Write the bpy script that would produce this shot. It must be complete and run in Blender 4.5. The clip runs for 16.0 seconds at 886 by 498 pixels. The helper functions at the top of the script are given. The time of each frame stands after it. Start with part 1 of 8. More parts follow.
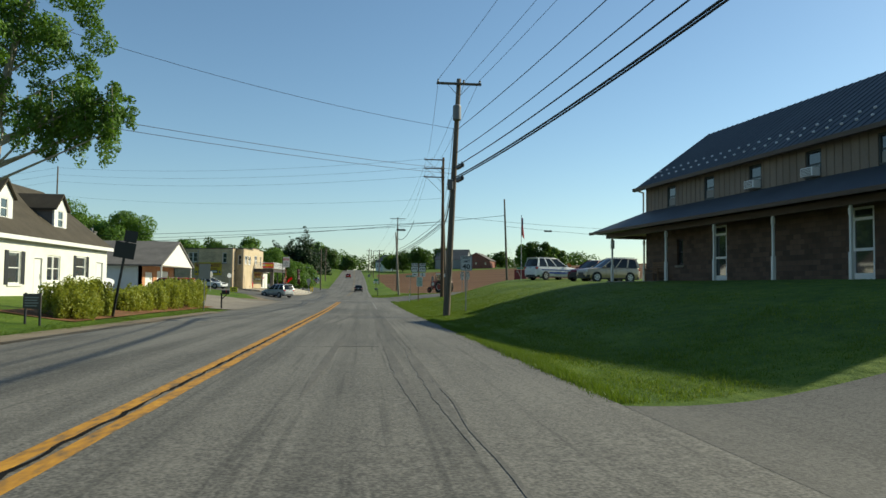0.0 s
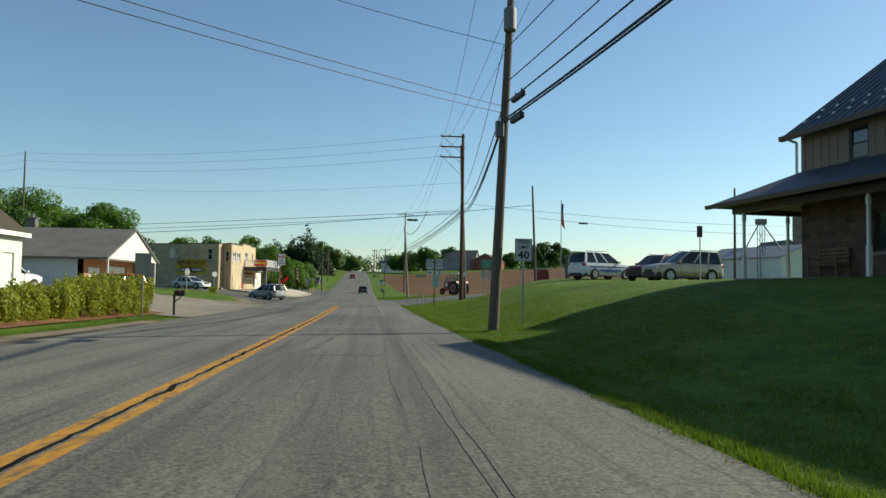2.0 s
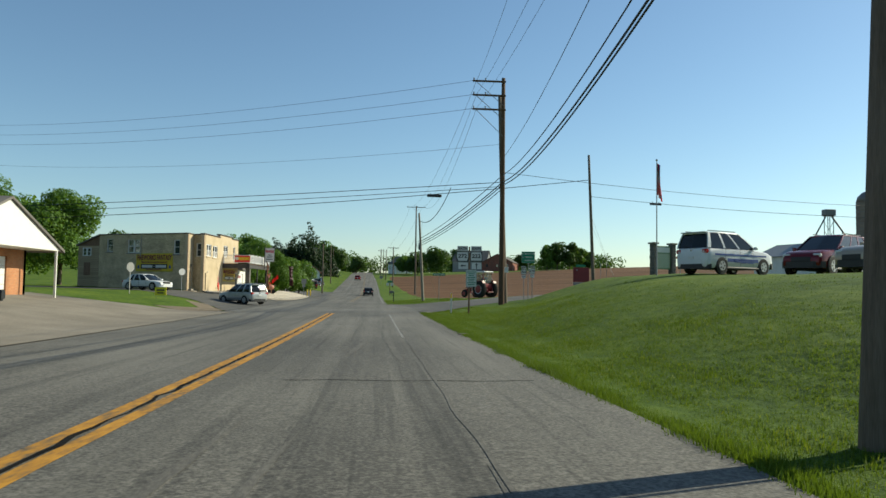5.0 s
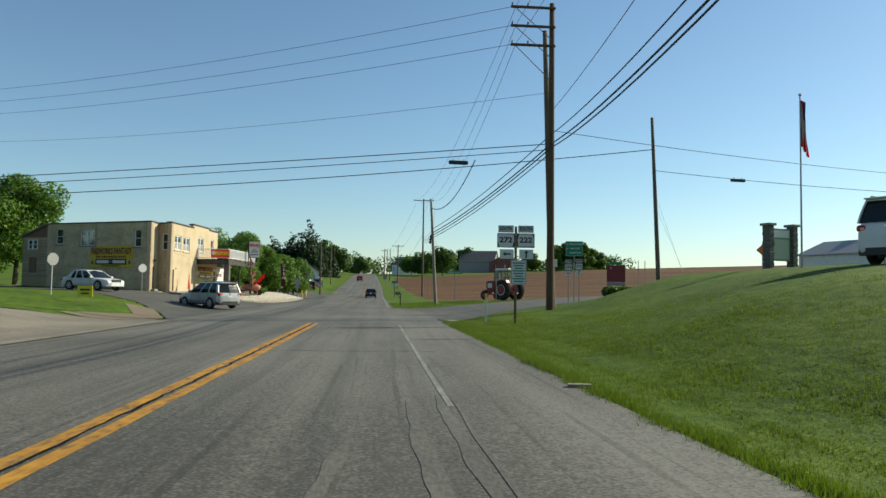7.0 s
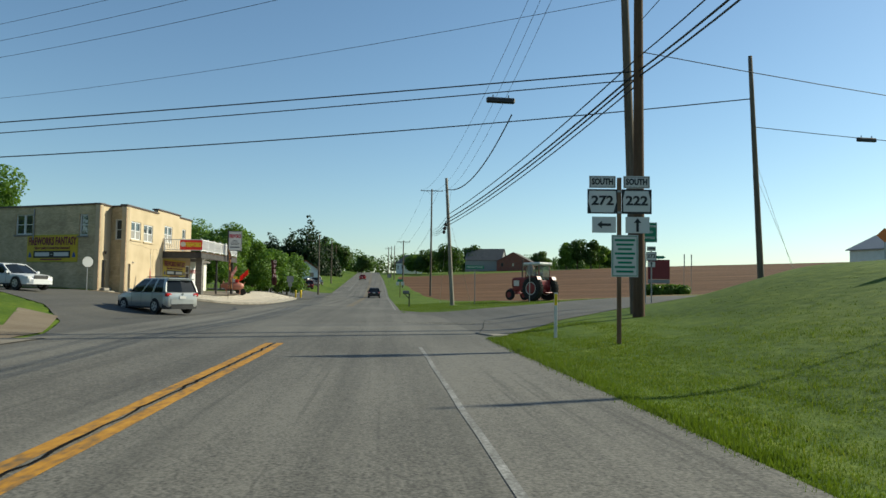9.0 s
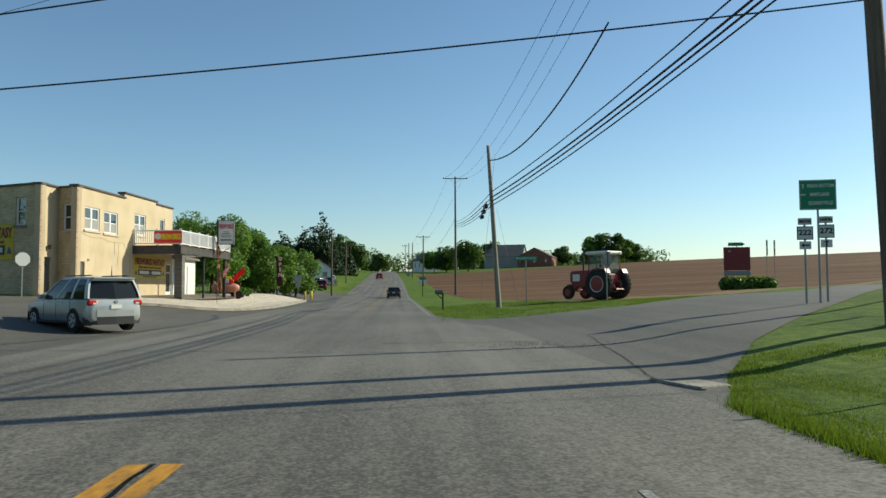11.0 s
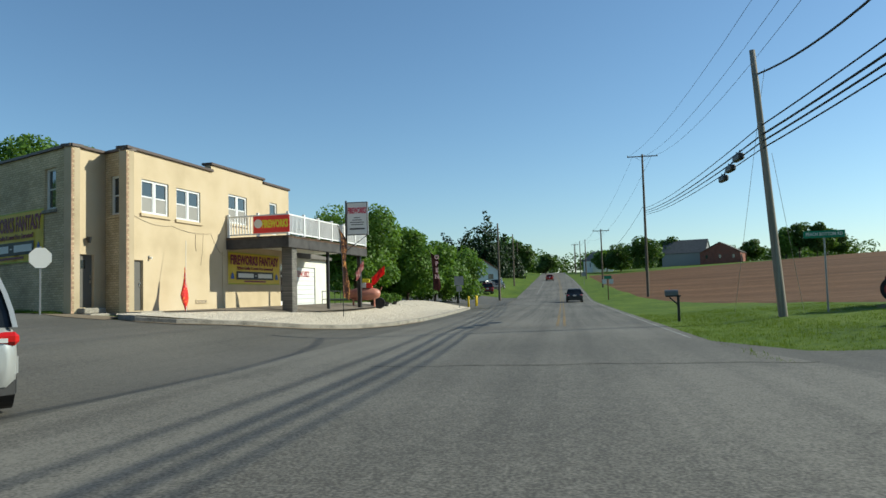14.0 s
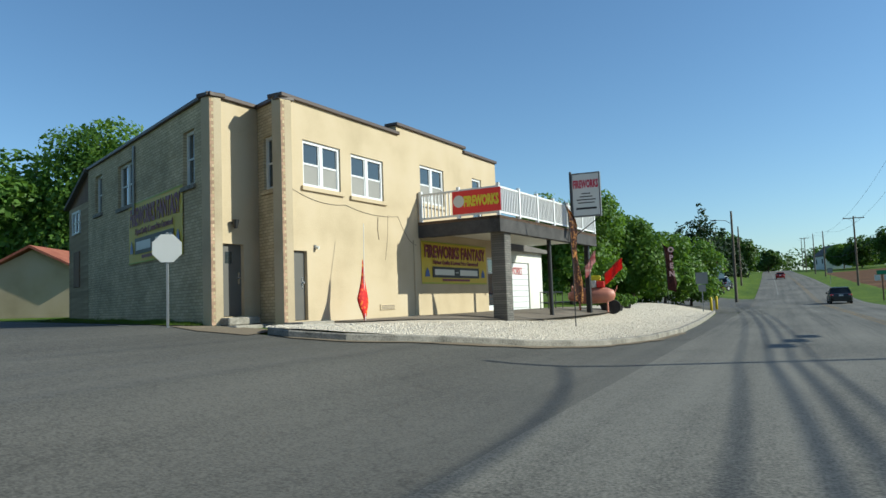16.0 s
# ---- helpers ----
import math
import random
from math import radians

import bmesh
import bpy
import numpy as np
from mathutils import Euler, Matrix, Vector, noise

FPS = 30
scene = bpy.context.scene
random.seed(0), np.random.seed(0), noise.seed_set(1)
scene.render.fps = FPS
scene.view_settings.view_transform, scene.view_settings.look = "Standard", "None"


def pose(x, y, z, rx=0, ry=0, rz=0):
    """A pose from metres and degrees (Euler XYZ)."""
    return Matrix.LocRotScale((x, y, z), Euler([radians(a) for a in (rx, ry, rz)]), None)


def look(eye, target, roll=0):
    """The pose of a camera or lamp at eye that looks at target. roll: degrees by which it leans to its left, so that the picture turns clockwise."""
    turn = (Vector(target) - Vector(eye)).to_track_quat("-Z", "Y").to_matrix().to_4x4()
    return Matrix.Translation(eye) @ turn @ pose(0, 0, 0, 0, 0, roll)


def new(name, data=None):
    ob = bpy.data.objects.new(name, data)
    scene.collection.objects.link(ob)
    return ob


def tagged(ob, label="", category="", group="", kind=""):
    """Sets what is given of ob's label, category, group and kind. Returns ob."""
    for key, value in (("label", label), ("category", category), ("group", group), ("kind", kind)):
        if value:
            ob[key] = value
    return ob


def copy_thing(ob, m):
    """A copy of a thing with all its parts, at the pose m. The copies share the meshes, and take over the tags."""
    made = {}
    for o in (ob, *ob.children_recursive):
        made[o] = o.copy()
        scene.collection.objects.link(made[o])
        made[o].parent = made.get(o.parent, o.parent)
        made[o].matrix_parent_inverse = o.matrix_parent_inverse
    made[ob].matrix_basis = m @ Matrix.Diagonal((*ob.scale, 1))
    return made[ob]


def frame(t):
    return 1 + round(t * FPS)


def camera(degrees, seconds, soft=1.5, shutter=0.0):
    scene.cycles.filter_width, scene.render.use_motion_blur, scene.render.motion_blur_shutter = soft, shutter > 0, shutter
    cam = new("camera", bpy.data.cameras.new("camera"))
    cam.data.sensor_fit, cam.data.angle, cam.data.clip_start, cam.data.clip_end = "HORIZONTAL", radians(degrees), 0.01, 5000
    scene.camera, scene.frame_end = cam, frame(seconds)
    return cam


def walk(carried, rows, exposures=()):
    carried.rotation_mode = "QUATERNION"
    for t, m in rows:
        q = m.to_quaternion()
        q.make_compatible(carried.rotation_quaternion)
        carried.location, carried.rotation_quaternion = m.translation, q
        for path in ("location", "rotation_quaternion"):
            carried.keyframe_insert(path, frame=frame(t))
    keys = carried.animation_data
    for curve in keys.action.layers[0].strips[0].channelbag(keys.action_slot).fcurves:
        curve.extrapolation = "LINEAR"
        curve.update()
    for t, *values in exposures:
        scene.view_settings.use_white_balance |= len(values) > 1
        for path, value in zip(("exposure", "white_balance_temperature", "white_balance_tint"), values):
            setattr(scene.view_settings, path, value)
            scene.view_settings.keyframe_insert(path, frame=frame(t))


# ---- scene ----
cam = camera(62.0, 16.0)
PATH = [
    (0.0, -0.00, 0.00, 1.312, 92.78, -0.65, -6.16),
    (0.5, 0.04, 3.69, 1.271, 92.92, -0.77, -6.06),
    (1.0, 0.06, 7.20, 1.231, 92.97, -0.86, -5.96),
    (1.5, 0.08, 10.37, 1.192, 92.94, -0.88, -5.87),
    (2.0, 0.09, 13.61, 1.155, 92.93, -0.86, -5.77),
    (2.5, 0.12, 16.82, 1.115, 92.97, -0.85, -5.68),
    (3.0, 0.12, 19.91, 1.070, 93.03, -0.89, -5.61),
    (3.5, 0.13, 23.01, 1.029, 93.06, -0.95, -5.54),
    (4.0, 0.16, 26.02, 0.991, 93.08, -0.94, -5.43),
    (6.5, 0.09, 43.28, 0.861, 93.21, -0.78, -5.13),
    (7.0, 0.14, 46.42, 0.807, 93.26, -0.89, -5.01),
    (7.5, 0.17, 49.53, 0.764, 93.29, -0.91, -4.89),
    (8.0, 0.17, 52.63, 0.738, 93.30, -0.89, -4.80),
    (10.5, -0.37, 68.09, 0.746, 93.04, -0.14, -4.13),
    (11.0, -0.61, 71.18, 0.745, 93.08, 0.24, -3.53),
    (11.5, -0.84, 74.26, 0.745, 93.14, 0.63, -2.58),
    (12.0, -1.11, 77.09, 0.742, 93.20, 0.98, -1.21),
    (12.5, -1.38, 79.79, 0.742, 93.24, 1.23, 0.73),
    (13.0, -1.60, 82.54, 0.749, 93.32, 1.44, 3.26),
    (13.5, -1.90, 84.94, 0.754, 93.42, 1.54, 6.11),
    (14.0, -2.31, 87.31, 0.739, 93.53, 1.55, 9.26),
    (14.5, -2.99, 89.64, 0.683, 93.74, 1.79, 12.58),
    (15.0, -4.18, 92.06, 0.616, 94.05, 2.27, 15.79),
    (15.5, -5.34, 94.02, 0.631, 94.26, 2.43, 19.53),
    (16.0, -6.16, 95.95, 0.765, 94.23, 2.04, 24.45),
]
walk(cam, [(t, pose(x, y, z, rx, ry, rz)) for t, x, y, z, rx, ry, rz in PATH],
     [(0.0, 0.46, 6350, -2), (7.0, 0.48, 6350, -2), (11.0, 0.44, 6200, -2), (13.5, 0.44, 5950, -2), (16.0, 0.44, 5550, -2)])

# ---- sky and sun ----
SUN_ELEV = 29.5
SUN_DIR = Vector((0.945, 0.326, 0.0)).normalized()      # towards the sun, on the plan
world = bpy.data.worlds.new("sky")
scene.world = world
world.use_nodes = True
wn, wl = world.node_tree.nodes, world.node_tree.links
sky = wn.new("ShaderNodeTexSky")
sky.sky_type, sky.sun_disc = "NISHITA", False
sky.sun_elevation, sky.sun_rotation = radians(SUN_ELEV), math.atan2(SUN_DIR.x, SUN_DIR.y)
sky.air_density, sky.dust_density, sky.ozone_density = 1.0, 0.35, 2.7
wl.new(sky.outputs[0], wn["Background"].inputs[0])
wn["Background"].inputs[1].default_value = 0.093
sun = new("sun", bpy.data.lights.new("sun", "SUN"))
sun.data.energy, sun.data.angle, sun.data.color = 5.0, radians(0.55), (1.0, 0.88, 0.70)
sun.matrix_world = look((60, 30, 60), Vector((60, 30, 60)) - Vector((SUN_DIR.x, SUN_DIR.y, math.tan(radians(SUN_ELEV)))))

# ---- materials ----
def mat(name, colors, rough=0.8, metal=0.0, scale=4.0, fine=60.0, bump=0.15, spec=0.4, stretch=(1, 1, 1), wear=0.35, vary=0.0, bump_dist=0.02):
    """Noise at two scales between two or three colours, with fine relief."""
    m = bpy.data.materials.new(name)
    m.use_nodes = True
    n, l = m.node_tree.nodes, m.node_tree.links
    b = n["Principled BSDF"]
    tc, mp = n.new("ShaderNodeTexCoord"), n.new("ShaderNodeMapping")
    mp.inputs["Scale"].default_value = stretch
    l.new(tc.outputs["Object"], mp.inputs[0])
    big, small = n.new("ShaderNodeTexNoise"), n.new("ShaderNodeTexNoise")
    big.inputs["Scale"].default_value, big.inputs["Detail"].default_value = scale, 5
    small.inputs["Scale"].default_value, small.inputs["Detail"].default_value = fine, 3
    for t in (big, small):
        l.new(mp.outputs[0], t.inputs["Vector"])
    mixf = n.new("ShaderNodeMix")
    mixf.inputs[0].default_value = wear
    l.new(big.outputs[0], mixf.inputs[2])
    l.new(small.outputs[0], mixf.inputs[3])
    ramp = n.new("ShaderNodeValToRGB")
    e = ramp.color_ramp.elements
    e[0].position, e[1].position = 0.32, 0.68
    e[0].color, e[1].color = (*colors[0], 1), (*colors[-1], 1)
    if len(colors) == 3:
        x = e.new(0.5)
        x.color = (*colors[1], 1)
    l.new(mixf.outputs[0], ramp.inputs[0])
    out = ramp.outputs[0]
    if vary:
        oi, hs = n.new("ShaderNodeObjectInfo"), n.new("ShaderNodeHueSaturation")
        mr = n.new("ShaderNodeMapRange")
        mr.inputs[3].default_value, mr.inputs[4].default_value = 1 - vary, 1 + vary
        l.new(oi.outputs["Random"], mr.inputs[0])
        l.new(mr.outputs[0], hs.inputs["Value"])
        l.new(out, hs.inputs["Color"])
        out = hs.outputs[0]
    l.new(out, b.inputs["Base Color"])
    b.inputs["Roughness"].default_value, b.inputs["Metallic"].default_value = rough, metal
    b.inputs["Specular IOR Level"].default_value = spec
    if bump:
        bp = n.new("ShaderNodeBump")
        bp.inputs["Strength"].default_value, bp.inputs["Distance"].default_value = bump, bump_dist
        l.new(small.outputs[0], bp.inputs["Height"])
        l.new(bp.outputs[0], b.inputs["Normal"])
    return m


def paint(name, c, rough=0.45, metal=0.0, dirt=0.12, spec=0.5, scale=2.5):
    d = tuple(v * (1 - dirt) for v in c)
    return mat(name, (d, c), rough, metal, scale, 40, 0.03, spec)


def glass(name, tint=(0.03, 0.04, 0.045), rough=0.04):
    m = bpy.data.materials.new(name)
    m.use_nodes = True
    b = m.node_tree.nodes["Principled BSDF"]
    b.inputs["Base Color"].default_value = (*tint, 1)
    b.inputs["Roughness"].default_value, b.inputs["Specular IOR Level"].default_value = rough, 0.9
    b.inputs["Coat Weight"].default_value = 0.5
    return m


def brick_mat(name, c1, c2, mortar, w=0.22, h=0.075, bump=0.5, axis="x"):
    m = bpy.data.materials.new(name)
    m.use_nodes = True
    n, l = m.node_tree.nodes, m.node_tree.links
    b = n["Principled BSDF"]
    tc, mp = n.new("ShaderNodeTexCoord"), n.new("ShaderNodeMapping")
    mp.inputs["Rotation"].default_value = (radians(-90), 0, 0)
    br = n.new("ShaderNodeTexBrick")
    br.inputs["Scale"].default_value = 1.0
    br.inputs["Brick Width"].default_value, br.inputs["Row Height"].default_value, br.inputs["Mortar Size"].default_value = w, h, 0.008
    br.inputs["Color1"].default_value, br.inputs["Color2"].default_value, br.inputs["Mortar"].default_value = (*c1, 1), (*c2, 1), (*mortar, 1)
    l.new(tc.outputs["Object"], mp.inputs[0])
    l.new(mp.outputs[0], br.inputs["Vector"])
    ns = n.new("ShaderNodeTexNoise")
    ns.inputs["Scale"].default_value, ns.inputs["Detail"].default_value = 0.9, 6
    l.new(tc.outputs["Object"], ns.inputs["Vector"])
    mr = n.new("ShaderNodeMapRange")
    mr.inputs[1].default_value, mr.inputs[2].default_value, mr.inputs[3].default_value, mr.inputs[4].default_value = 0.3, 0.7, 0.72, 1.12
    l.new(ns.outputs[0], mr.inputs[0])
    hs = n.new("ShaderNodeHueSaturation")
    l.new(br.outputs["Color"], hs.inputs["Color"])
    l.new(mr.outputs[0], hs.inputs["Value"])
    l.new(hs.outputs[0], b.inputs["Base Color"])
    b.inputs["Roughness"].default_value = 0.9
    bp = n.new("ShaderNodeBump")
    bp.inputs["Strength"].default_value, bp.inputs["Distance"].default_value, bp.invert = bump, 0.012, True
    l.new(br.outputs["Fac"], bp.inputs["Height"])
    l.new(bp.outputs[0], b.inputs["Normal"])
    return m


def asphalt_mat(name, dark, light, tracks=1.0):
    """Worn road: aggregate speckle, long wheel tracks along y, broad patches, thin cracks."""
    m = bpy.data.materials.new(name)
    m.use_nodes = True
    n, l = m.node_tree.nodes, m.node_tree.links
    b = n["Principled BSDF"]
    geo = n.new("ShaderNodeNewGeometry")
    def noise_of(scale, stretch, detail=4):
        mp, t = n.new("ShaderNodeMapping"), n.new("ShaderNodeTexNoise")
        mp.inputs["Scale"].default_value = stretch
        t.inputs["Scale"].default_value, t.inputs["Detail"].default_value = scale, detail
        l.new(geo.outputs["Position"], mp.inputs[0])
        l.new(mp.outputs[0], t.inputs["Vector"])
        return t.outputs[0]
    def mix(a, c, f):
        x = n.new("ShaderNodeMix")
        x.inputs[0].default_value = f
        l.new(a, x.inputs[2])
        l.new(c, x.inputs[3])
        return x.outputs[0]
    streak = noise_of(1.6, (1, 0.02, 1), 3)
    patch = noise_of(0.22, (1, 0.5, 1), 5)
    grit = noise_of(30, (1, 1, 1), 5)
    clump = noise_of(11, (1, 0.8, 1), 4)
    f = mix(mix(mix(streak, patch, 0.62), clump, 0.30), grit, 0.45)
    ramp = n.new("ShaderNodeValToRGB")
    ramp.color_ramp.elements[0].position, ramp.color_ramp.elements[1].position = 0.42, 0.58
    ramp.color_ramp.elements[0].color, ramp.color_ramp.elements[1].color = (*dark, 1), (*light, 1)
    l.new(f, ramp.inputs[0])
    vo = n.new("ShaderNodeTexVoronoi")
    vo.feature = "DISTANCE_TO_EDGE"
    vo.inputs["Scale"].default_value = 0.075
    wob = n.new("ShaderNodeMapping")
    wob.inputs["Scale"].default_value = (1.0, 0.45, 1)
    l.new(geo.outputs["Position"], wob.inputs[0])
    warp = n.new("ShaderNodeVectorMath")
    warp.operation = "ADD"
    tex = n.new("ShaderNodeTexNoise")
    tex.inputs["Scale"].default_value, tex.inputs["Detail"].default_value = 0.8, 6
    l.new(geo.outputs["Position"], tex.inputs["Vector"])
    l.new(wob.outputs[0], warp.inputs[0])
    l.new(tex.outputs["Color"], warp.inputs[1])
    l.new(warp.outputs[0], vo.inputs["Vector"])
    crack = n.new("ShaderNodeMapRange")
    crack.inputs[1].default_value, crack.inputs[2].default_value, crack.inputs[3].default_value, crack.inputs[4].default_value = 0.0, 0.0014, 0.74, 1.0
    l.new(vo.outputs["Distance"], crack.inputs[0])
    hs = n.new("ShaderNodeHueSaturation")
    l.new(ramp.outputs[0], hs.inputs["Color"])
    # rubbed wheel tracks either side of each lane's middle
    sep = n.new("ShaderNodeSeparateXYZ")
    l.new(geo.outputs["Position"], sep.inputs[0])
    v = sep.outputs[0]
    def math_node(op, a, c):
        q = n.new("ShaderNodeMath")
        q.operation = op
        for k, val in enumerate((a, c)):
            if isinstance(val, (int, float)):
                q.inputs[k].default_value = val
            else:
                l.new(val, q.inputs[k])
        return q.outputs[0]
    thin = noise_of(5.0, (1, 0.03, 1), 3)
    v = math_node("ABSOLUTE", math_node("ADD", v, 2.45), 0)
    worn = None
    for mid in (3.22, 2.10, 0.68):
        d = math_node("ABSOLUTE", math_node("SUBTRACT", v, mid), 0)
        d = math_node("ADD", d, math_node("MULTIPLY", math_node("SUBTRACT", thin, 0.5), 0.9))
        band = n.new("ShaderNodeMapRange")
        band.interpolation_type = "SMOOTHSTEP"
        band.inputs[1].default_value, band.inputs[2].default_value, band.inputs[3].default_value, band.inputs[4].default_value = -0.05, 0.36, tracks, 1.0
        l.new(d, band.inputs[0])
        worn = band.outputs[0] if worn is None else math_node("MULTIPLY", worn, band.outputs[0])
    # thin rubber streaks, broken along the lane
    fleck = noise_of(9.0, (1, 0.012, 1), 2)
    gap = noise_of(0.5, (1, 0.35, 1), 3)
    rub = n.new("ShaderNodeMapRange")
    rub.interpolation_type = "SMOOTHSTEP"
    rub.inputs[1].default_value, rub.inputs[2].default_value, rub.inputs[3].default_value, rub.inputs[4].default_value = 0.56, 0.70, 1.0, 0.72 if tracks < 1 else 0.92
    l.new(math_node("ADD", fleck, math_node("MULTIPLY", math_node("SUBTRACT", gap, 0.5), 0.35)), rub.inputs[0])
    # lanes are worn in tracks only outside the junction
    lane = n.new("ShaderNodeMapRange")
    lane.interpolation_type = "SMOOTHSTEP"
    lane.inputs[1].default_value, lane.inputs[2].default_value, lane.inputs[3].default_value, lane.inputs[4].default_value = 14.0, 30.0, 0.12, 1.0
    l.new(math_node("ABSOLUTE", math_node("SUBTRACT", sep.outputs[1], 96.0), 0), lane.inputs[0])
    wear_ = math_node("MULTIPLY", worn, rub.outputs[0])
    wear_ = math_node("SUBTRACT", 1.0, math_node("MULTIPLY", math_node("SUBTRACT", 1.0, wear_), lane.outputs[0]))
    both = n.new("ShaderNodeMath")
    both.operation = "MULTIPLY"
    l.new(crack.outputs[0], both.inputs[0])
    l.new(wear_, both.inputs[1])
    l.new(both.outputs[0], hs.inputs["Value"])
    l.new(hs.outputs[0], b.inputs["Base Color"])
    b.inputs["Roughness"].default_value, b.inputs["Specular IOR Level"].default_value = 0.82, 0.35
    bp = n.new("ShaderNodeBump")
    bp.inputs["Strength"].default_value, bp.inputs["Distance"].default_value = 0.35, 0.01
    l.new(grit, bp.inputs["Height"])
    l.new(bp.outputs[0], b.inputs["Normal"])
    return m


def leaf_mat(name, a, c):
    m = mat(name, (a, c), 0.55, 0, 0.7, 9, 0, 0.25, wear=0.5)
    b = m.node_tree.nodes["Principled BSDF"]
    b.inputs["Subsurface Weight"].default_value = 0.0
    n, l = m.node_tree.nodes, m.node_tree.links
    tr, ad = n.new("ShaderNodeBsdfTranslucent"), n.new("ShaderNodeMixShader")
    ad.inputs[0].default_value = 0.28
    tr.inputs[0].default_value = (c[0] * 1.6, c[1] * 1.6, c[2] * 0.9, 1)
    l.new(b.outputs[0], ad.inputs[1])
    l.new(tr.outputs[0], ad.inputs[2])
    l.new(ad.outputs[0], n["Material Output"].inputs[0])
    return m


ASPHALT = asphalt_mat("asphalt", (0.060, 0.056, 0.048), (0.172, 0.162, 0.138), 0.76)
ASPHALT_SIDE = asphalt_mat("asphalt_side_road", (0.052, 0.049, 0.042), (0.115, 0.108, 0.093))
def grass_mat(name, dark, mid, light):
    """Mown sward: broad patches, tussocks a hand across and fine blades, each with its relief."""
    m = bpy.data.materials.new(name)
    m.use_nodes = True
    n, l = m.node_tree.nodes, m.node_tree.links
    b = n["Principled BSDF"]
    geo = n.new("ShaderNodeNewGeometry")
    def noise_of(scale, stretch, detail):
        mp, t = n.new("ShaderNodeMapping"), n.new("ShaderNodeTexNoise")
        mp.inputs["Scale"].default_value = stretch
        t.inputs["Scale"].default_value, t.inputs["Detail"].default_value = scale, detail
        l.new(geo.outputs["Position"], mp.inputs[0])
        l.new(mp.outputs[0], t.inputs["Vector"])
        return t.outputs[0]
    def mix(p, q, f):
        x = n.new("ShaderNodeMix")
        x.inputs[0].default_value = f
        l.new(p, x.inputs[2])
        l.new(q, x.inputs[3])
        return x.outputs[0]
    broad, tussock, blade = noise_of(0.35, (1, 0.5, 1), 4), noise_of(3.2, (1, 0.6, 1), 4), noise_of(26, (1, 1, 1), 3)
    f = mix(mix(broad, tussock, 0.5), blade, 0.38)
    ramp = n.new("ShaderNodeValToRGB")
    e = ramp.color_ramp.elements
    e[0].position, e[1].position = 0.36, 0.64
    e[0].color, e[1].color = (*dark, 1), (*light, 1)
    e.new(0.5).color = (*mid, 1)
    l.new(f, ramp.inputs[0])
    l.new(ramp.outputs[0], b.inputs["Base Color"])
    b.inputs["Roughness"].default_value, b.inputs["Specular IOR Level"].default_value = 0.9, 0.12
    lump, fine_ = n.new("ShaderNodeBump"), n.new("ShaderNodeBump")
    lump.inputs["Strength"].default_value, lump.inputs["Distance"].default_value = 0.55, 0.10
    fine_.inputs["Strength"].default_value, fine_.inputs["Distance"].default_value = 0.6, 0.02
    l.new(tussock, lump.inputs["Height"])
    l.new(blade, fine_.inputs["Height"])
    l.new(lump.outputs[0], fine_.inputs["Normal"])
    l.new(fine_.outputs[0], b.inputs["Normal"])
    return m


GRASS = grass_mat("grass", (0.026, 0.056, 0.007), (0.072, 0.118, 0.011), (0.135, 0.175, 0.020))
BLADE = leaf_mat("grass_blade", (0.042, 0.084, 0.008), (0.105, 0.155, 0.015))
BLADE_PALE = leaf_mat("pale_grass_blade", (0.085, 0.125, 0.014), (0.17, 0.205, 0.028))
SOIL = mat("ploughed_soil", ((0.058, 0.029, 0.015), (0.108, 0.058, 0.030), (0.175, 0.100, 0.055)), 0.95, 0, 0.05, 1.6, 0.8, 0.1, stretch=(0.5, 2.2, 1), wear=0.45, bump_dist=0.15)
DIRT = mat("roadside_dirt", ((0.133, 0.101, 0.070), (0.234, 0.195, 0.140)), 0.95, 0, 0.6, 18, 0.6, 0.15, wear=0.5)
GRAVEL = mat("pale_gravel", ((0.336, 0.288, 0.224), (0.592, 0.528, 0.432)), 0.9, 0, 1.2, 22, 0.8, 0.2, wear=0.7)
STONE = mat("gravel_stone", ((0.410, 0.353, 0.271), (0.656, 0.590, 0.492)), 0.85, 0, 8, 30, 0.2, 0.25, vary=0.2)
CONCRETE = mat("concrete", ((0.10, 0.09, 0.075), (0.24, 0.22, 0.185), (0.36, 0.33, 0.28)), 0.9, 0, 1.8, 24, 0.5, 0.25, wear=0.45)
STRAW = mat("dry_field_margin", ((0.10, 0.085, 0.035), (0.20, 0.155, 0.075), (0.15, 0.095, 0.055)), 0.95, 0, 0.6, 9, 0.7, 0.1, wear=0.55, bump_dist=0.08)
DRIVE = mat("pale_drive_gravel", ((0.135, 0.117, 0.092), (0.26, 0.232, 0.19)), 0.92, 0, 0.5, 16, 0.5, 0.2, wear=0.5)
MULCH = mat("brown_mulch", ((0.075, 0.036, 0.018), (0.17, 0.085, 0.042), (0.24, 0.135, 0.07)), 0.95, 0, 1.2, 18, 0.7, 0.1, wear=0.55)
YELLOW_LINE = mat("yellow_line", ((0.085, 0.070, 0.045), (0.36, 0.175, 0.020), (0.50, 0.255, 0.026)), 0.75, 0, 3.4, 14, 0.2, 0.3, stretch=(1, 0.35, 1), wear=0.55)
YELLOW_FADED = mat("faded_yellow_line", ((0.09, 0.080, 0.060), (0.14, 0.105, 0.055), (0.34, 0.20, 0.04)), 0.75, 0, 2.6, 14, 0.2, 0.3, stretch=(1, 0.3, 1), wear=0.55)
WHITE_LINE = mat("white_line", ((0.09, 0.086, 0.078), (0.20, 0.195, 0.18), (0.36, 0.35, 0.33)), 0.75, 0, 2.5, 25, 0.2, 0.3, wear=0.6)
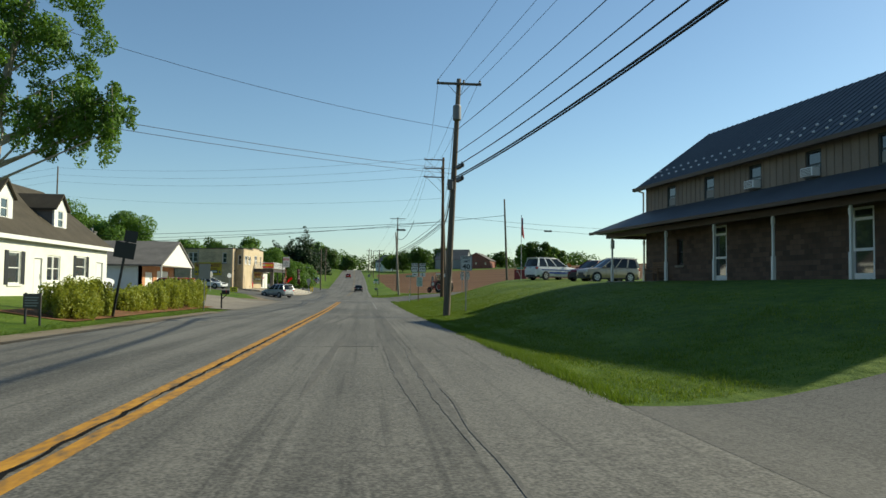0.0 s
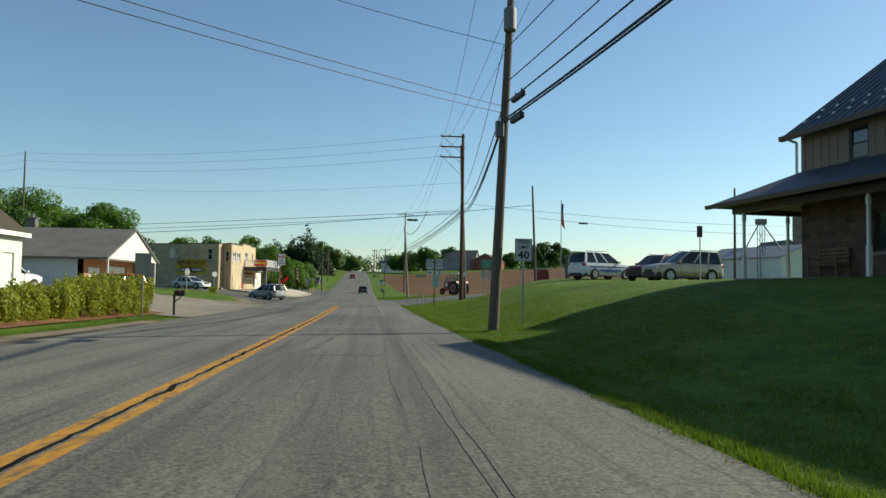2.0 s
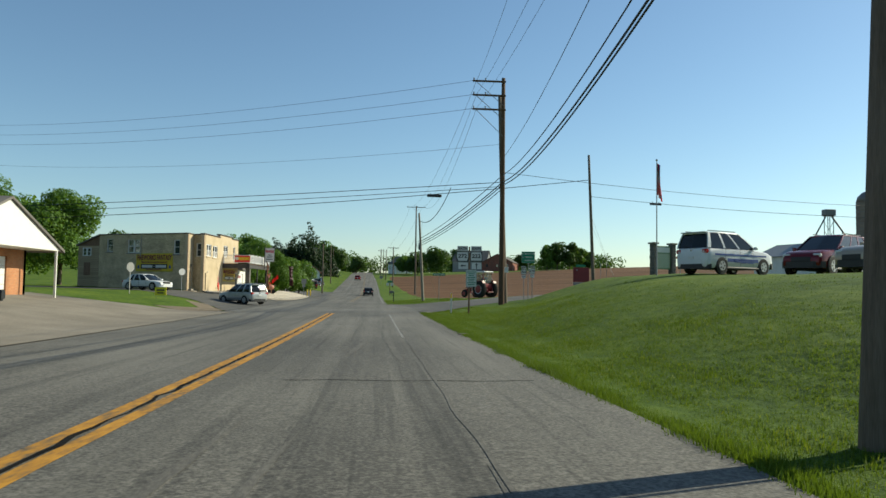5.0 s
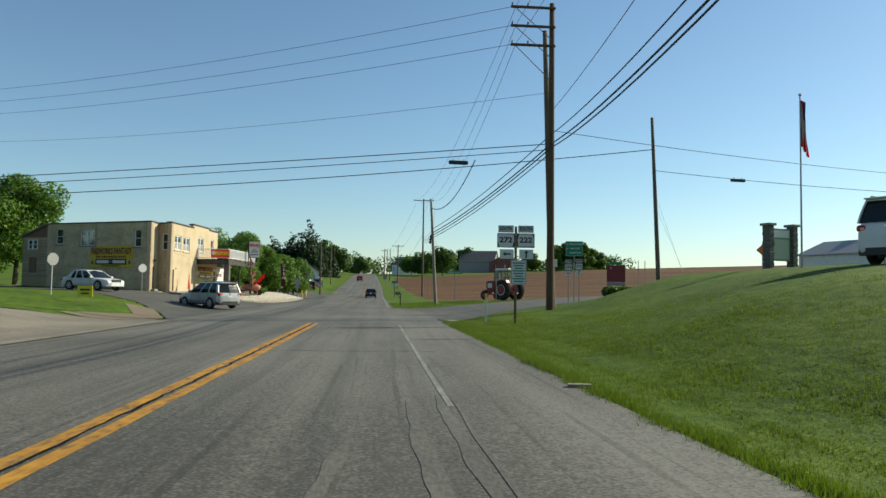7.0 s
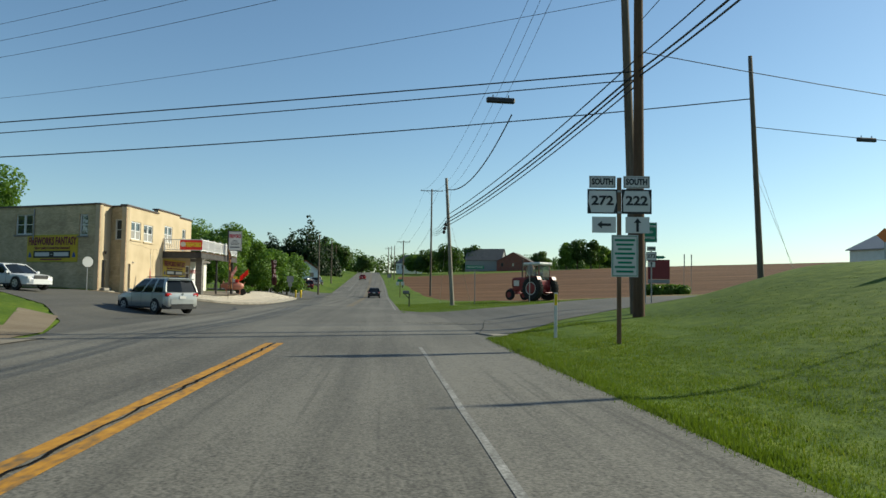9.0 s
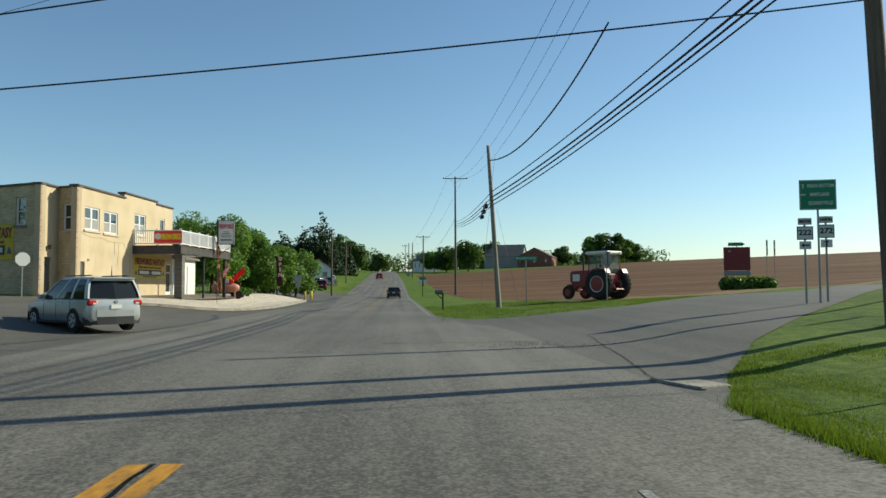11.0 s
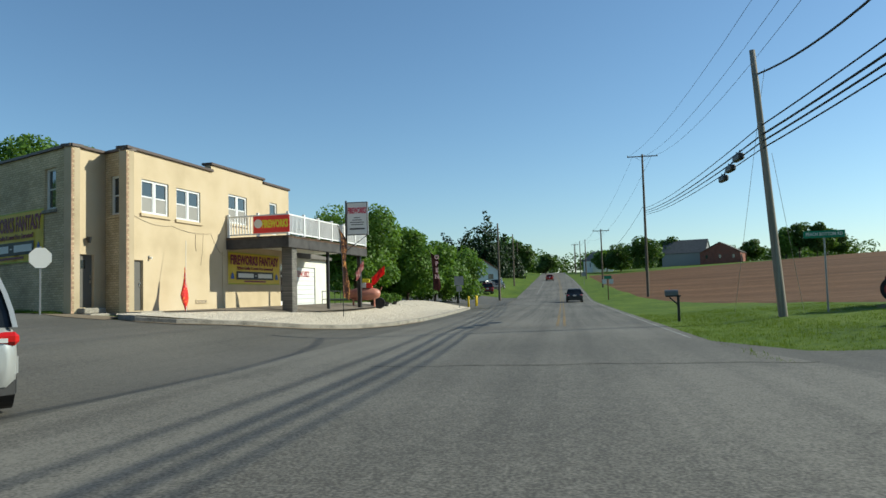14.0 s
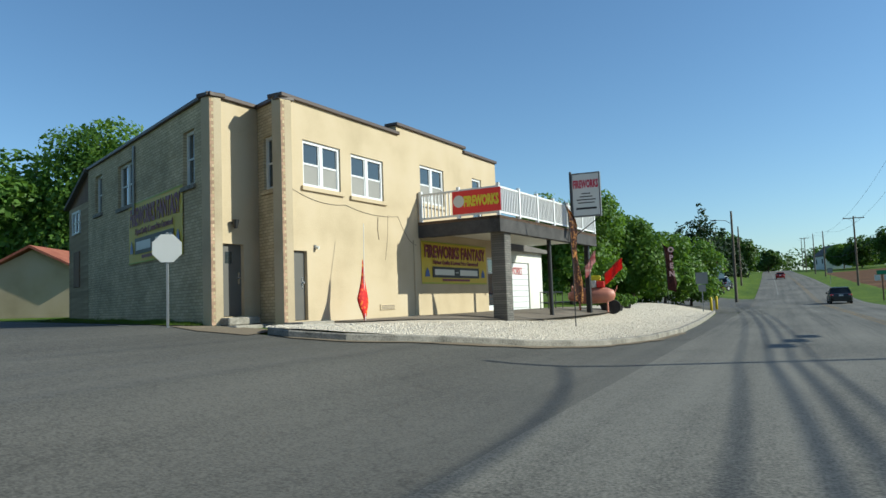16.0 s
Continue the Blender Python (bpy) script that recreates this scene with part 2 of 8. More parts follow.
TAR = mat("tar_seal", ((0.006, 0.006, 0.006), (0.018, 0.017, 0.016)), 0.95, 0, 3, 30, 0.2, 0.05)
STUCCO = mat("cream_stucco", ((0.390, 0.315, 0.202), (0.475, 0.384, 0.255), (0.508, 0.420, 0.295)), 0.9, 0, 0.55, 26, 0.25, 0.2, wear=0.22)
BRICK = brick_mat("buff_painted_brick", (0.50, 0.39, 0.225), (0.64, 0.52, 0.32), (0.32, 0.25, 0.155), 0.24, 0.085, 0.7)
STONEWALL = brick_mat("brown_field_stone", (0.075, 0.047, 0.034), (0.140, 0.090, 0.063), (0.075, 0.060, 0.048), 0.42, 0.2, 0.8)
BLOCK = brick_mat("grey_split_block", (0.111, 0.104, 0.093), (0.178, 0.166, 0.145), (0.064, 0.060, 0.055), 0.3, 0.075, 0.8)
TRIM_DARK = paint("brown_metal_coping", (0.075, 0.05, 0.038), 0.5)
WHITE = paint("white_paint", (0.671, 0.662, 0.619), 0.5, dirt=0.08)
WHITE_WALL = mat("white_rough_render", ((0.588, 0.580, 0.504), (0.689, 0.680, 0.613)), 0.85, 0, 1.2, 30, 0.2, 0.25)
VINYL = paint("white_vinyl", (0.688, 0.688, 0.688), 0.35, dirt=0.05)
GREY_DOOR = paint("grey_steel_door", (0.10, 0.095, 0.085), 0.5)
BLACK = paint("black_paint", (0.012, 0.012, 0.013), 0.5)
GLASS = glass("window_glass")
CAR_GLASS = glass("car_glass", (0.010, 0.012, 0.013), 0.05)
CAR_GLASS.node_tree.nodes["Principled BSDF"].inputs["Specular IOR Level"].default_value = 0.35
CAR_GLASS.node_tree.nodes["Principled BSDF"].inputs["Coat Weight"].default_value = 0.0
BLIND = paint("window_blind", (0.26, 0.25, 0.23), 0.7)
ROOF_GREY = mat("grey_shingle", ((0.099, 0.091, 0.084), (0.175, 0.163, 0.148)), 0.9, 0, 1.0, 24, 0.5, 0.2, wear=0.5)
ROOF_BROWN = mat("brown_shingle", ((0.040, 0.034, 0.024), (0.080, 0.068, 0.050)), 0.9, 0, 1.0, 24, 0.5, 0.2, wear=0.5)
ROOF_METAL = mat("slate_metal_roof", ((0.034, 0.043, 0.055), (0.058, 0.070, 0.084)), 0.62, 0.0, 0.6, 20, 0.1, 0.4)
SIDING = mat("taupe_board", ((0.180, 0.142, 0.112), (0.255, 0.206, 0.165)), 0.8, 0, 0.8, 24, 0.15, 0.25, stretch=(1, 1, 0.3))
WOOD_POLE = mat("weathered_pole", ((0.072, 0.058, 0.043), (0.173, 0.144, 0.112)), 0.9, 0, 3, 30, 0.4, 0.2, stretch=(4, 4, 0.25), wear=0.4)
WOOD_PALE = mat("pale_pole", ((0.160, 0.140, 0.112), (0.304, 0.276, 0.232)), 0.9, 0, 3, 30, 0.4, 0.2, stretch=(4, 4, 0.25), wear=0.4)
WOOD_BROWN = mat("brown_pole", ((0.064, 0.038, 0.022), (0.128, 0.083, 0.053)), 0.9, 0, 3, 30, 0.4, 0.2, stretch=(4, 4, 0.25), wear=0.4)
BARK = mat("bark", ((0.053, 0.041, 0.030), (0.143, 0.120, 0.094)), 0.95, 0, 4, 26, 0.7, 0.15, stretch=(2, 2, 0.4))
WOOD = mat("brown_wood", ((0.120, 0.068, 0.038), (0.210, 0.128, 0.075)), 0.7, 0, 3, 30, 0.2, 0.3, stretch=(3, 3, 0.4))
GALV = paint("galvanised_steel", (0.315, 0.315, 0.307), 0.45, 0.6)
ALU_BACK = paint("sign_back", (0.238, 0.238, 0.231), 0.5, 0.4)
SIGN_WHITE = paint("sign_white", (0.605, 0.596, 0.563), 0.45, dirt=0.06)
SIGN_GREEN = paint("sign_green", (0.01, 0.19, 0.09), 0.45, dirt=0.08)
SIGN_RED = paint("sign_red", (0.42, 0.02, 0.02), 0.45, dirt=0.1)
BANNER_YELLOW = paint("banner_yellow", (0.576, 0.416, 0.016), 0.5, dirt=0.08)
BANNER_RED = paint("banner_red", (0.66, 0.018, 0.015), 0.5, dirt=0.05)
MAROON = paint("maroon_letter", (0.16, 0.012, 0.03), 0.5)
LETTER_YELLOW = paint("letter_yellow", (0.697, 0.590, 0.016), 0.5)
RUBBER = mat("rubber", ((0.014, 0.014, 0.014), (0.032, 0.031, 0.029)), 0.85, 0, 6, 40, 0.15, 0.3)
ALLOY = paint("alloy_wheel", (0.50, 0.50, 0.49), 0.35, 0.35)
CHROME = paint("bright_metal", (0.6, 0.6, 0.6), 0.22, 0.9)
SILVER = paint("silver_car_paint", (0.414, 0.423, 0.414), 0.28, 0.45, 0.04)
TAN_PAINT = paint("tan_car_paint", (0.40, 0.315, 0.225), 0.3, 0.4, 0.06)
CAR_WHITE = paint("white_car_paint", (0.612, 0.620, 0.620), 0.3, 0.0, 0.05)
CAR_RED = paint("dark_red_car_paint", (0.136, 0.006, 0.010), 0.25, 0.2, 0.06)
CAR_BRIGHT_RED = paint("red_car_paint", (0.270, 0.009, 0.009), 0.25, 0.1, 0.06)
CAR_DARK = paint("black_car_paint", (0.016, 0.017, 0.02), 0.25, 0.2, 0.06)
BLUE_STRIPE = paint("blue_stripe", (0.02, 0.06, 0.25), 0.4)
TAIL_RED = paint("tail_lamp", (0.45, 0.01, 0.01), 0.2)
HEADLAMP = paint("head_lamp", (0.6, 0.6, 0.58), 0.12)
TRACTOR_RED = paint("tractor_red", (0.20, 0.012, 0.016), 0.45, 0, 0.25)
PIG = paint("pink_pig_paint", (0.450, 0.180, 0.120), 0.5, 0, 0.2)
PLASTIC_YELLOW = paint("bollard_yellow", (0.78, 0.55, 0.01), 0.5)
LEAF = leaf_mat("leaf", (0.045, 0.098, 0.014), (0.118, 0.205, 0.030))
LEAF_DARK = leaf_mat("dark_leaf", (0.028, 0.060, 0.012), (0.072, 0.128, 0.022))
LEAF_CONIFER = leaf_mat("conifer_leaf", (0.009, 0.024, 0.009), (0.022, 0.045, 0.015))
LEAF_YELLOW = leaf_mat("yellow_green_leaf", (0.085, 0.125, 0.016), (0.28, 0.29, 0.04))
BRICK_RED = brick_mat("red_brick", (0.195, 0.056, 0.034), (0.255, 0.083, 0.053), (0.165, 0.120, 0.098))
ORANGE_BRICK = brick_mat("orange_brick", (0.390, 0.148, 0.055), (0.452, 0.195, 0.078), (0.312, 0.218, 0.140))
CABLE = paint("cable_black", (0.012, 0.012, 0.013), 0.6)
GREY_METAL = paint("grey_metal", (0.150, 0.150, 0.150), 0.5, 0.3)
SILO = mat("silo_concrete", ((0.140, 0.119, 0.098), (0.224, 0.196, 0.161)), 0.9, 0, 0.6, 12, 0.3, 0.2, stretch=(1, 1, 3))

# ---- building helpers ----
def mesh_of(bm, name, material, smooth=False):
    me = bpy.data.meshes.new(name)
    bm.to_mesh(me)
    bm.free()
    me.materials.append(material)
    if smooth:
        for p in me.polygons:
            p.use_smooth = True
    return me


def thing(name, at, rz=0, label="", category="", group="", kind="", rx=0, ry=0):
    ob = new(name)
    ob.matrix_basis = pose(*at, rx, ry, rz)
    ob.empty_display_size = 0.3
    return tagged(ob, label, category, group, kind)


def part(name, bm, material, parent=None, label="", smooth=False, at=None):
    ob = new(name, mesh_of(bm, name, material, smooth))
    if at is not None:
        ob.matrix_basis = at
    ob.parent = parent
    if label:
        ob["label"] = label
    return ob


def solo(name, bm, material, label, category, at=None, group="", kind="", smooth=False):
    return tagged(part(name, bm, material, None, "", smooth, at), label, category, group, kind)


def box(bm, x0, x1, y0, y1, z0, z1, bevel=0.0, m=None):
    r = bmesh.ops.create_cube(bm, size=1)
    vs = r["verts"]
    for v in vs:
        v.co = Vector(((x0 + x1) / 2 + v.co.x * (x1 - x0), (y0 + y1) / 2 + v.co.y * (y1 - y0), (z0 + z1) / 2 + v.co.z * (z1 - z0)))
    if bevel:
        es = {e for v in vs for e in v.link_edges}
        r = bmesh.ops.bevel(bm, geom=list(es), offset=bevel, segments=1, affect="EDGES")
        vs = list({v for f in r["faces"] for v in f.verts} | {v for v in vs if v.is_valid})
    if m is not None:
        bmesh.ops.transform(bm, matrix=m, verts=vs)
    return vs


def B(*boxes, bevel=0.0):
    bm = bmesh.new()
    for b in boxes:
        box(bm, *b, bevel=bevel)
    return bm


def rod(bm, a, b, r0, r1=None, seg=10, caps=True):
    a, b = Vector(a), Vector(b)
    d = b - a
    m = Matrix.Translation((a + b) / 2) @ d.to_track_quat("Z", "Y").to_matrix().to_4x4()
    return bmesh.ops.create_cone(bm, cap_ends=caps, segments=seg, radius1=r0, radius2=r0 if r1 is None else r1, depth=d.length, matrix=m)["verts"]


def R(*rods, seg=10):
    bm = bmesh.new()
    for r in rods:
        rod(bm, *r, seg=seg)
    return bm


def prism(pts, y0, y1, bm=None, plane="xz"):
    """A polygon given in (x, z) pushed from y0 to y1, or in (x, y) from z0 to z1, or in (y, z) from x0 to x1."""
    bm = bm or bmesh.new()
    put = {"xz": lambda p, d: (p[0], d, p[1]), "xy": lambda p, d: (p[0], p[1], d), "yz": lambda p, d: (d, p[0], p[1])}[plane]
    lo, hi = [bm.verts.new(put(p, y0)) for p in pts], [bm.verts.new(put(p, y1)) for p in pts]
    n = len(pts)
    fs = [bm.faces.new(lo), bm.faces.new(hi[::-1])]
    for i in range(n):
        fs.append(bm.faces.new((lo[i], hi[i], hi[(i + 1) % n], lo[(i + 1) % n])))
    bmesh.ops.recalc_face_normals(bm, faces=bm.faces)
    return bm


def lathe(profile, seg=20, bm=None, m=None):
    """A profile of (radius, z) turned round z."""
    bm = bm or bmesh.new()
    rings = [[bm.verts.new((r * math.cos(2 * math.pi * i / seg), r * math.sin(2 * math.pi * i / seg), z)) for i in range(seg)] for r, z in profile]
    for a, b in zip(rings, rings[1:]):
        for i in range(seg):
            bm.faces.new((a[i], a[(i + 1) % seg], b[(i + 1) % seg], b[i]))
    bm.faces.new(rings[0][::-1])
    bm.faces.new(rings[-1])
    if m is not None:
        bmesh.ops.transform(bm, matrix=m, verts=[v for r in rings for v in r])
    return bm


def wall_mesh(length, z0, z1, holes=(), thick=0.25):
    """A wall along +x from 0, its face at y=0 and its body behind it (+y), with holes (x0, x1, z0, z1) cut right through."""
    xs = sorted({0, length, *[v for h in holes for v in h[:2]]})
    zs = sorted({z0, z1, *[v for h in holes for v in h[2:]]})
    bm = bmesh.new()
    solid = lambda x, z: 0 < x < length and z0 < z < z1 and not any(h[0] < x < h[1] and h[2] < z < h[3] for h in holes)
    grid = {}
    def vert(x, y, z):
        k = (round(x, 4), y, round(z, 4))
        if k not in grid:
            grid[k] = bm.verts.new((x, y, z))
        return grid[k]
    for xa, xb in zip(xs, xs[1:]):
        for za, zb in zip(zs, zs[1:]):
            xm, zm = (xa + xb) / 2, (za + zb) / 2
            if not solid(xm, zm):
                continue
            bm.faces.new([vert(xa, 0, za), vert(xb, 0, za), vert(xb, 0, zb), vert(xa, 0, zb)])
            bm.faces.new([vert(xa, thick, zb), vert(xb, thick, zb), vert(xb, thick, za), vert(xa, thick, za)])
            for (p, q, ox, oz) in (((xa, za), (xb, za), 0, -1), ((xb, za), (xb, zb), 1, 0), ((xb, zb), (xa, zb), 0, 1), ((xa, zb), (xa, za), -1, 0)):
                ex = xm + ox * ((xb - xa) / 2 + 1e-3)
                ez = zm + oz * ((zb - za) / 2 + 1e-3)
                if not solid(ex, ez):
                    bm.faces.new([vert(p[0], 0, p[1]), vert(p[0], thick, p[1]), vert(q[0], thick, q[1]), vert(q[0], 0, q[1])])
    bmesh.ops.recalc_face_normals(bm, faces=bm.faces)
    return bm


def text_mesh(body, size, align="CENTER", depth=0.004, bold=0.0):
    cu = bpy.data.curves.new("text", "FONT")
    cu.body, cu.size, cu.align_x, cu.align_y, cu.extrude, cu.offset = body, size, align, "CENTER", depth, bold
    cu.resolution_u = 2
    ob = bpy.data.objects.new("text", cu)
    scene.collection.objects.link(ob)
    dg = bpy.context.evaluated_depsgraph_get()
    me = bpy.data.meshes.new_from_object(ob.evaluated_get(dg))
    bpy.data.objects.remove(ob)
    return me


def lettering(name, body, size, material, parent, x, z, y=-0.012, wide=1.0, width=None, label="", bold=0.0):
    """Flat writing on a board whose face is the plane y=0, seen from -y. width: the length in metres that it is fitted to."""
    me = text_mesh(body, size, bold=bold)
    me.materials.clear()
    me.materials.append(material)
    ob = new(name, me)
    if width:
        xs = [v.co.x for v in me.vertices]
        wide = width / max(max(xs) - min(xs), 1e-3)
    ob.matrix_basis = pose(x, y, z, 90, 0, 0) @ Matrix.Diagonal((wide, 1, 1, 1))
    ob.parent = parent
    if label:
        ob["label"] = label
    return ob


def smooth01(v):
    v = min(1.0, max(0.0, v))
    return v * v * (3 - 2 * v)


# ---- the lie of the land ----
RZ_Y = [-60, 0, 53, 75, 130, 178, 270, 430, 600, 900]
RZ_Z = [0.6, 0, -0.55, -0.60, -0.62, -0.55, 3.3, 9.3, 10.5, 10.5]


def road_z(y):
    a = sum(float(np.interp(y + o, RZ_Y, RZ_Z)) for o in (-9, -4, 0, 4, 9)) / 5
    return a


def road_x(y):
    """The road's centre (its yellow lines): straight, then an easy bend on the hill."""
    return -2.45 + (-0.00004 * (y - 130) ** 2 if y > 130 else 0) * (1 if y < 330 else 1) + (0.00009 * (y - 330) ** 2 if y > 330 else 0)


def right_edge(y):
    """The paved width on the field's side: a broad shoulder before the junction, none past it."""
    return 5.5 - 1.75 * smooth01((y - 94) / 12)


def land(x, y):
    r = road_z(y)
    c = road_x(y)
    lx, rx = (c - 6.3) - x, x - (c + right_edge(y) + 0.05)
    if lx > 0:
        z = r + 0.098 * min(lx, 11) * smooth01(lx / 5) + 0.012 * max(0, min(lx, 120) - 11)
        return z
    if rx > 0:
        verge = 0.085 - 0.035 * smooth01((y - 98) / 20) - 0.045 * smooth01((y - 122) / 35)
        base = r + verge * min(rx, 14) * smooth01(rx / 4) + (0.034 + 0.006 * smooth01((y - 98) / 30)) * max(0, min(rx, 260) - 14)
        q = (x - 9.5) * 0.73 - (y - 90.5) * 0.68
        top = 1.62 + 0.45 * smooth01((y - 58) / 20) + 0.01 * max(0, rx - 12)
        w = smooth01((rx - 4.5 * smooth01((y - 60) / 20)) / 11.5) * smooth01(q / 9.0)
        return base + (top - base) * w
    return r


def axis(*spans):
    out = []
    for a, b, step in spans:
        out += list(np.arange(a, b, step))
    return out + [spans[-1][1]]


def grid_mesh(name, material, xs, ys, z_of, keep=None):
    vs, fs, idx = [], [], {}
    for j, y in enumerate(ys):
        for i, x in enumerate(xs):
            idx[i, j] = len(vs)
            vs.append((x, y, z_of(x, y)))
    for j in range(len(ys) - 1):
        for i in range(len(xs) - 1):
            if keep is None or keep((xs[i] + xs[i + 1]) / 2, (ys[j] + ys[j + 1]) / 2):
                fs.append((idx[i, j], idx[i + 1, j], idx[i + 1, j + 1], idx[i, j + 1]))
    me = bpy.data.meshes.new(name)
    me.from_pydata(vs, [], fs)
    me.materials.append(material)
    for p in me.polygons:
        p.use_smooth = True
    return me


def ribbon(name, material, left, right, z_of, lift=0.0, cuts=8):
    """A sheet between two edge lines of equal count, laid on z_of."""
    vs, fs = [], []
    for (ax, ay), (bx, by) in zip(left, right):
        for k in range(cuts + 1):
            x, y = ax + (bx - ax) * k / cuts, ay + (by - ay) * k / cuts
            vs.append((x, y, z_of(x, y) + lift))
    w = cuts + 1
    for j in range(len(left) - 1):
        for k in range(cuts):
            fs.append((j * w + k, j * w + k + 1, (j + 1) * w + k + 1, (j + 1) * w + k))
    me = bpy.data.meshes.new(name)
    me.from_pydata(vs, [], fs)
    me.materials.append(material)
    for p in me.polygons:
        p.use_smooth = True
    return me

# ---- ground, roads ----
L_DIR, R_DIR = Vector((-0.895, 0.446)), Vector((0.683, 0.730))
L_NEAR = [(-8.6, 77.0), (-9.2, 80.2), (-11.0, 85.5), (-14.2, 91.5), (-18.5, 97.0), (-24.5, 101.4), (-42.4, 110.4), (-69.3, 123.7), (-130.0, 154.0)]
L_FAR = [(-8.6, 123.5), (-9.55, 119.4), (-10.7, 115.9), (-13.5, 111.6), (-16.3, 109.62), (-20.3, 109.9), (-38.7, 117.8), (-65.5, 131.2), (-126.0, 161.4)]
R_NEAR = [(3.0, 79.0), (4.3, 82.0), (6.5, 85.6), (10.0, 90.0), (20.0, 100.8), (40.0, 122.2), (90.0, 175.6), (190.0, 282.0)]
R_FAR = [(1.25, 107.0), (2.5, 103.3), (5.4, 101.3), (9.4, 102.0), (15.2, 107.4), (34.8, 128.2), (84.5, 181.5), (184.0, 288.0)]


def inside(poly, x, y):
    hit, n = False, len(poly)
    for i in range(n):
        (ax, ay), (bx, by) = poly[i], poly[(i + 1) % n]
        if (ay > y) != (by > y) and x < (bx - ax) * (y - ay) / (by - ay) + ax:
            hit = not hit
    return hit


def inset_pair(near, far, d):
    a, b = [], []
    for p, q in zip(near, far):
        p, q = Vector(p), Vector(q)
        v = (q - p).normalized() * d
        a.append(tuple(p + v))
        b.append(tuple(q - v))
    return a + b[::-1]


L_POLY, R_POLY = inset_pair(L_NEAR, L_FAR, 1.3), inset_pair(R_NEAR, R_FAR, 1.3)
L_OUT, R_OUT = inset_pair(L_NEAR, L_FAR, -1.6), inset_pair(R_NEAR, R_FAR, -1.6)


FIELD_SIDE = [(10.6, 117.5), (9.4, 139.0), (7.8, 155.0), (6.2, 184.0), (4.9, 230.0), (4.4, 330.0)]
FIELD = [(20.0, 117.5), (840.0, 1000.0)] + FIELD_SIDE[::-1]


def field_depth(x, y):
    """How far inside the field's edges a point lies, in metres; zero outside."""
    best = 1e9
    for (ax, ay), (bx, by) in zip(FIELD, FIELD[1:] + FIELD[:1]):
        ex, ey = bx - ax, by - ay
        best = min(best, (ex * (y - ay) - ey * (x - ax)) / math.hypot(ex, ey))
    return max(0.0, best)


def field_z(x, y):
    return land(x, y) - 0.06 + 0.13 * min(1.0, field_depth(x, y) / 1.2) + 0.03 * noise.noise(Vector((x * 0.7, y * 0.7, 1)))


def ground_z(x, y):
    z = land(x, y)
    c = road_x(y)
    if y > 117:
        z -= 0.6 * min(1.0, max(0.0, field_depth(x, y) - 0.8) / 3.0)
    if (c - 5.0 < x < c + right_edge(y) - 1.3) or inside(L_POLY, x, y) or inside(R_POLY, x, y):
        z -= 0.16
    if abs(x - c) < 8 or inside(L_OUT, x, y) or inside(R_OUT, x, y):
        return z - 0.012
    return z + 0.025 * noise.noise(Vector((x * 0.35, y * 0.35, 0))) + 0.035 * noise.noise(Vector((x * 0.9, y * 0.16, 3)))


XS = axis((-2600, -400, 300), (-400, -120, 40), (-120, -44, 8), (-44, 44, 1.0), (44, 130, 6), (130, 400, 30), (400, 2600, 300))
YS = axis((-300, -40, 40), (-40, 160, 1.0), (160, 300, 5), (300, 900, 30), (900, 3000, 300))
tagged(new("ground", grid_mesh("ground", GRASS, XS, YS, ground_z)), "mown green grass verge and lawns", "ground", kind="stuff")

ys = axis((-60, 200, 2.0), (200, 620, 6.0))
road = tagged(new("road", ribbon("road", ASPHALT, [(road_x(y) - 6.2, y) for y in ys], [(road_x(y) + right_edge(y), y) for y in ys], lambda x, y: road_z(y) + 0.012, 0.0)),
              "worn grey asphalt main road with wheel tracks", "road", kind="structure")


def fine(line, n=8):
    out = []
    for a, b in zip(line, line[1:]):
        for k in range(n):
            out.append((a[0] + (b[0] - a[0]) * k / n, a[1] + (b[1] - a[1]) * k / n))
    return out + [line[-1]]


tagged(new("side_road", ribbon("side_road", ASPHALT_SIDE, fine(L_NEAR)[::-1], fine(L_FAR)[::-1], land, 0.008, 16)), "grey asphalt side road past the shop", "road", kind="structure")
tagged(new("side_road", ribbon("side_road", ASPHALT_SIDE, fine(R_FAR)[::-1], fine(R_NEAR)[::-1], land, 0.008, 16)), "grey asphalt side road beside the field", "road", kind="structure")

# painted lines and sealed cracks
SKID = mat("tyre_mark", ((0.075, 0.071, 0.064), (0.108, 0.102, 0.091), (0.145, 0.137, 0.120)), 0.85, 0, 2.5, 24, 0.3, 0.2, stretch=(1, 0.4, 1), wear=0.6)
def stripe(name, mat_, x_of, y0, y1, w, lift=0.017, label="", step=1.5, z_of=None):
    yy = axis((y0, y1, step))
    z_of = z_of or (lambda x, y: road_z(y))
    return tagged(new(name, ribbon(name, mat_, [(x_of(y) - w / 2, y) for y in yy], [(x_of(y) + w / 2, y) for y in yy], z_of, lift, 1)), label, "road marking", kind="structure")


for off in (-0.135, 0.135):
    stripe("centre_line", YELLOW_LINE, lambda y, o=off: road_x(y) + o + 0.02 * noise.noise(Vector((y * 0.4, o, 0))), -20, 77.0, 0.17, label="worn double yellow centre line")
    stripe("centre_line", YELLOW_FADED, lambda y, o=off: road_x(y) + o, 116, 560, 0.12, label="worn double yellow centre line")
ty = axis((-20, 77, 0.22))
tm = lambda y: road_x(y) - 0.01 + 0.07 * noise.noise(Vector((y * 1.6, 3, 0))) + 0.04 * noise.noise(Vector((y * 5.0, 7, 0)))
tw = lambda y: 0.012 + 0.034 * max(0.0, 0.55 + noise.noise(Vector((y * 0.7, 11, 0)))) * (1.0 if y < 48 else 0.5)
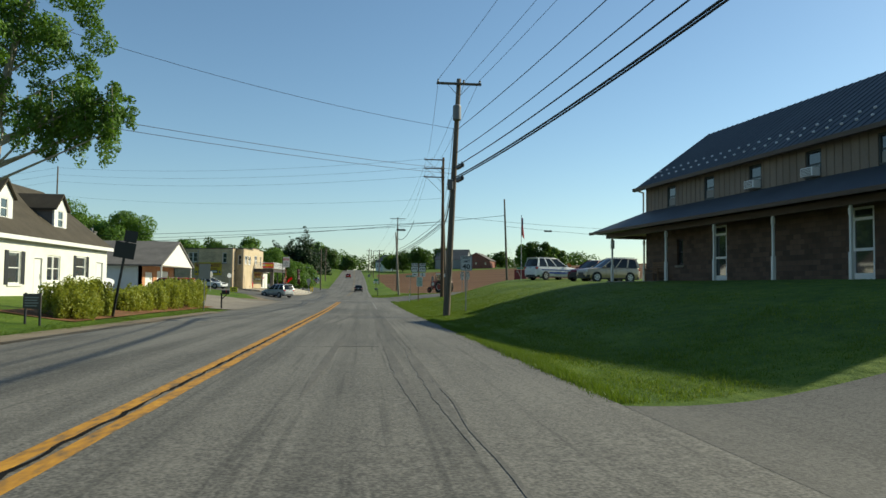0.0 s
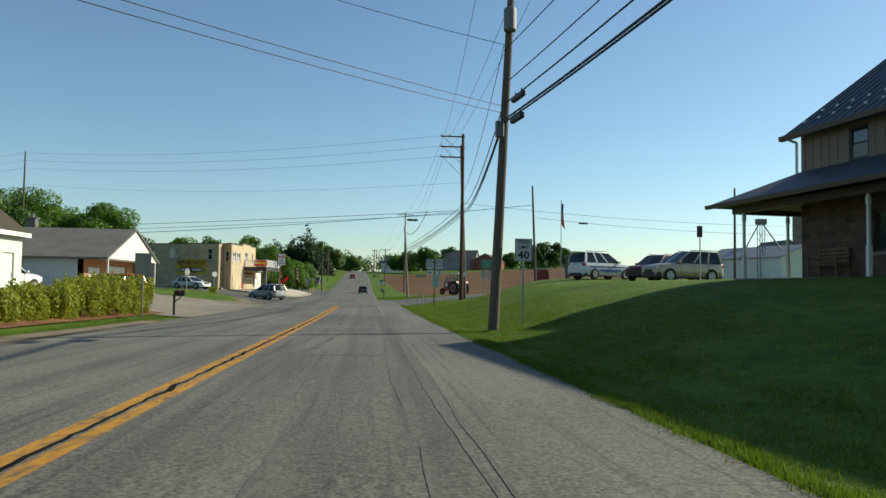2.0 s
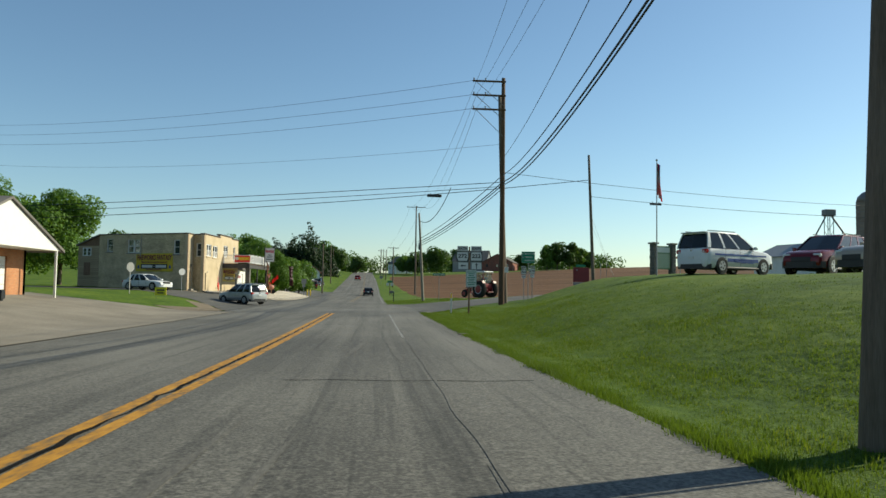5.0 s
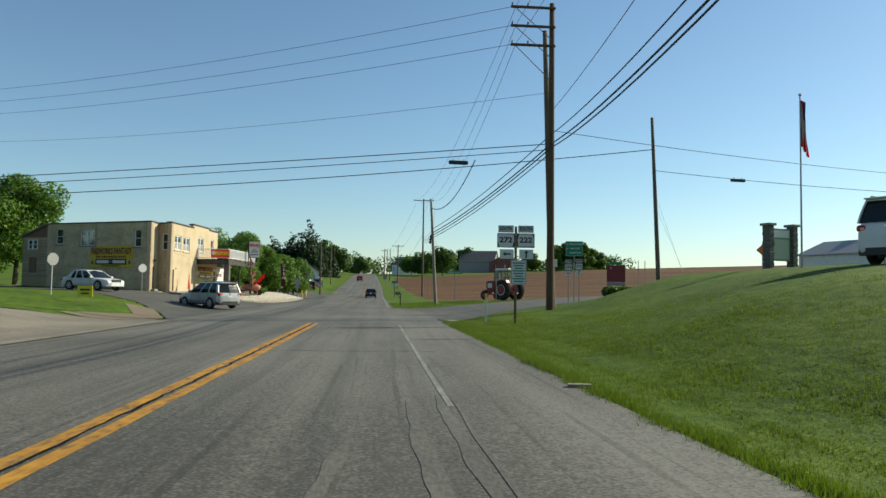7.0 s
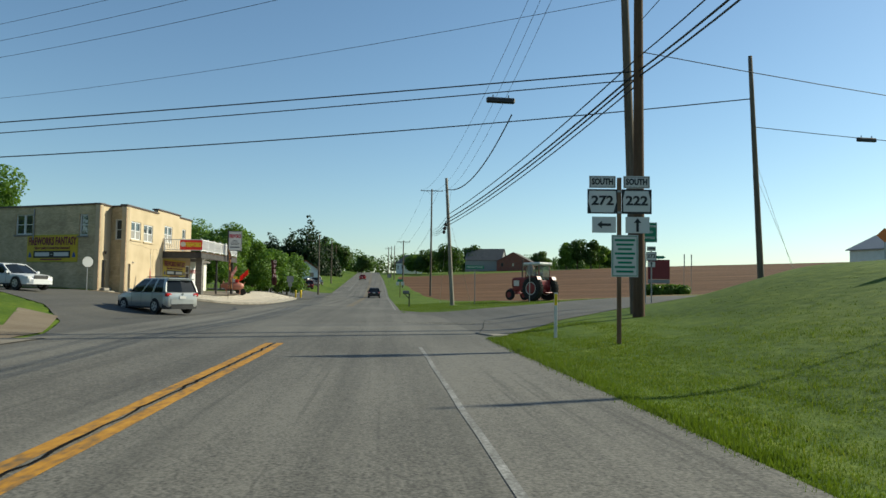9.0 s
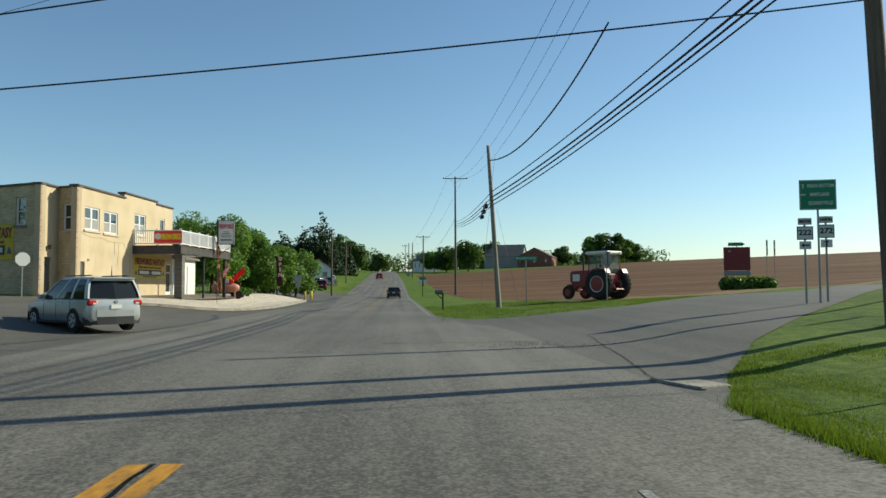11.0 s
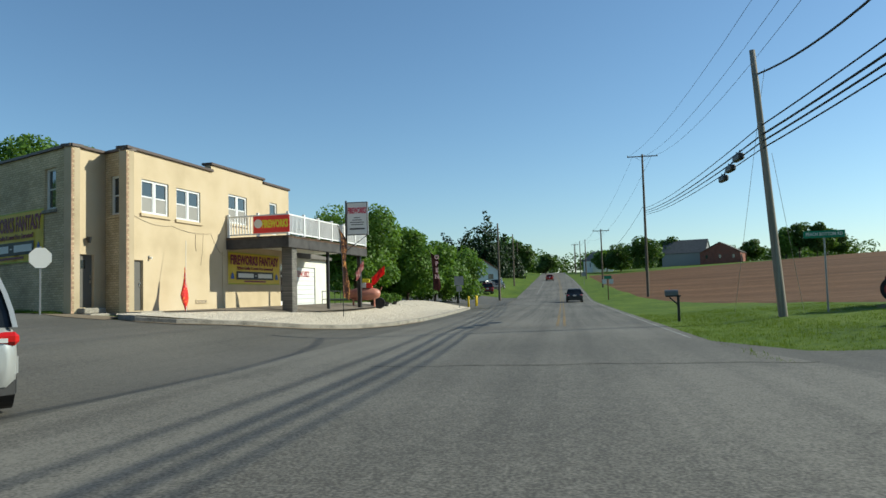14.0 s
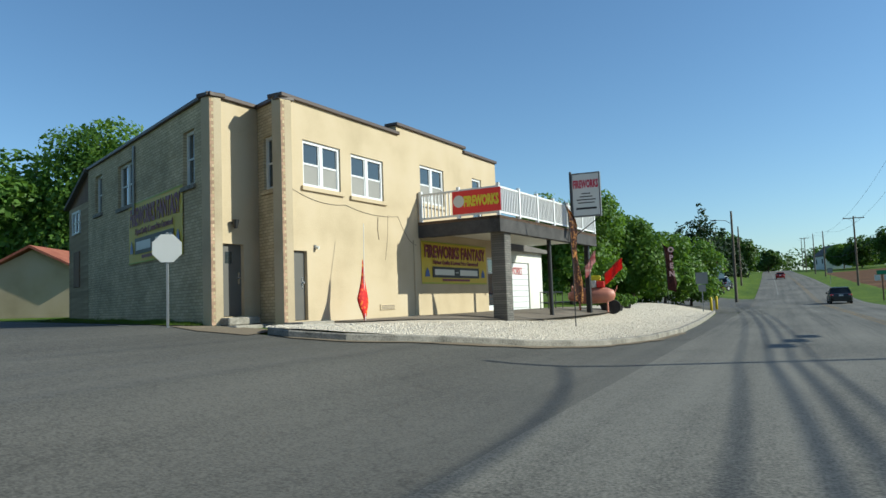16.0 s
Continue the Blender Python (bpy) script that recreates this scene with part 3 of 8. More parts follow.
tagged(new("tar_seam", ribbon("tar_seam", TAR, [(tm(y) - tw(y), y) for y in ty], [(tm(y) + tw(y) * 0.8, y) for y in ty], lambda x, y: road_z(y), 0.0205, 1)), "black ragged crack between the yellow lines", "road crack", kind="structure")
stripe("tar_seam", SKID, lambda y: road_x(y) + 3.52 + 0.05 * noise.noise(Vector((y * 0.5, 8, 0))), -20, 60, 0.045, 0.017, "dark joint between lane and shoulder", 0.6)
stripe("edge_line", WHITE_LINE, lambda y: road_x(y) + 3.45 + 0.03 * noise.noise(Vector((y * 0.5, 5, 0))), 55, 76, 0.08, 0.017, "faded white edge line")
stripe("edge_line", WHITE_LINE, lambda y: road_x(y) + 3.45, 108, 560, 0.10, 0.017, "white edge line")
stripe("edge_line", WHITE_LINE, lambda y: road_x(y) - 3.6, 200, 560, 0.10, 0.017, "white edge line")

def tyre_mark(xa, ya, xb, yb, w):
    """A rubbed tyre mark: one ragged strip that narrows towards its ends."""
    n = max(6, int(abs(yb - ya) / 0.25))
    l_, r_ = [], []
    for k in range(n + 1):
        f = k / n
        x, y = xa + (xb - xa) * f, ya + (yb - ya) * f
        q = w * 0.55 * min(1, 4 * f, 4 * (1 - f)) * max(0.3, 0.85 + 0.5 * noise.noise(Vector((y * 1.7, x * 3, 9))))
        l_.append((x - q, y))
        r_.append((x + q, y))
    tagged(new("tyre_mark", ribbon("tyre_mark", SKID, l_, r_, lambda x, y: road_z(y), 0.0165, 1)), "dark rubbed tyre mark on the lane", "tyre mark", kind="structure")


for m_ in ((-1.14, 41.0, -2.0, 24.0, 0.16), (-0.53, 40.0, -1.6, 24.5, 0.18), (0.63, 36.5, 0.50, 22.0, 0.20), (1.02, 38.5, 0.94, 18.0, 0.20), (0.50, 55.5, 0.66, 47.0, 0.18), (0.90, 56.0, 0.93, 50.5, 0.16), (-0.08, 53.4, -0.42, 48.6, 0.16),
           (-0.55, 22.0, -0.75, 9.0, 0.18), (0.55, 20.0, 0.62, 8.0, 0.20), (0.98, 17.0, 0.95, 6.0, 0.18)):
    tyre_mark(*m_)
# bare earth and gravel along the edges
def patch(name, mat_, near, far, lift, label, cat, n=6, cuts=6):
    return tagged(new(name, ribbon(name, mat_, fine(near, n), fine(far, n), land, lift, cuts)), label, cat, kind="structure")


patch("driveway", DRIVE, [(-24.0, 76.5), (-14, 75.0), (-8.2, 78.2)], [(-24.0, 57.5), (-14, 55.0), (-8.2, 49.5)], 0.035, "pale gravel forecourt of the garage", "driveway", cuts=12)
patch("gravel_shoulder", DIRT, [(-9.6, -40), (-9.7, 20), (-9.4, 46)], [(-8.3, -40), (-8.2, 20), (-8.2, 46)], 0.012, "bare dirt shoulder beside the road", "shoulder", 20)
patch("gravel_shoulder", DIRT, [(-12.8, 77.5), (-11.2, 82), (-13.6, 88)], [(-8.9, 76), (-9.4, 80.5), (-11.8, 87.2)], 0.016, "bare dirt corner beside the side road", "shoulder", 6)
# ploughed field
rows = [117.5 + 212.5 * (k / 130) ** 1.4 for k in range(131)]
left = [(float(np.interp(y, [p[1] for p in FIELD_SIDE], [p[0] for p in FIELD_SIDE])), y) for y in rows]
right = [(20.0 + 820.0 * (k / 130) ** 1.4, 117.5 + 882.5 * (k / 130) ** 1.4) for k in range(131)]
tagged(new("field", ribbon("field", SOIL, left, right, field_z, 0.0, 90)), "bare brown ploughed field", "field", kind="stuff")

# straw and stubble between the verge and the ploughed soil
def margin_z(x, y):
    return max(land(x, y) + 0.012 + 0.05 * min(1.0, field_depth(x, y) / 0.5), field_z(x, y) + 0.02)


near_e = [(9.3 + 0.9 * k, 116.9 + 0.3 * noise.noise(Vector((k * 0.9, 1, 0)))) for k in range(13)] + [(20.6 + 6.83 * k, 117.0 + 7.3 * k) for k in range(1, 14)]
far_e = [(9.9 + 0.8 * k, 119.2 + 0.7 * noise.noise(Vector((k * 0.8, 5, 0)))) for k in range(13)] + [(18.9 + 6.83 * k, 118.8 + 7.3 * k + 0.6 * noise.noise(Vector((k * 0.8, 9, 0)))) for k in range(1, 14)]
tagged(new("field_margin", ribbon("field_margin", STRAW, far_e, near_e, margin_z, 0.0, 4)), "dry straw and weeds along the field's edge", "field margin", kind="stuff")
# cracks across the road
for y0, xa, xb in ((17.5, -1.9, 0.4), (29.0, -2.2, 1.0), (44.0, -1.2, 2.6), (63.0, -2.3, 1.4), (89.5, -1.0, 3.2), (101.0, -6.0, 2.0)):
    xs_ = axis((xa, xb, 0.25))
    yc = lambda x, o=y0: o + 0.25 * noise.noise(Vector((x * 0.9, o, 0)))
    tagged(new("road_crack", ribbon("road_crack", TAR, [(x, yc(x)) for x in xs_], [(x, yc(x) + 0.02 + 0.05 * max(0.0, 0.4 + noise.noise(Vector((x * 3.1, y0, 4))))) for x in xs_], lambda x, y: road_z(y), 0.016, 1)), "narrow dark crack across the lane", "road crack", kind="structure")
drain = thing("storm_drain", (3.35, 81.2, land(3.35, 81.2)), 18, "concrete storm drain inlet at the road's corner", "drain")
part("slab", B((-0.10, 0.5, -0.35, 0.35, -0.3, 0.03), bevel=0.02), CONCRETE, drain)
part("kerb_edge", B((-0.2, -0.101, -0.55, 0.55, -0.3, 0.05), bevel=0.02), CONCRETE, drain)

patch("driveway", ASPHALT_SIDE, [(3.04, 8.4), (4.4, 8.1), (7.0, 7.8), (12.5, 7.6)], [(3.04, -4.0), (4.4, -3.0), (7.0, -2.0), (12.5, -2.0)], 0.014, "dark asphalt drive to the hall", "driveway", cuts=10)
tagged(new("gutter_strip", ribbon("gutter_strip", ASPHALT_SIDE, [(-9.62, 119.6), (-9.4, 124.0), (-9.5, 132.0), (-9.75, 140.0), (-10.1, 150.0)], [(-8.63, 119.6), (-8.63, 124.0), (-8.63, 132.0), (-8.65, 140.0), (-8.7, 150.0)], land, 0.014, 3)), "grey asphalt strip between road and kerb", "road", kind="structure")

seam = fine([(4.6, 91.2), (4.0, 87.0), (3.1, 81.5)], 12)
tagged(new("road_crack", ribbon("road_crack", TAR, [(x - 0.008 + 0.06 * noise.noise(Vector((x, y, 5))), y) for x, y in seam], [(x + 0.010 + 0.06 * noise.noise(Vector((x, y, 5))), y) for x, y in seam], land, 0.02, 1)), "dark joint where the side road meets the main road", "road crack", kind="structure")
rgr = np.random.default_rng(21)
vs, fs = [], []
for k in range(420):
    x, y = 2.75 + 0.75 * rgr.normal(), 88.6 + 0.45 * rgr.normal()
    q, z, i = 0.012 + 0.02 * rgr.random(), road_z(y) + 0.012 if x < 3 else land(x, y) + 0.008, len(vs)
    vs += [(x - q, y - q, z), (x + q, y - q * 0.7, z), (x + q * 0.3, y + q, z), (x, y, z + q)]
    fs += [(i, i + 1, i + 3), (i + 1, i + 2, i + 3), (i + 2, i, i + 3)]
me = bpy.data.meshes.new("road_rubble")
me.from_pydata(vs, [], fs)
me.materials.append(CONCRETE)
tagged(new("road_rubble", me), "broken asphalt crumbs in a worn patch", "rubble", kind="stuff")

patch("dirt_patch", DIRT, [(-19.4, 109.35), (-18.3, 109.0), (-17.0, 109.2)], [(-19.0, 110.3), (-18.2, 110.7), (-17.35, 110.9)], 0.026, "bare trodden earth at the shop's corner steps", "dirt")
# strip of grass between the side road and the brick wall
patch("grass_strip", GRASS, [(-33.0, 117.3), (-26.0, 113.8), (-19.2, 110.4)], [(-33.5, 116.2), (-26.5, 112.75), (-19.75, 109.45)], 0.03, "strip of rough grass below the brick wall", "grass", 8, 4)

# ---- windows, doors ----
def sash_window(parent, x0, x1, z0, z1, face=0.06, lights=2, frame=WHITE, sill=None, blind=0.0, shut=None, name="window", label="white-framed sash window"):
    """A sash window in a wall's hole: frame, sashes with a meeting rail, panes, sill. Local x along the wall, -y outwards."""
    w = tagged(new(name), "", "")
    w.parent = parent
    w["label"] = label
    f = 0.085
    part("window_frame", B((x0, x0 + f, face, face + 0.1, z0, z1), (x1 - f, x1, face, face + 0.1, z0, z1), (x0 + f, x1 - f, face, face + 0.1, z1 - f, z1), (x0 + f, x1 - f, face, face + 0.1, z0, z0 + f),
                           *[(x0 + (x1 - x0) * k / lights - 0.06, x0 + (x1 - x0) * k / lights + 0.06, face, face + 0.1, z0 + f, z1 - f) for k in range(1, lights)]), frame, w)
    for k in range(lights):
        a, b = x0 + (x1 - x0) * k / lights + 0.065, x0 + (x1 - x0) * (k + 1) / lights - 0.065
        zm = (z0 + z1) / 2
        part("sash", B((a, b, face + 0.02, face + 0.06, zm - 0.025, zm + 0.025), (a, a + 0.04, face + 0.02, face + 0.06, z0 + f, z1 - f), (b - 0.04, b, face + 0.02, face + 0.06, z0 + f, z1 - f)), frame, w)
        part("pane", B((a + 0.04, b - 0.04, face + 0.045, face + 0.055, zm + 0.025, z1 - f)), GLASS, w)
        part("pane", B((a + 0.04, b - 0.04, face + 0.045, face + 0.055, z0 + f, zm - 0.025)), GLASS, w)
        if blind:
            part("blind", B((a + 0.03, b - 0.03, face + 0.036, face + 0.042, z0 + f, z0 + f + (z1 - z0) * blind)), BLIND, w)
    if sill:
        part("window_sill", B((x0 - 0.1, x1 + 0.1, -0.07, face, z0 - 0.12, z0), bevel=0.01), sill, w)
    return w


def plain_door(parent, x0, x1, z0, z1, material, frame, face=0.07, pane=None, handle=0.9, label="grey steel door"):
    d = new("door")
    d.parent = parent
    d["label"] = label
    part("door_frame", B((x0 - 0.06, x0, -0.01, face + 0.06, z0, z1 + 0.06), (x1, x1 + 0.06, -0.01, face + 0.06, z0, z1 + 0.06), (x0, x1, -0.01, face + 0.06, z1, z1 + 0.06)), frame, d)
    part("door_leaf", B((x0, x1, face, face + 0.05, z0 + 0.01, z1), bevel=0.006), material, d)
    hx = x1 - 0.1 if handle > 0 else x0 + 0.1
    bm = B((hx - 0.03, hx + 0.03, face - 0.012, face, z0 + 0.85, z0 + 1.15))
    rod(bm, (hx, face, z0 + 1.0), (hx, face - 0.07, z0 + 1.0), 0.03)
    part("door_handle", bm, CHROME, d)
    if pane:
        part("pane", B((pane[0], pane[1], face - 0.006, face, pane[2], pane[3])), GLASS, d)
    return d


# ---- the cream fireworks shop ----
A = (-17.7, 111.5)                       # its front corner at the road
shop = thing("shop_building", (A[0], A[1], 0), 85.0, "two-storey cream stucco shop with flat stepped parapet", "building")
F_LEN, F_TOP = 13.05, 6.32
front_holes = [(0.08, 1.0, 0.45, 2.36), (0.86, 2.52, 4.06, 5.34), (3.03, 4.73, 4.02, 5.30), (6.98, 8.64, 4.22, 5.55), (10.9, 11.7, 4.0, 5.6), (12.0, 12.95, 0.42, 2.55)]
# local x runs along the front, y=0 is its face, +y goes into the building
part("front_wall", wall_mesh(F_LEN, -0.4, F_TOP, front_holes, 0.3), STUCCO, shop)
for i, (x0, x1, z) in enumerate(((-0.04, 5.66, 6.32), (5.50, 10.34, 6.62), (10.20, 13.1, 6.46))):
    part("coping", B((x0, x1, -0.09, 0.42, z, z + 0.11), bevel=0.015), TRIM_DARK, shop, "brown metal parapet coping")
part("parapet", B((5.56, 10.28, 0.0, 0.3, F_TOP, 6.62), (10.281, F_LEN, 0.0, 0.3, F_TOP, 6.46)), STUCCO, shop)
for x0, x1, z0, z1 in front_holes[1:4]:
    sash_window(shop, x0, x1, z0, z1, 0.05, 2, VINYL, STUCCO, 0.45, label="white double sash window with lowered blinds")
sash_window(shop, 10.9, 11.7, 4.0, 5.6, 0.05, 1, VINYL, None)
plain_door(shop, 0.14, 0.94, 0.45, 2.30, GREY_DOOR, STUCCO, 0.09)
door = new("glass_door")
door.parent = shop
door["label"] = "white-framed glass shop entrance"
part("door_frame", B((12.0, 12.08, 0.05, 0.15, 0.42, 2.55), (12.87, 12.95, 0.05, 0.15, 0.42, 2.55), (12.08, 12.87, 0.05, 0.15, 2.47, 2.55), (12.08, 12.87, 0.05, 0.15, 1.9, 1.96), (12.08, 12.87, 0.05, 0.15, 0.42, 0.62)), VINYL, door)
part("pane", B((12.08, 12.87, 0.09, 0.1, 0.62, 1.9)), GLASS, door)
part("pane", B((12.08, 12.87, 0.09, 0.1, 1.96, 2.47)), GLASS, door)
part("step", B((-0.05, 1.25, -0.65, 0.0, 0.0, 0.42), bevel=0.02), CONCRETE, shop)
# back and far end walls, roof
part("end_wall", B((F_LEN - 0.3, F_LEN, 0.301, 14.0, -0.4, 6.3)), STUCCO, shop)
part("roof", prism([(0.3, 0.35), (F_LEN - 0.3, 0.35), (F_LEN - 0.3, 13.9), (3.9, 13.6), (-0.75, 1.7), (0.75, 1.6)], 6.0, 6.12, plane="xy"), GREY_METAL, shop)

# recess at the corner: a narrow lit wall with the second door
B_DEG = math.degrees(math.atan2(0.446, -0.895)) + 180          # wall frames run back towards the corner
BC = (-19.05, 110.35)                    # the brick corner
y_in = (-18.88, 112.05)
recess = thing("corner_bay_wall", (BC[0], BC[1], 0), math.degrees(math.atan2(y_in[1] - BC[1], y_in[0] - BC[0])), "narrow cream wall with a grey door and stone steps", "wall", kind="structure")
RL = math.hypot(y_in[0] - BC[0], y_in[1] - BC[1])
part("wall_face", wall_mesh(RL, -0.4, 6.25, [(0.25, 1.17, 0.62, 2.55)], 0.3), STUCCO, recess)
plain_door(recess, 0.31, 1.11, 0.62, 2.50, GREY_DOOR, STUCCO, 0.09, pane=(0.55, 0.78, 2.0, 2.3))
part("coping", B((-0.05, RL, -0.09, 0.42, 6.25, 6.36), bevel=0.015), TRIM_DARK, recess)
for k, (xa, xb, out) in enumerate(((0.05, 1.50, 1.05), (0.12, 1.42, 0.72), (0.2, 1.3, 0.40))):
    part("step", B((xa, xb, -out, 0.0, 0.0 + 0.2 * k, 0.2 + 0.2 * k), bevel=0.03), CONCRETE, recess, "worn stone step")
bm = bmesh.new()
rod(bm, (0.72, 0, 3.05), (0.72, -0.14, 3.05), 0.02)
rod(bm, (0.72, -0.14, 2.9), (0.72, -0.14, 3.12), 0.05, 0.09)
part("wall_lamp", bm, BLACK, recess)
side = thing("bay_side_wall", (y_in[0], y_in[1], 0), math.degrees(math.atan2(A[1] - y_in[1], A[0] - y_in[0])), "short buff brick wall with one window and a bricked-up doorway", "wall", kind="structure")
SL = math.hypot(A[0] - y_in[0], A[1] - y_in[1])
part("wall_face", wall_mesh(SL, -0.4, 6.25, [(0.32, 0.98, 3.95, 5.4)], 0.3), BRICK, side)
sash_window(side, 0.32, 0.98, 3.95, 5.4, 0.08, 1, WHITE, BRICK, 0.0)
part("coping", B((0.0, SL, -0.09, 0.42, 6.25, 6.36), bevel=0.015), TRIM_DARK, side)
part("blocked_opening", B((0.3, 1.0, -0.012, 0.05, 0.7, 2.4)), BRICK, side, "bricked-up doorway")
part("lintel", B((0.22, 1.08, -0.03, 0.05, 2.4, 2.62)), BRICK, side)

# the long brick side wall
N_LEN = 11.9
D = Vector((-0.895, 0.446))
far = (BC[0] + D.x * N_LEN, BC[1] + D.y * N_LEN)
brick_wall = thing("brick_side_wall", (far[0], far[1], 0), B_DEG - 180 + 180, "long buff painted brick side wall with a banner", "wall", kind="structure")
brick_wall.matrix_basis = pose(far[0], far[1], 0, 0, 0, math.degrees(math.atan2(-D.y, -D.x)))
flip = lambda a, b: (N_LEN - b, N_LEN - a)
bw = [(*flip(1.05, 1.85), 4.15, 5.65), (*flip(6.3, 8.0), 4.3, 5.75), (*flip(10.0, 10.9), 4.45, 5.85)]
bm = wall_mesh(N_LEN, -0.4, 6.25, bw, 0.3)
part("wall_face", bm, BRICK, brick_wall)
for k, h in enumerate(bw):
    sash_window(brick_wall, *h, 0.10, 2 if k == 1 else 1, WHITE, CONCRETE, 0.0)
part("coping", B((0, N_LEN + 0.05, -0.09, 0.42, 6.25, 6.36), bevel=0.015), TRIM_DARK, brick_wall)
part("downpipe", R(((*[N_LEN - 6.1], -0.06, 3.9), (N_LEN - 6.1, -0.06, 6.1), 0.045)), GALV, brick_wall)
W_LEN = 3.0
far2 = (far[0] + D.x * W_LEN, far[1] + D.y * W_LEN)
lean_to = thing("boarded_annex", (far2[0], far2[1], 0), math.degrees(math.atan2(-D.y, -D.x)), "annex clad in weathered brown boards with slanting roof", "building")
part("wall_core", prism([(0, -0.4), (W_LEN - 0.003, -0.4), (W_LEN - 0.003, 6.2), (0, 5.2)], 0.03, 6.0), WOOD, lean_to)
part("roof_edge", prism([(-0.25, 5.1), (W_LEN - 0.003, 6.2), (W_LEN - 0.003, 6.34), (-0.25, 5.24)], -0.15, 6.2), ROOF_GREY, lean_to)
BOARD = mat("weathered_board", ((0.26, 0.20, 0.12), (0.42, 0.33, 0.21)), 0.85, 0, 2, 30, 0.3, 0.2, stretch=(0.3, 3, 3), vary=0.15)
board = mesh_of(prism([(0, 0), (W_LEN - 0.05, 0), (W_LEN - 0.05, 0.235), (0, 0.235)], 0.0, 0.028), "board", BOARD)
for k in range(20):
    o = new("board", board)
    o.parent = lean_to
    o.matrix_basis = pose(0.02, 0.0, 0.3 + 0.24 * k, 3)
sash_window(lean_to, 0.7, 1.9, 4.0, 4.9, -0.06, 2, WHITE, None)
part("shuttered_opening", B((0.9, 1.8, -0.05, 0.0, 1.9, 3.3), bevel=0.01), WOOD, lean_to)
# closing walls behind
part("back_wall", B((4.6, F_LEN - 0.31, 13.7, 14.0, -0.4, 6.0)), STUCCO, shop)


def banner(at_parent, x0, x1, z0, z1, name="banner"):
    b = thing(name, (0, 0, 0), 0, "yellow fireworks banner with maroon lettering on the wall", "banner")
    b.matrix_basis = at_parent @ pose((x0 + x1) / 2, 0, (z0 + z1) / 2)
    w, h = x1 - x0, z1 - z0
    bm = bmesh.new()
    bmesh.ops.create_grid(bm, x_segments=16, y_segments=6, size=0.5)
    for v in bm.verts:
        x, z = v.co.x * w, v.co.y * h
        v.co = Vector((x, -0.03 - 0.012 * noise.noise(Vector((x * 1.3, z * 1.3, 2))), z))
    bmesh.ops.solidify(bm, geom=bm.faces[:], thickness=0.006)
    part("sheet", bm, BANNER_YELLOW, b)
    part("border", B((-w / 2, w / 2, -0.05, -0.045, h / 2 - 0.04, h / 2), (-w / 2, w / 2, -0.05, -0.045, -h / 2, -h / 2 + 0.04)), mat_lime, b)
    lettering("headline", "FIREWORKS FANTASY", h * 0.40, MAROON, b, 0, h * 0.25, -0.055, width=w * 0.94, bold=0.024)
    lettering("small_line", "Highest Quality & Lowest Price Guaranteed!", h * 0.135, MAROON, b, 0.0, h * 0.015, -0.055, width=w * 0.70, bold=0.006)
    part("number_strip", B((-w * 0.36, w * 0.36, -0.055, -0.05, -h * 0.35, -h * 0.09)), BLACK, b)
    part("number_bar", B((-w * 0.33, -w * 0.045, -0.06, -0.056, -h * 0.29, -h * 0.15), (-w * 0.02, w * 0.02, -0.06, -0.056, -h * 0.23, -h * 0.21), (w * 0.045, w * 0.33, -0.06, -0.056, -h * 0.29, -h * 0.15)), SIGN_WHITE, b)
    part("small_bar", B((-w * 0.22, w * 0.2, -0.055, -0.05, -h * 0.43, -h * 0.38)), MAROON, b)
    for s in (-1, 1):
        bm = prism([(s * w * 0.43 - 0.16, -h * 0.33), (s * w * 0.43 + 0.16, -h * 0.33), (s * w * 0.43 + 0.1, -h * 0.2), (s * w * 0.43, -h * 0.12), (s * w * 0.43 - 0.1, -h * 0.2)], -0.055, -0.05)
        part("rocket_mark", bm, BLUE_STRIPE, b)
    return b


mat_lime = paint("banner_lime", (0.35, 0.40, 0.03), 0.5)
banner(shop.matrix_basis, 6.85, 11.8, 1.46, 2.92)
banner(brick_wall.matrix_basis, *flip(1.85, 6.7), 2.35, 4.25)

# canopy with the deck on top
deck = thing("porch_canopy", A + (0,), 85.0, "dark fascia canopy carrying a white railed deck", "canopy")
X0, X1, DY = 6.75, 16.6, 3.05           # along the front, and out from it
part("deck_floor", B((X0, X1, -DY, -0.003, 3.42, 3.52)), WOOD, deck)
FASCIA = mat("dark_shingle_fascia", ((0.035, 0.034, 0.034), (0.085, 0.08, 0.078)), 0.85, 0, 2, 22, 0.4, 0.2, vary=0.25)
part("fascia", prism([(X0, -0.004), (X0 - 0.0, -DY), (X1, -DY), (X1, -DY + 0.08), (X0 + 0.08, -DY + 0.08), (X0 + 0.08, -0.004)], 3.0, 3.52, plane="xy"), FASCIA, deck)
shingle = mesh_of(B((-0.148, 0.148, -0.03, 0.0, 3.0, 3.5), bevel=0.008), "shingle", FASCIA)
n = int((X1 - X0) / 0.3)
for k in range(n):
    o = new("shingle", shingle)
    o.parent = deck
    o.matrix_basis = pose(X0 + 0.15 + 0.3 * k, -DY - 0.002, 0, -4)
for k in range(10):
    o = new("shingle", shingle)
    o.parent = deck
    o.matrix_basis = pose(X0 - 0.002, -0.18 - 0.3 * k, 0) @ pose(0, 0, 0, -4, 0, -90)
part("soffit", B((X0 + 0.09, X1, -DY + 0.09, -0.004, 3.22, 3.3)), WHITE_WALL, deck)
RAILZ = 3.55
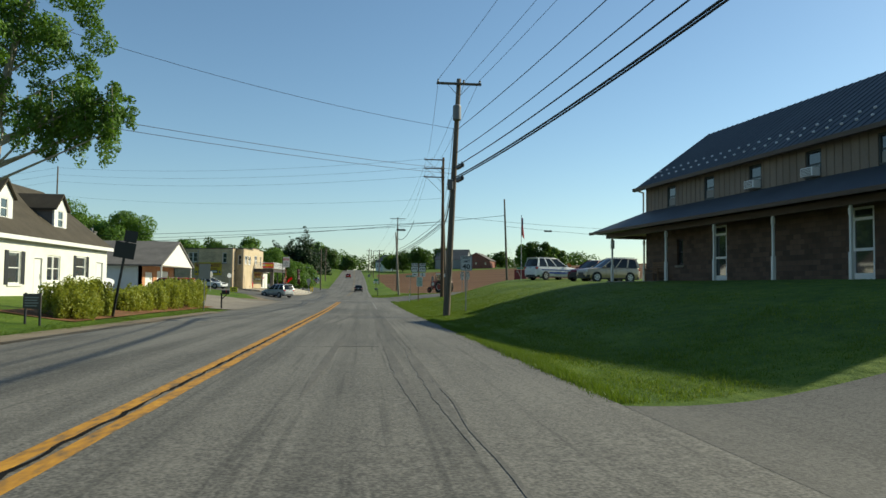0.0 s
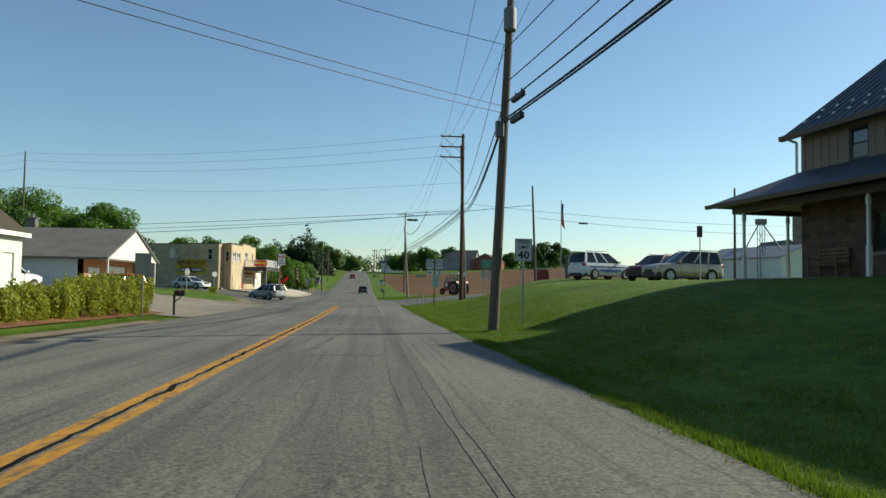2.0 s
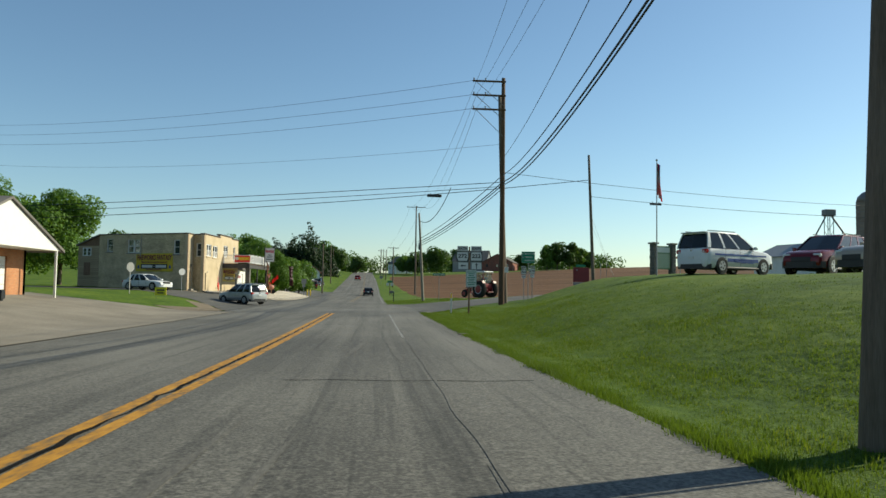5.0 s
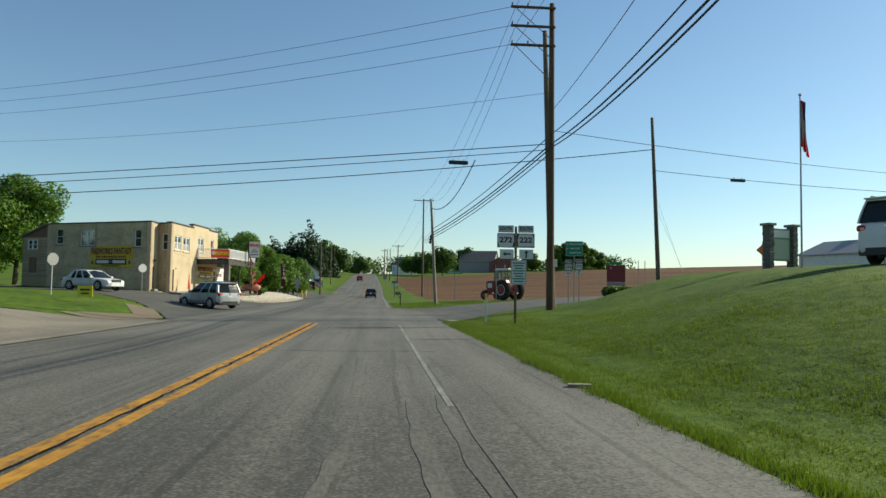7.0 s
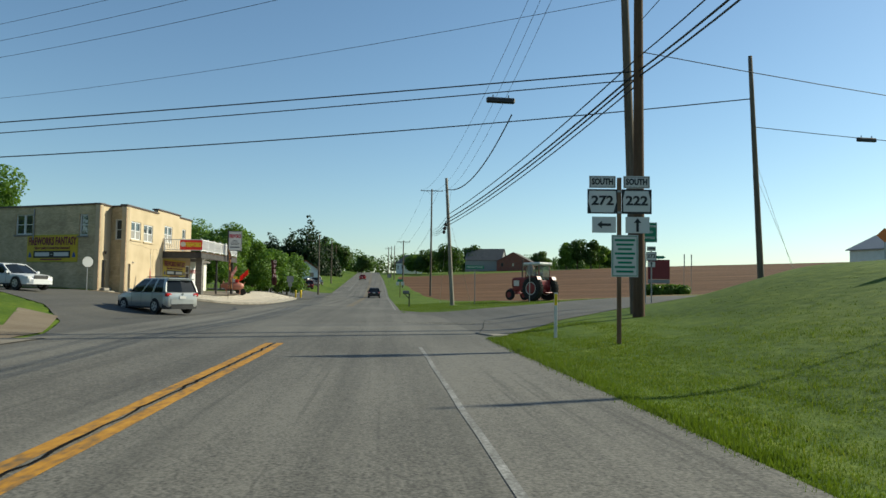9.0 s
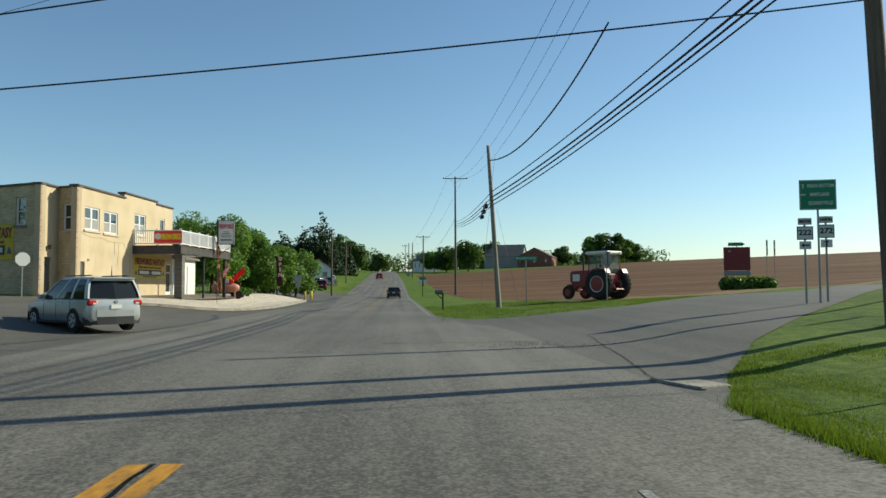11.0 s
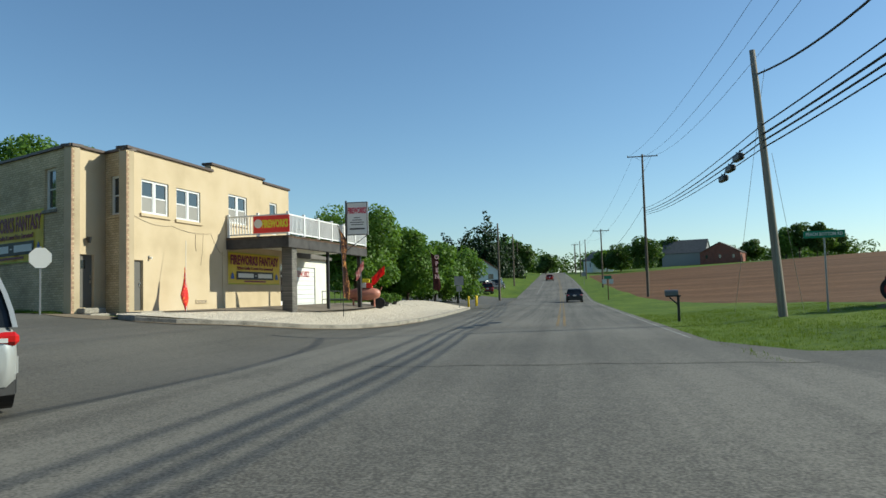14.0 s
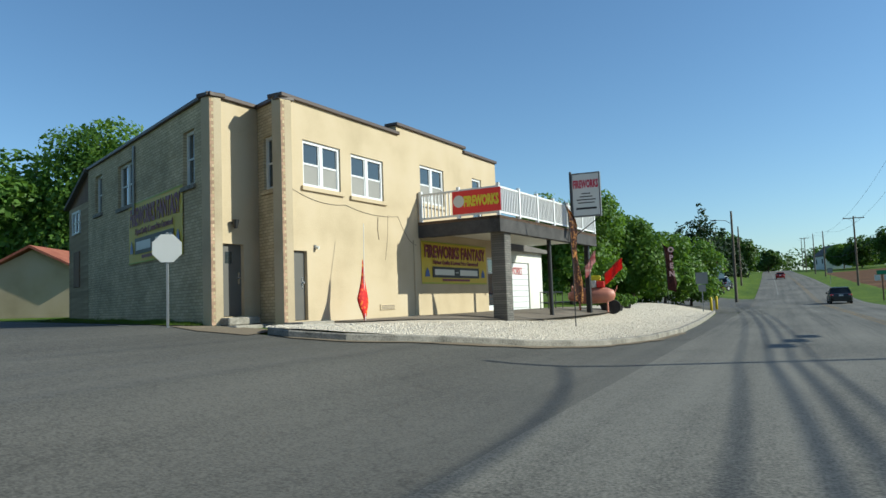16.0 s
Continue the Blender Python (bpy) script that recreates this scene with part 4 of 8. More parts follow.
def railing(ax, ay, bx, by, count):
    d = Vector((bx - ax, by - ay, 0))
    ang = math.degrees(math.atan2(d.y, d.x))
    L = d.length
    r = new("railing")
    r.parent = deck
    r.matrix_basis = pose(ax, ay, RAILZ, 0, 0, ang)
    r["label"] = "white vinyl railing"
    part("top_rail", B((0, L, -0.03, 0.03, 0.86, 0.93), bevel=0.008), VINYL, r)
    part("bottom_rail", B((0, L, -0.025, 0.025, 0.05, 0.11)), VINYL, r)
    me = mesh_of(B((-0.02, 0.02, -0.02, 0.02, 0.11, 0.86)), "baluster", VINYL)
    k = int(L / 0.135)
    for i in range(1, k):
        o = new("baluster", me)
        o.parent = r
        o.matrix_basis = pose(L * i / k, 0, 0)
    for i in range(count + 1):
        part("post", B((L * i / count - 0.055, L * i / count + 0.055, -0.055, 0.055, -0.03, 1.02), bevel=0.01), VINYL, r)
railing(X0 + 0.06, -DY + 0.06, X1 - 0.06, -DY + 0.06, 6)
railing(X0 + 0.06, -0.1, X0 + 0.06, -DY + 0.06, 2)
part("block_pillar", B((X0 + 0.50, X0 + 1.00, -DY + 0.10, -DY + 0.60, 0.0, 3.21), bevel=0.015), BLOCK, deck)
part("steel_post", B((X1 - 0.42, X1 - 0.22, -DY + 0.25, -DY + 0.45, -0.2, 3.21), bevel=0.01), BLACK, deck)
part("steel_post", R(((X0 + 5.2, -DY + 0.4, -0.1), (X0 + 5.2, -DY + 0.4, 3.22), 0.085)), BLACK, deck)
# fireworks panel on the rail
sg = thing("rail_banner", (0, 0, 0), 0, "red banner with yellow fireworks lettering on the deck rail", "banner")
sg.matrix_basis = shop.matrix_basis @ pose(X0 + 0.02, 0, 0) @ pose(0, -0.15, 0, 0, 0, -90)
part("sheet", B((1.20, 2.95, -0.02, 0.0, 3.66, 4.42), bevel=0.005), BANNER_RED, sg)
lettering("word", "FIREWORKS", 0.46, LETTER_YELLOW, sg, 2.25, 4.04, -0.024, width=1.26, bold=0.022)
bm = bmesh.new()
rod(bm, (1.44, -0.02, 4.08), (1.44, -0.03, 4.08), 0.2, seg=20)
part("round_mark", bm, SIGN_WHITE, sg)

# low white garage at the shop's far end
low = thing("roll_door_shed", (0, 0, 0), 0, "low white shed with roll-up door and lettering", "shed")
low.matrix_basis = shop.matrix_basis @ pose(F_LEN + 0.02, 0.6, 0)
part("front_wall", wall_mesh(6.2, -0.5, 3.0, [(0.5, 4.6, 0.2, 2.5)], 0.25), WHITE_WALL, low)
part("end_wall", B((5.95, 6.2, 0.251, 5.0, -0.5, 3.0)), WHITE_WALL, low)
part("roof", prism([(-0.0, 3.0), (6.4, 3.0), (6.4, 3.15), (-0.0, 3.45)], -0.3, 5.2), ROOF_GREY, low)
slat = mesh_of(B((0.5, 4.6, 0.06, 0.10, 0.0, 0.245), bevel=0.012), "door_slat", VINYL)
for k in range(9):
    o = new("door_slat", slat)
    o.parent = low
    o.matrix_basis = pose(0, 0, 0.2 + 0.255 * k)
lettering("word", "FIREWORKS", 0.5, SIGN_RED, low, 2.9, 2.1, 0.05, width=1.9)

# ---- the fire hall on the bank ----
H_ROT = 5.6
hall = thing("fire_hall", (13.05, 38.95, 0.045), H_ROT, "long two-storey hall with stone ground floor and metal roof", "building")
hall.scale = (0.965, 0.965, 0.965)
# local: x to the east, y north; the porch's north-west corner is the origin; it runs south
LEN = 26.4
FLOOR = 1.62
WALLX, NB, EAVE, PORCH_E, PORCH_T = 1.55, -1.9, 6.80, 4.34, 5.30      # NB: the main block stands back from the porch edge
# west wall: local wall x runs north from the south end; its face looks west
west = new("upper_wall")
west.parent = hall
west.matrix_basis = pose(WALLX, NB, 0, 0, 0, -90)
west["label"] = "taupe board-and-batten wall"
uh = [(o, o + 0.85, 5.40, 6.48) for o in (2.3, 5.75, 9.2, 12.7, 16.2, 19.7)]
part("boarding", wall_mesh(LEN + NB, 5.0, EAVE + 0.15, uh, 0.25), SIDING, west)
bat = mesh_of(B((-0.025, 0.025, -0.022, 0.0, 5.34, EAVE + 0.1)), "batten", SIDING)
for k in range(int((LEN + NB - 0.4) / 0.4)):
    x = 0.2 + 0.4 * k
    if not any(h[0] - 0.12 < x < h[1] + 0.12 for h in uh):
        o = new("batten", bat)
        o.parent = west
        o.matrix_basis = pose(x, 0, 0)
for k, h in enumerate(uh):
    sash_window(west, *h, 0.03, 1, paint("dark_green_trim", (0.02, 0.03, 0.03), 0.5), None, 0.35, label="dark-framed sash window")
    if k in (2, 3):
        ac = thing("window_air_conditioner", (0, 0, 0), 0, "white window air conditioner in a sash", "air conditioner")
        ac.matrix_basis = hall.matrix_basis @ west.matrix_basis
        part("case", B((h[0] + 0.1, h[1] - 0.1, -0.32, 0.05, 5.46, 5.80), bevel=0.02), VINYL, ac)
        for q in range(5):
            part("louvre", B((h[0] + 0.16, h[1] - 0.16, -0.33, -0.32, 5.50 + 0.055 * q, 5.53 + 0.055 * q)), GREY_METAL, ac)
stone = new("ground_wall")
stone.parent = hall
stone.matrix_basis = pose(WALLX, NB, 0, 0, 0, -90)
stone["label"] = "brown field-stone wall"
part("masonry", wall_mesh(LEN + NB, FLOOR - 1.5, 4.997, [(3.25, 3.85, FLOOR + 0.8, FLOOR + 2.1), (6.55, 7.55, FLOOR, FLOOR + 2.5), (15, 16, FLOOR, FLOOR + 2.5)], 0.3), STONEWALL, stone)
sash_window(stone, 3.25, 3.85, FLOOR + 0.8, FLOOR + 2.1, 0.1, 1, BLACK, CONCRETE)
for a in (6.55, 15.0):
    d = new("door")
    d.parent = stone
    d["label"] = "white storm door with glass panels"
    part("door_frame", B((a, a + 0.09, 0.02, 0.12, FLOOR, FLOOR + 2.5), (a + 0.91, a + 1.0, 0.02, 0.12, FLOOR, FLOOR + 2.5), (a + 0.09, a + 0.91, 0.02, 0.12, FLOOR + 2.05, FLOOR + 2.15), (a + 0.09, a + 0.91, 0.02, 0.12, FLOOR + 2.42, FLOOR + 2.5), (a + 0.09, a + 0.91, 0.02, 0.12, FLOOR, FLOOR + 0.25), (a + 0.09, a + 0.91, 0.02, 0.12, FLOOR + 1.0, FLOOR + 1.1)), VINYL, d)
    part("pane", B((a + 0.09, a + 0.91, 0.06, 0.07, FLOOR + 0.25, FLOOR + 1.0)), GLASS, d)
    part("pane", B((a + 0.09, a + 0.91, 0.06, 0.07, FLOOR + 1.1, FLOOR + 2.05)), GLASS, d)
    part("pane", B((a + 0.09, a + 0.91, 0.06, 0.07, FLOOR + 2.15, FLOOR + 2.42)), GLASS, d)
# gable end towards the north, and the far walls
W = 8.2
RIDGE = 9.85
part("gable_wall", prism([(WALLX + 0.004, FLOOR - 1.5), (WALLX + W, FLOOR - 1.5), (WALLX + W, EAVE), (WALLX + W / 2, RIDGE - 0.15), (WALLX + 0.004, EAVE)], NB - 0.30, NB - 0.004), SIDING, hall)
part("gable_wall", prism([(WALLX + 0.26, FLOOR - 1.5), (WALLX + W, FLOOR - 1.5), (WALLX + W, EAVE), (WALLX + W / 2, RIDGE - 0.15), (WALLX + 0.26, EAVE)], -LEN, -LEN + 0.3), SIDING, hall)
part("east_wall", B((WALLX + W - 0.3, WALLX + W, -LEN + 0.31, NB - 0.31, FLOOR - 1.5, EAVE)), SIDING, hall)
RS = (RIDGE - EAVE) / (W / 2)
for s in (0, 1):
    pts = [(WALLX - 0.45, EAVE - 0.45 * RS + 0.08), (WALLX + W / 2, RIDGE + 0.02), (WALLX + W / 2, RIDGE + 0.14), (WALLX - 0.45, EAVE - 0.45 * RS + 0.2)]
    if s:
        pts = [(2 * WALLX + W - x, z) for x, z in pts]
    part("roof_slope", prism(pts, -LEN - 0.4, NB + 0.45), ROOF_METAL, hall, "dark blue-grey metal roof")
seam = mesh_of(prism([(WALLX - 0.45, EAVE - 0.45 * RS + 0.2), (WALLX + W / 2, RIDGE + 0.14), (WALLX + W / 2, RIDGE + 0.17), (WALLX - 0.45, EAVE - 0.45 * RS + 0.23)], -0.015, 0.015), "seam", ROOF_METAL)
for k in range(50):
    o = new("seam", seam)
    o.parent = hall
    o.matrix_basis = pose(0, NB + 0.4 - 0.45 * k, 0)
guard = mesh_of(B((-0.05, 0.05, -0.04, 0.04, 0.0, 0.08), bevel=0.015), "snow_guard", VINYL)
for row in range(2):
    for k in range(31):
        x = WALLX + 0.25 + 0.55 * row
        o = new("snow_guard", guard)
        o.parent = hall
        o.matrix_basis = pose(x, NB + 0.1 - 0.72 * k - 0.24 * row, EAVE + RS * (x - WALLX) + 0.2, 0, -20)
part("gutter", prism([(WALLX - 0.6, EAVE - 0.28), (WALLX - 0.46, EAVE - 0.30), (WALLX - 0.44, EAVE - 0.14), (WALLX - 0.62, EAVE - 0.12)], -LEN, NB + 0.4), TRIM_DARK, hall)
part("downpipe", R(((WALLX - 0.1, NB + 0.1, 5.3), (WALLX - 0.1, NB + 0.1, EAVE - 0.35), 0.05), ((WALLX - 0.1, NB + 0.1, EAVE - 0.35), (WALLX - 0.5, NB + 0.2, EAVE - 0.2), 0.05)), WHITE, hall)
# porch roof, beam and posts
def slab(top, thick):
    """A sheet over a closed ring of points, with thickness below it."""
    bm = bmesh.new()
    hi, lo = [bm.verts.new(p) for p in top], [bm.verts.new((p[0], p[1], p[2] - thick)) for p in top]
    n = len(top)
    bm.faces.new(hi)
    bm.faces.new(lo[::-1])
    for i in range(n):
        bm.faces.new((hi[i], lo[i], lo[(i + 1) % n], hi[(i + 1) % n]))
    bmesh.ops.recalc_face_normals(bm, faces=bm.faces)
    return bm


EASTX = WALLX + W
part("porch_floor", B((0.1, WALLX - 0.004, -LEN, NB, 0.2, FLOOR), (0.1, EASTX, NB + 0.004, 0.0, 0.2, FLOOR), bevel=0.02), CONCRETE, hall)
hip, low = (WALLX, NB, PORCH_T + 0.1), (-0.55, 0.6, PORCH_E + 0.04)
part("porch_roof", slab([low, (-0.55, -LEN, PORCH_E + 0.04), (WALLX, -LEN, PORCH_T + 0.1), hip], 0.11), ROOF_METAL, hall)
part("porch_roof", slab([low, hip, (EASTX, NB, PORCH_T + 0.1), (EASTX, 0.6, PORCH_E + 0.04)], 0.11), ROOF_METAL, hall)
part("porch_beam", B((0.12, 0.32, -LEN, 0.1, PORCH_E - 0.32, PORCH_E - 0.06)), TRIM_DARK, hall)
part("porch_beam", B((0.321, EASTX, -0.1, 0.1, PORCH_E - 0.32, PORCH_E - 0.06)), TRIM_DARK, hall)
part("porch_ceiling", B((0.33, WALLX - 0.004, -LEN, NB, PORCH_E - 0.14, PORCH_E - 0.06)), SIDING, hall)
part("porch_ceiling", B((0.33, EASTX, NB + 0.004, -0.101, PORCH_E - 0.14, PORCH_E - 0.06)), SIDING, hall)
part("gutter", prism([(-0.70, PORCH_E - 0.12), (-0.57, PORCH_E - 0.12), (-0.56, PORCH_E + 0.02), (-0.72, PORCH_E + 0.02)], -LEN, 0.6), TRIM_DARK, hall)
post_bm = B((-0.045, 0.045, -0.045, 0.045, FLOOR, PORCH_E - 0.3), (-0.065, 0.065, -0.065, 0.065, FLOOR, FLOOR + 0.9), (-0.06, 0.06, -0.06, 0.06, PORCH_E - 0.62, PORCH_E - 0.4), bevel=0.01)
post_me = mesh_of(post_bm, "porch_post", WHITE)
for px_, py_ in [(0.22, -0.5), (0.22, -6.5)] + [(0.22, -10.6 - 3.9 * k) for k in range(4)] + [(2.4, 0.0), (4.6, 0.0), (7.0, 0.0)]:
    o = new("porch_post", post_me)
    o.parent = hall
    o.matrix_basis = pose(px_, py_, 0)
bench = thing("porch_bench", (0, 0, 0), 0, "dark wooden bench with arms on the porch", "bench")
bench.matrix_basis = hall.matrix_basis @ pose(1.15, -3.6, FLOOR, 0, 0, 90)
part("seat", B((-0.7, 0.7, -0.25, 0.2, 0.40, 0.45), bevel=0.01), WOOD, bench)
for k in range(4):
    part("back_slat", B((-0.7, 0.7, -0.30, -0.27, 0.52 + 0.13 * k, 0.61 + 0.13 * k)), WOOD, bench)
for x in (-0.66, 0.66):
    for y in (-0.28, 0.17):
        part("leg", B((x - 0.03, x + 0.03, y - 0.03, y + 0.03, 0, 0.62 if y > 0 else 1.0)), WOOD, bench)
    part("arm", B((x - 0.035, x + 0.035, -0.3, 0.25, 0.62, 0.66)), WOOD, bench)

# ---- the white house ----
house = thing("white_house", (-18.0, 54.2, 0), 0, "white one-and-a-half-storey house with dormers", "house")
HL, HD, HB, HE = 17.6, 9.0, 0.25, 3.72
wall_f = new("front_wall")
wall_f.parent = house
wall_f.matrix_basis = pose(0, -HL, 0, 0, 0, 90)
wh = [(HL - 2.05, HL - 0.75, 0.45, 2.62, "d"), (HL - 5.6, HL - 3.9, 1.55, 2.85, "w"), (HL - 9.85, HL - 8.0, 1.25, 2.75, "w2"), (HL - 11.55, HL - 10.45, 0.5, 2.6, "d"), (HL - 14.5, HL - 13.1, 1.1, 2.8, "w")]
part("masonry", wall_mesh(HL, -0.5, HE, [h[:4] for h in wh], 0.25), WHITE_WALL, wall_f)
for a, b, c, d, k in wh:
    if k == "d":
        plain_door(wall_f, a + 0.06, b - 0.06, c, d - 0.06, WHITE, WHITE, 0.08, label="white panelled door")
    else:
        sash_window(wall_f, a, b, c, d, 0.05, 2 if k == "w2" else 1, WHITE, WHITE_WALL)
        if k == "w":
            for s in ((a - 0.42, a - 0.03), (b + 0.03, b + 0.42)):
                part("shutter", B((*s, -0.04, 0.0, c - 0.03, d + 0.03), bevel=0.008), BLACK, wall_f, "black louvred shutter")
part("end_wall", prism([(-0.26, -0.5), (-HD, -0.5), (-HD, HE), (-HD / 2, 7.2), (-0.26, HE)], -0.25, 0.0), WHITE_WALL, house)
part("end_wall", prism([(-0.26, -0.5), (-HD, -0.5), (-HD, HE), (-HD / 2, 7.2), (-0.26, HE)], -HL, -HL + 0.25), WHITE_WALL, house)
part("back_wall", B((-HD, -HD + 0.25, -HL + 0.26, -0.26, -0.5, HE)), WHITE_WALL, house)
hs = (7.35 - HE) / (HD / 2)
for s in (0, 1):
    pts = [(0.35, HE - 0.28), (-HD / 2, 7.35), (-HD / 2, 7.5), (0.35, HE - 0.12)]
    if s:
        pts = [(-HD - x, z) for x, z in pts]
    part("roof_slope", prism(pts, -HL - 0.2, 0.2), ROOF_BROWN, house, "brown shingle roof")
part("fascia", B((0.33, 0.37, -HL - 0.2, 0.2, HE - 0.33, HE - 0.10)), WHITE, house)
for yc in (-5.9, -13.2):
    dm = new("dormer")
    dm.parent = house
    dm.matrix_basis = pose(-0.9, yc, 0)
    dm["label"] = "gabled dormer with one window"
    bm = wall_mesh(1.9, 4.3, 5.75, [(0.55, 1.35, 4.6, 5.65)], 0.12)
    bmesh.ops.transform(bm, matrix=pose(0, -0.95, 0, 0, 0, 90), verts=bm.verts)
    part("face", bm, WHITE, dm)
    part("gable", prism([(-0.95, 5.75), (0.95, 5.75), (0, 6.55)], -0.12, 0.0, plane="yz"), WHITE, dm)
    part("cheek", prism([(-0.13, 4.3), (-0.13, 5.75), (-2.1, 5.75)], -0.95, -0.85), ROOF_GREY, dm)
    part("cheek", prism([(-0.13, 4.3), (-0.13, 5.75), (-2.1, 5.75)], 0.85, 0.95), ROOF_GREY, dm)
    for s in (-1, 1):
        part("dormer_roof", prism([(s * 1.12, 5.62), (0, 6.6), (0, 6.72), (s * 1.12, 5.74)], -2.9, 0.18, plane="yz"), ROOF_BROWN, dm)
    wm = new("window")
    wm.parent = dm
    wm.matrix_basis = pose(0, -0.95, 0, 0, 0, 90)
    part("pane", B((0.6, 1.3, 0.05, 0.06, 4.65, 5.6)), GLASS, wm)
    part("window_frame", B((0.55, 0.62, 0.02, 0.07, 4.6, 5.65), (1.28, 1.35, 0.02, 0.07, 4.6, 5.65), (0.62, 1.28, 0.02, 0.07, 5.08, 5.14), (0.62, 1.28, 0.02, 0.07, 4.6, 4.66), (0.62, 1.28, 0.02, 0.07, 5.59, 5.65)), WHITE, wm)

# ---- garage with white gable ----
GX, GY0, GY1, GE, GP = -16.4, 62.4, 73.0, 2.72, 4.75
gar = thing("garage", (GX, GY0, 0), 0, "low garage with white gable and orange brick front", "garage")
GW = GY1 - GY0
# the side wall's colour carries the bluish cast of its shade
part("side_wall", B((-13.0, -1.6, 0.0, 0.25, -0.4, GE)), paint("shade_blue_siding", (0.48, 0.56, 0.60), 0.6), gar)
fw = new("front_wall")
fw.parent = gar
fw.matrix_basis = pose(-1.6, 0, 0, 0, 0, 90)
part("masonry", wall_mesh(GW, -0.4, GE, [(1.1, 3.4, -0.05, 2.1), (4.6, 8.6, -0.05, 2.25)], 0.25), ORANGE_BRICK, fw)
for a, b, z in ((1.1, 3.4, 2.1), (4.6, 8.6, 2.25)):
    for k in range(5):
        part("door_panel", B((a, b, 0.08, 0.12, -0.05 + (z + 0.05) / 5 * k, -0.05 + (z + 0.05) / 5 * (k + 1) - 0.012), bevel=0.01), WHITE, fw)
part("end_wall", B((-13.0, -1.6, GW - 0.25, GW, -0.4, GE)), WHITE_WALL, gar)
part("back_wall", prism([(0, -0.4), (GW, -0.4), (GW, GE), (GW / 2, GP - 0.1), (0, GE)], -13.2, -13.0, plane="yz"), WHITE_WALL, gar)
part("gable", prism([(-0.3, GE - 0.08), (GW + 0.3, GE - 0.08), (GW / 2, GP)], -0.12, 0.0, plane="yz"), WHITE, gar, "white boarded gable")
part("porch_soffit", B((-1.59, -0.13, -0.2, GW + 0.2, GE - 0.08, GE)), WHITE, gar)
for s in (0, 1):
    pts = [(-0.5, GE - 0.16), (GW / 2, GP + 0.02), (GW / 2, GP + 0.14), (-0.5, GE - 0.02)]
    if s:
        pts = [(GW - y, z) for y, z in pts]
    part("roof_slope", prism(pts, -13.4, 0.12, plane="yz"), ROOF_GREY, gar, "grey shingle roof")
for y in (0.1, GW - 0.1):
    part("porch_post", B((-0.12, -0.02, y - 0.05, y + 0.05, -0.3, GE - 0.08)), WHITE, gar)

part("chimney", B((-9.75, -9.1, GW + 0.004, GW + 0.62, -0.4, 5.9), (-9.82, -9.03, GW + 0.004, GW + 0.69, 5.9, 6.02), bevel=0.02), BLOCK, gar, "grey block chimney")
part("flue", R(((-9.43, GW + 0.3, 6.0), (-9.43, GW + 0.3, 6.35), 0.13)), GREY_METAL, gar)

# ---- utility poles and cables ----
def utility_pole(x, y, top, material=WOOD_POLE, r=0.15, label="weathered wooden utility pole", arms=(), lean=(0, 0), extras=()):
    z0 = land(x, y)
    p = thing("utility_pole", (x, y, z0), 0, label, "utility pole", "poles along the road")
    h = top - z0
    bm = bmesh.new()
    n, seg = 6, 12
    rings = []
    for k in range(n + 1):
        f = k / n
        c = Vector((lean[0] * f, lean[1] * f, -0.3 + (h + 0.3) * f))
        rr = r * (1.12 - 0.42 * f)
        rings.append([bm.verts.new(c + Vector((rr * math.cos(a), rr * math.sin(a), 0))) for a in [2 * math.pi * i / seg for i in range(seg)]])
    for a, b in zip(rings, rings[1:]):
        for i in range(seg):
            bm.faces.new((a[i], a[(i + 1) % seg], b[(i + 1) % seg], b[i]))
    bm.faces.new(rings[-1])
    part("pole_shaft", bm, material, p, smooth=True)
    for (za, xa, xb, brace) in arms:
        zl = za - z0
        ox = lean[0] * zl / h
        part("crossarm", B((ox + xa, ox + xb, -0.2, -0.09, zl - 0.06, zl + 0.06), bevel=0.008), material, p)
        for xi in ([xa + 0.08, (xa + xb) / 2 + 0.25, xb - 0.08] if not brace else [xa + 0.08, xa + 0.9]):
            part("insulator", lathe([(0.02, 0), (0.05, 0.03), (0.035, 0.08), (0.055, 0.12), (0.02, 0.17)], 10, m=pose(ox + xi, -0.145, zl + 0.06)), GREY_METAL, p)
        bm = bmesh.new()
        if brace:
            rod(bm, (ox + xa + 0.25, -0.145, zl - 0.05), (ox, -0.13, zl - brace), 0.022)
        else:
            rod(bm, (ox + xa * 0.5, -0.145, zl - 0.05), (ox, -0.15, zl - 0.7), 0.015)
            rod(bm, (ox + xb * 0.5, -0.145, zl - 0.05), (ox, -0.15, zl - 0.7), 0.015)
        part("brace", bm, GREY_METAL, p)
    for kind, zz, dx, dy in extras:
        zl = zz - z0
        if kind == "transformer":
            part("transformer", lathe([(0.2, 0), (0.22, 0.04), (0.22, 0.72), (0.2, 0.78), (0.08, 0.84)], 16, m=pose(dx, dy, zl)), GREY_METAL, p, "grey can transformer")
        elif kind == "box":
            part("junction_box", B((dx - 0.14, dx + 0.14, dy - 0.1, dy + 0.1, zl, zl + 0.55), bevel=0.02), GREY_METAL, p)
        elif kind == "plate":
            part("tag_plate", B((dx - 0.2, dx + 0.2, dy - 0.01, dy, zl, zl + 0.4), bevel=0.004), SIGN_WHITE, p)
    return p


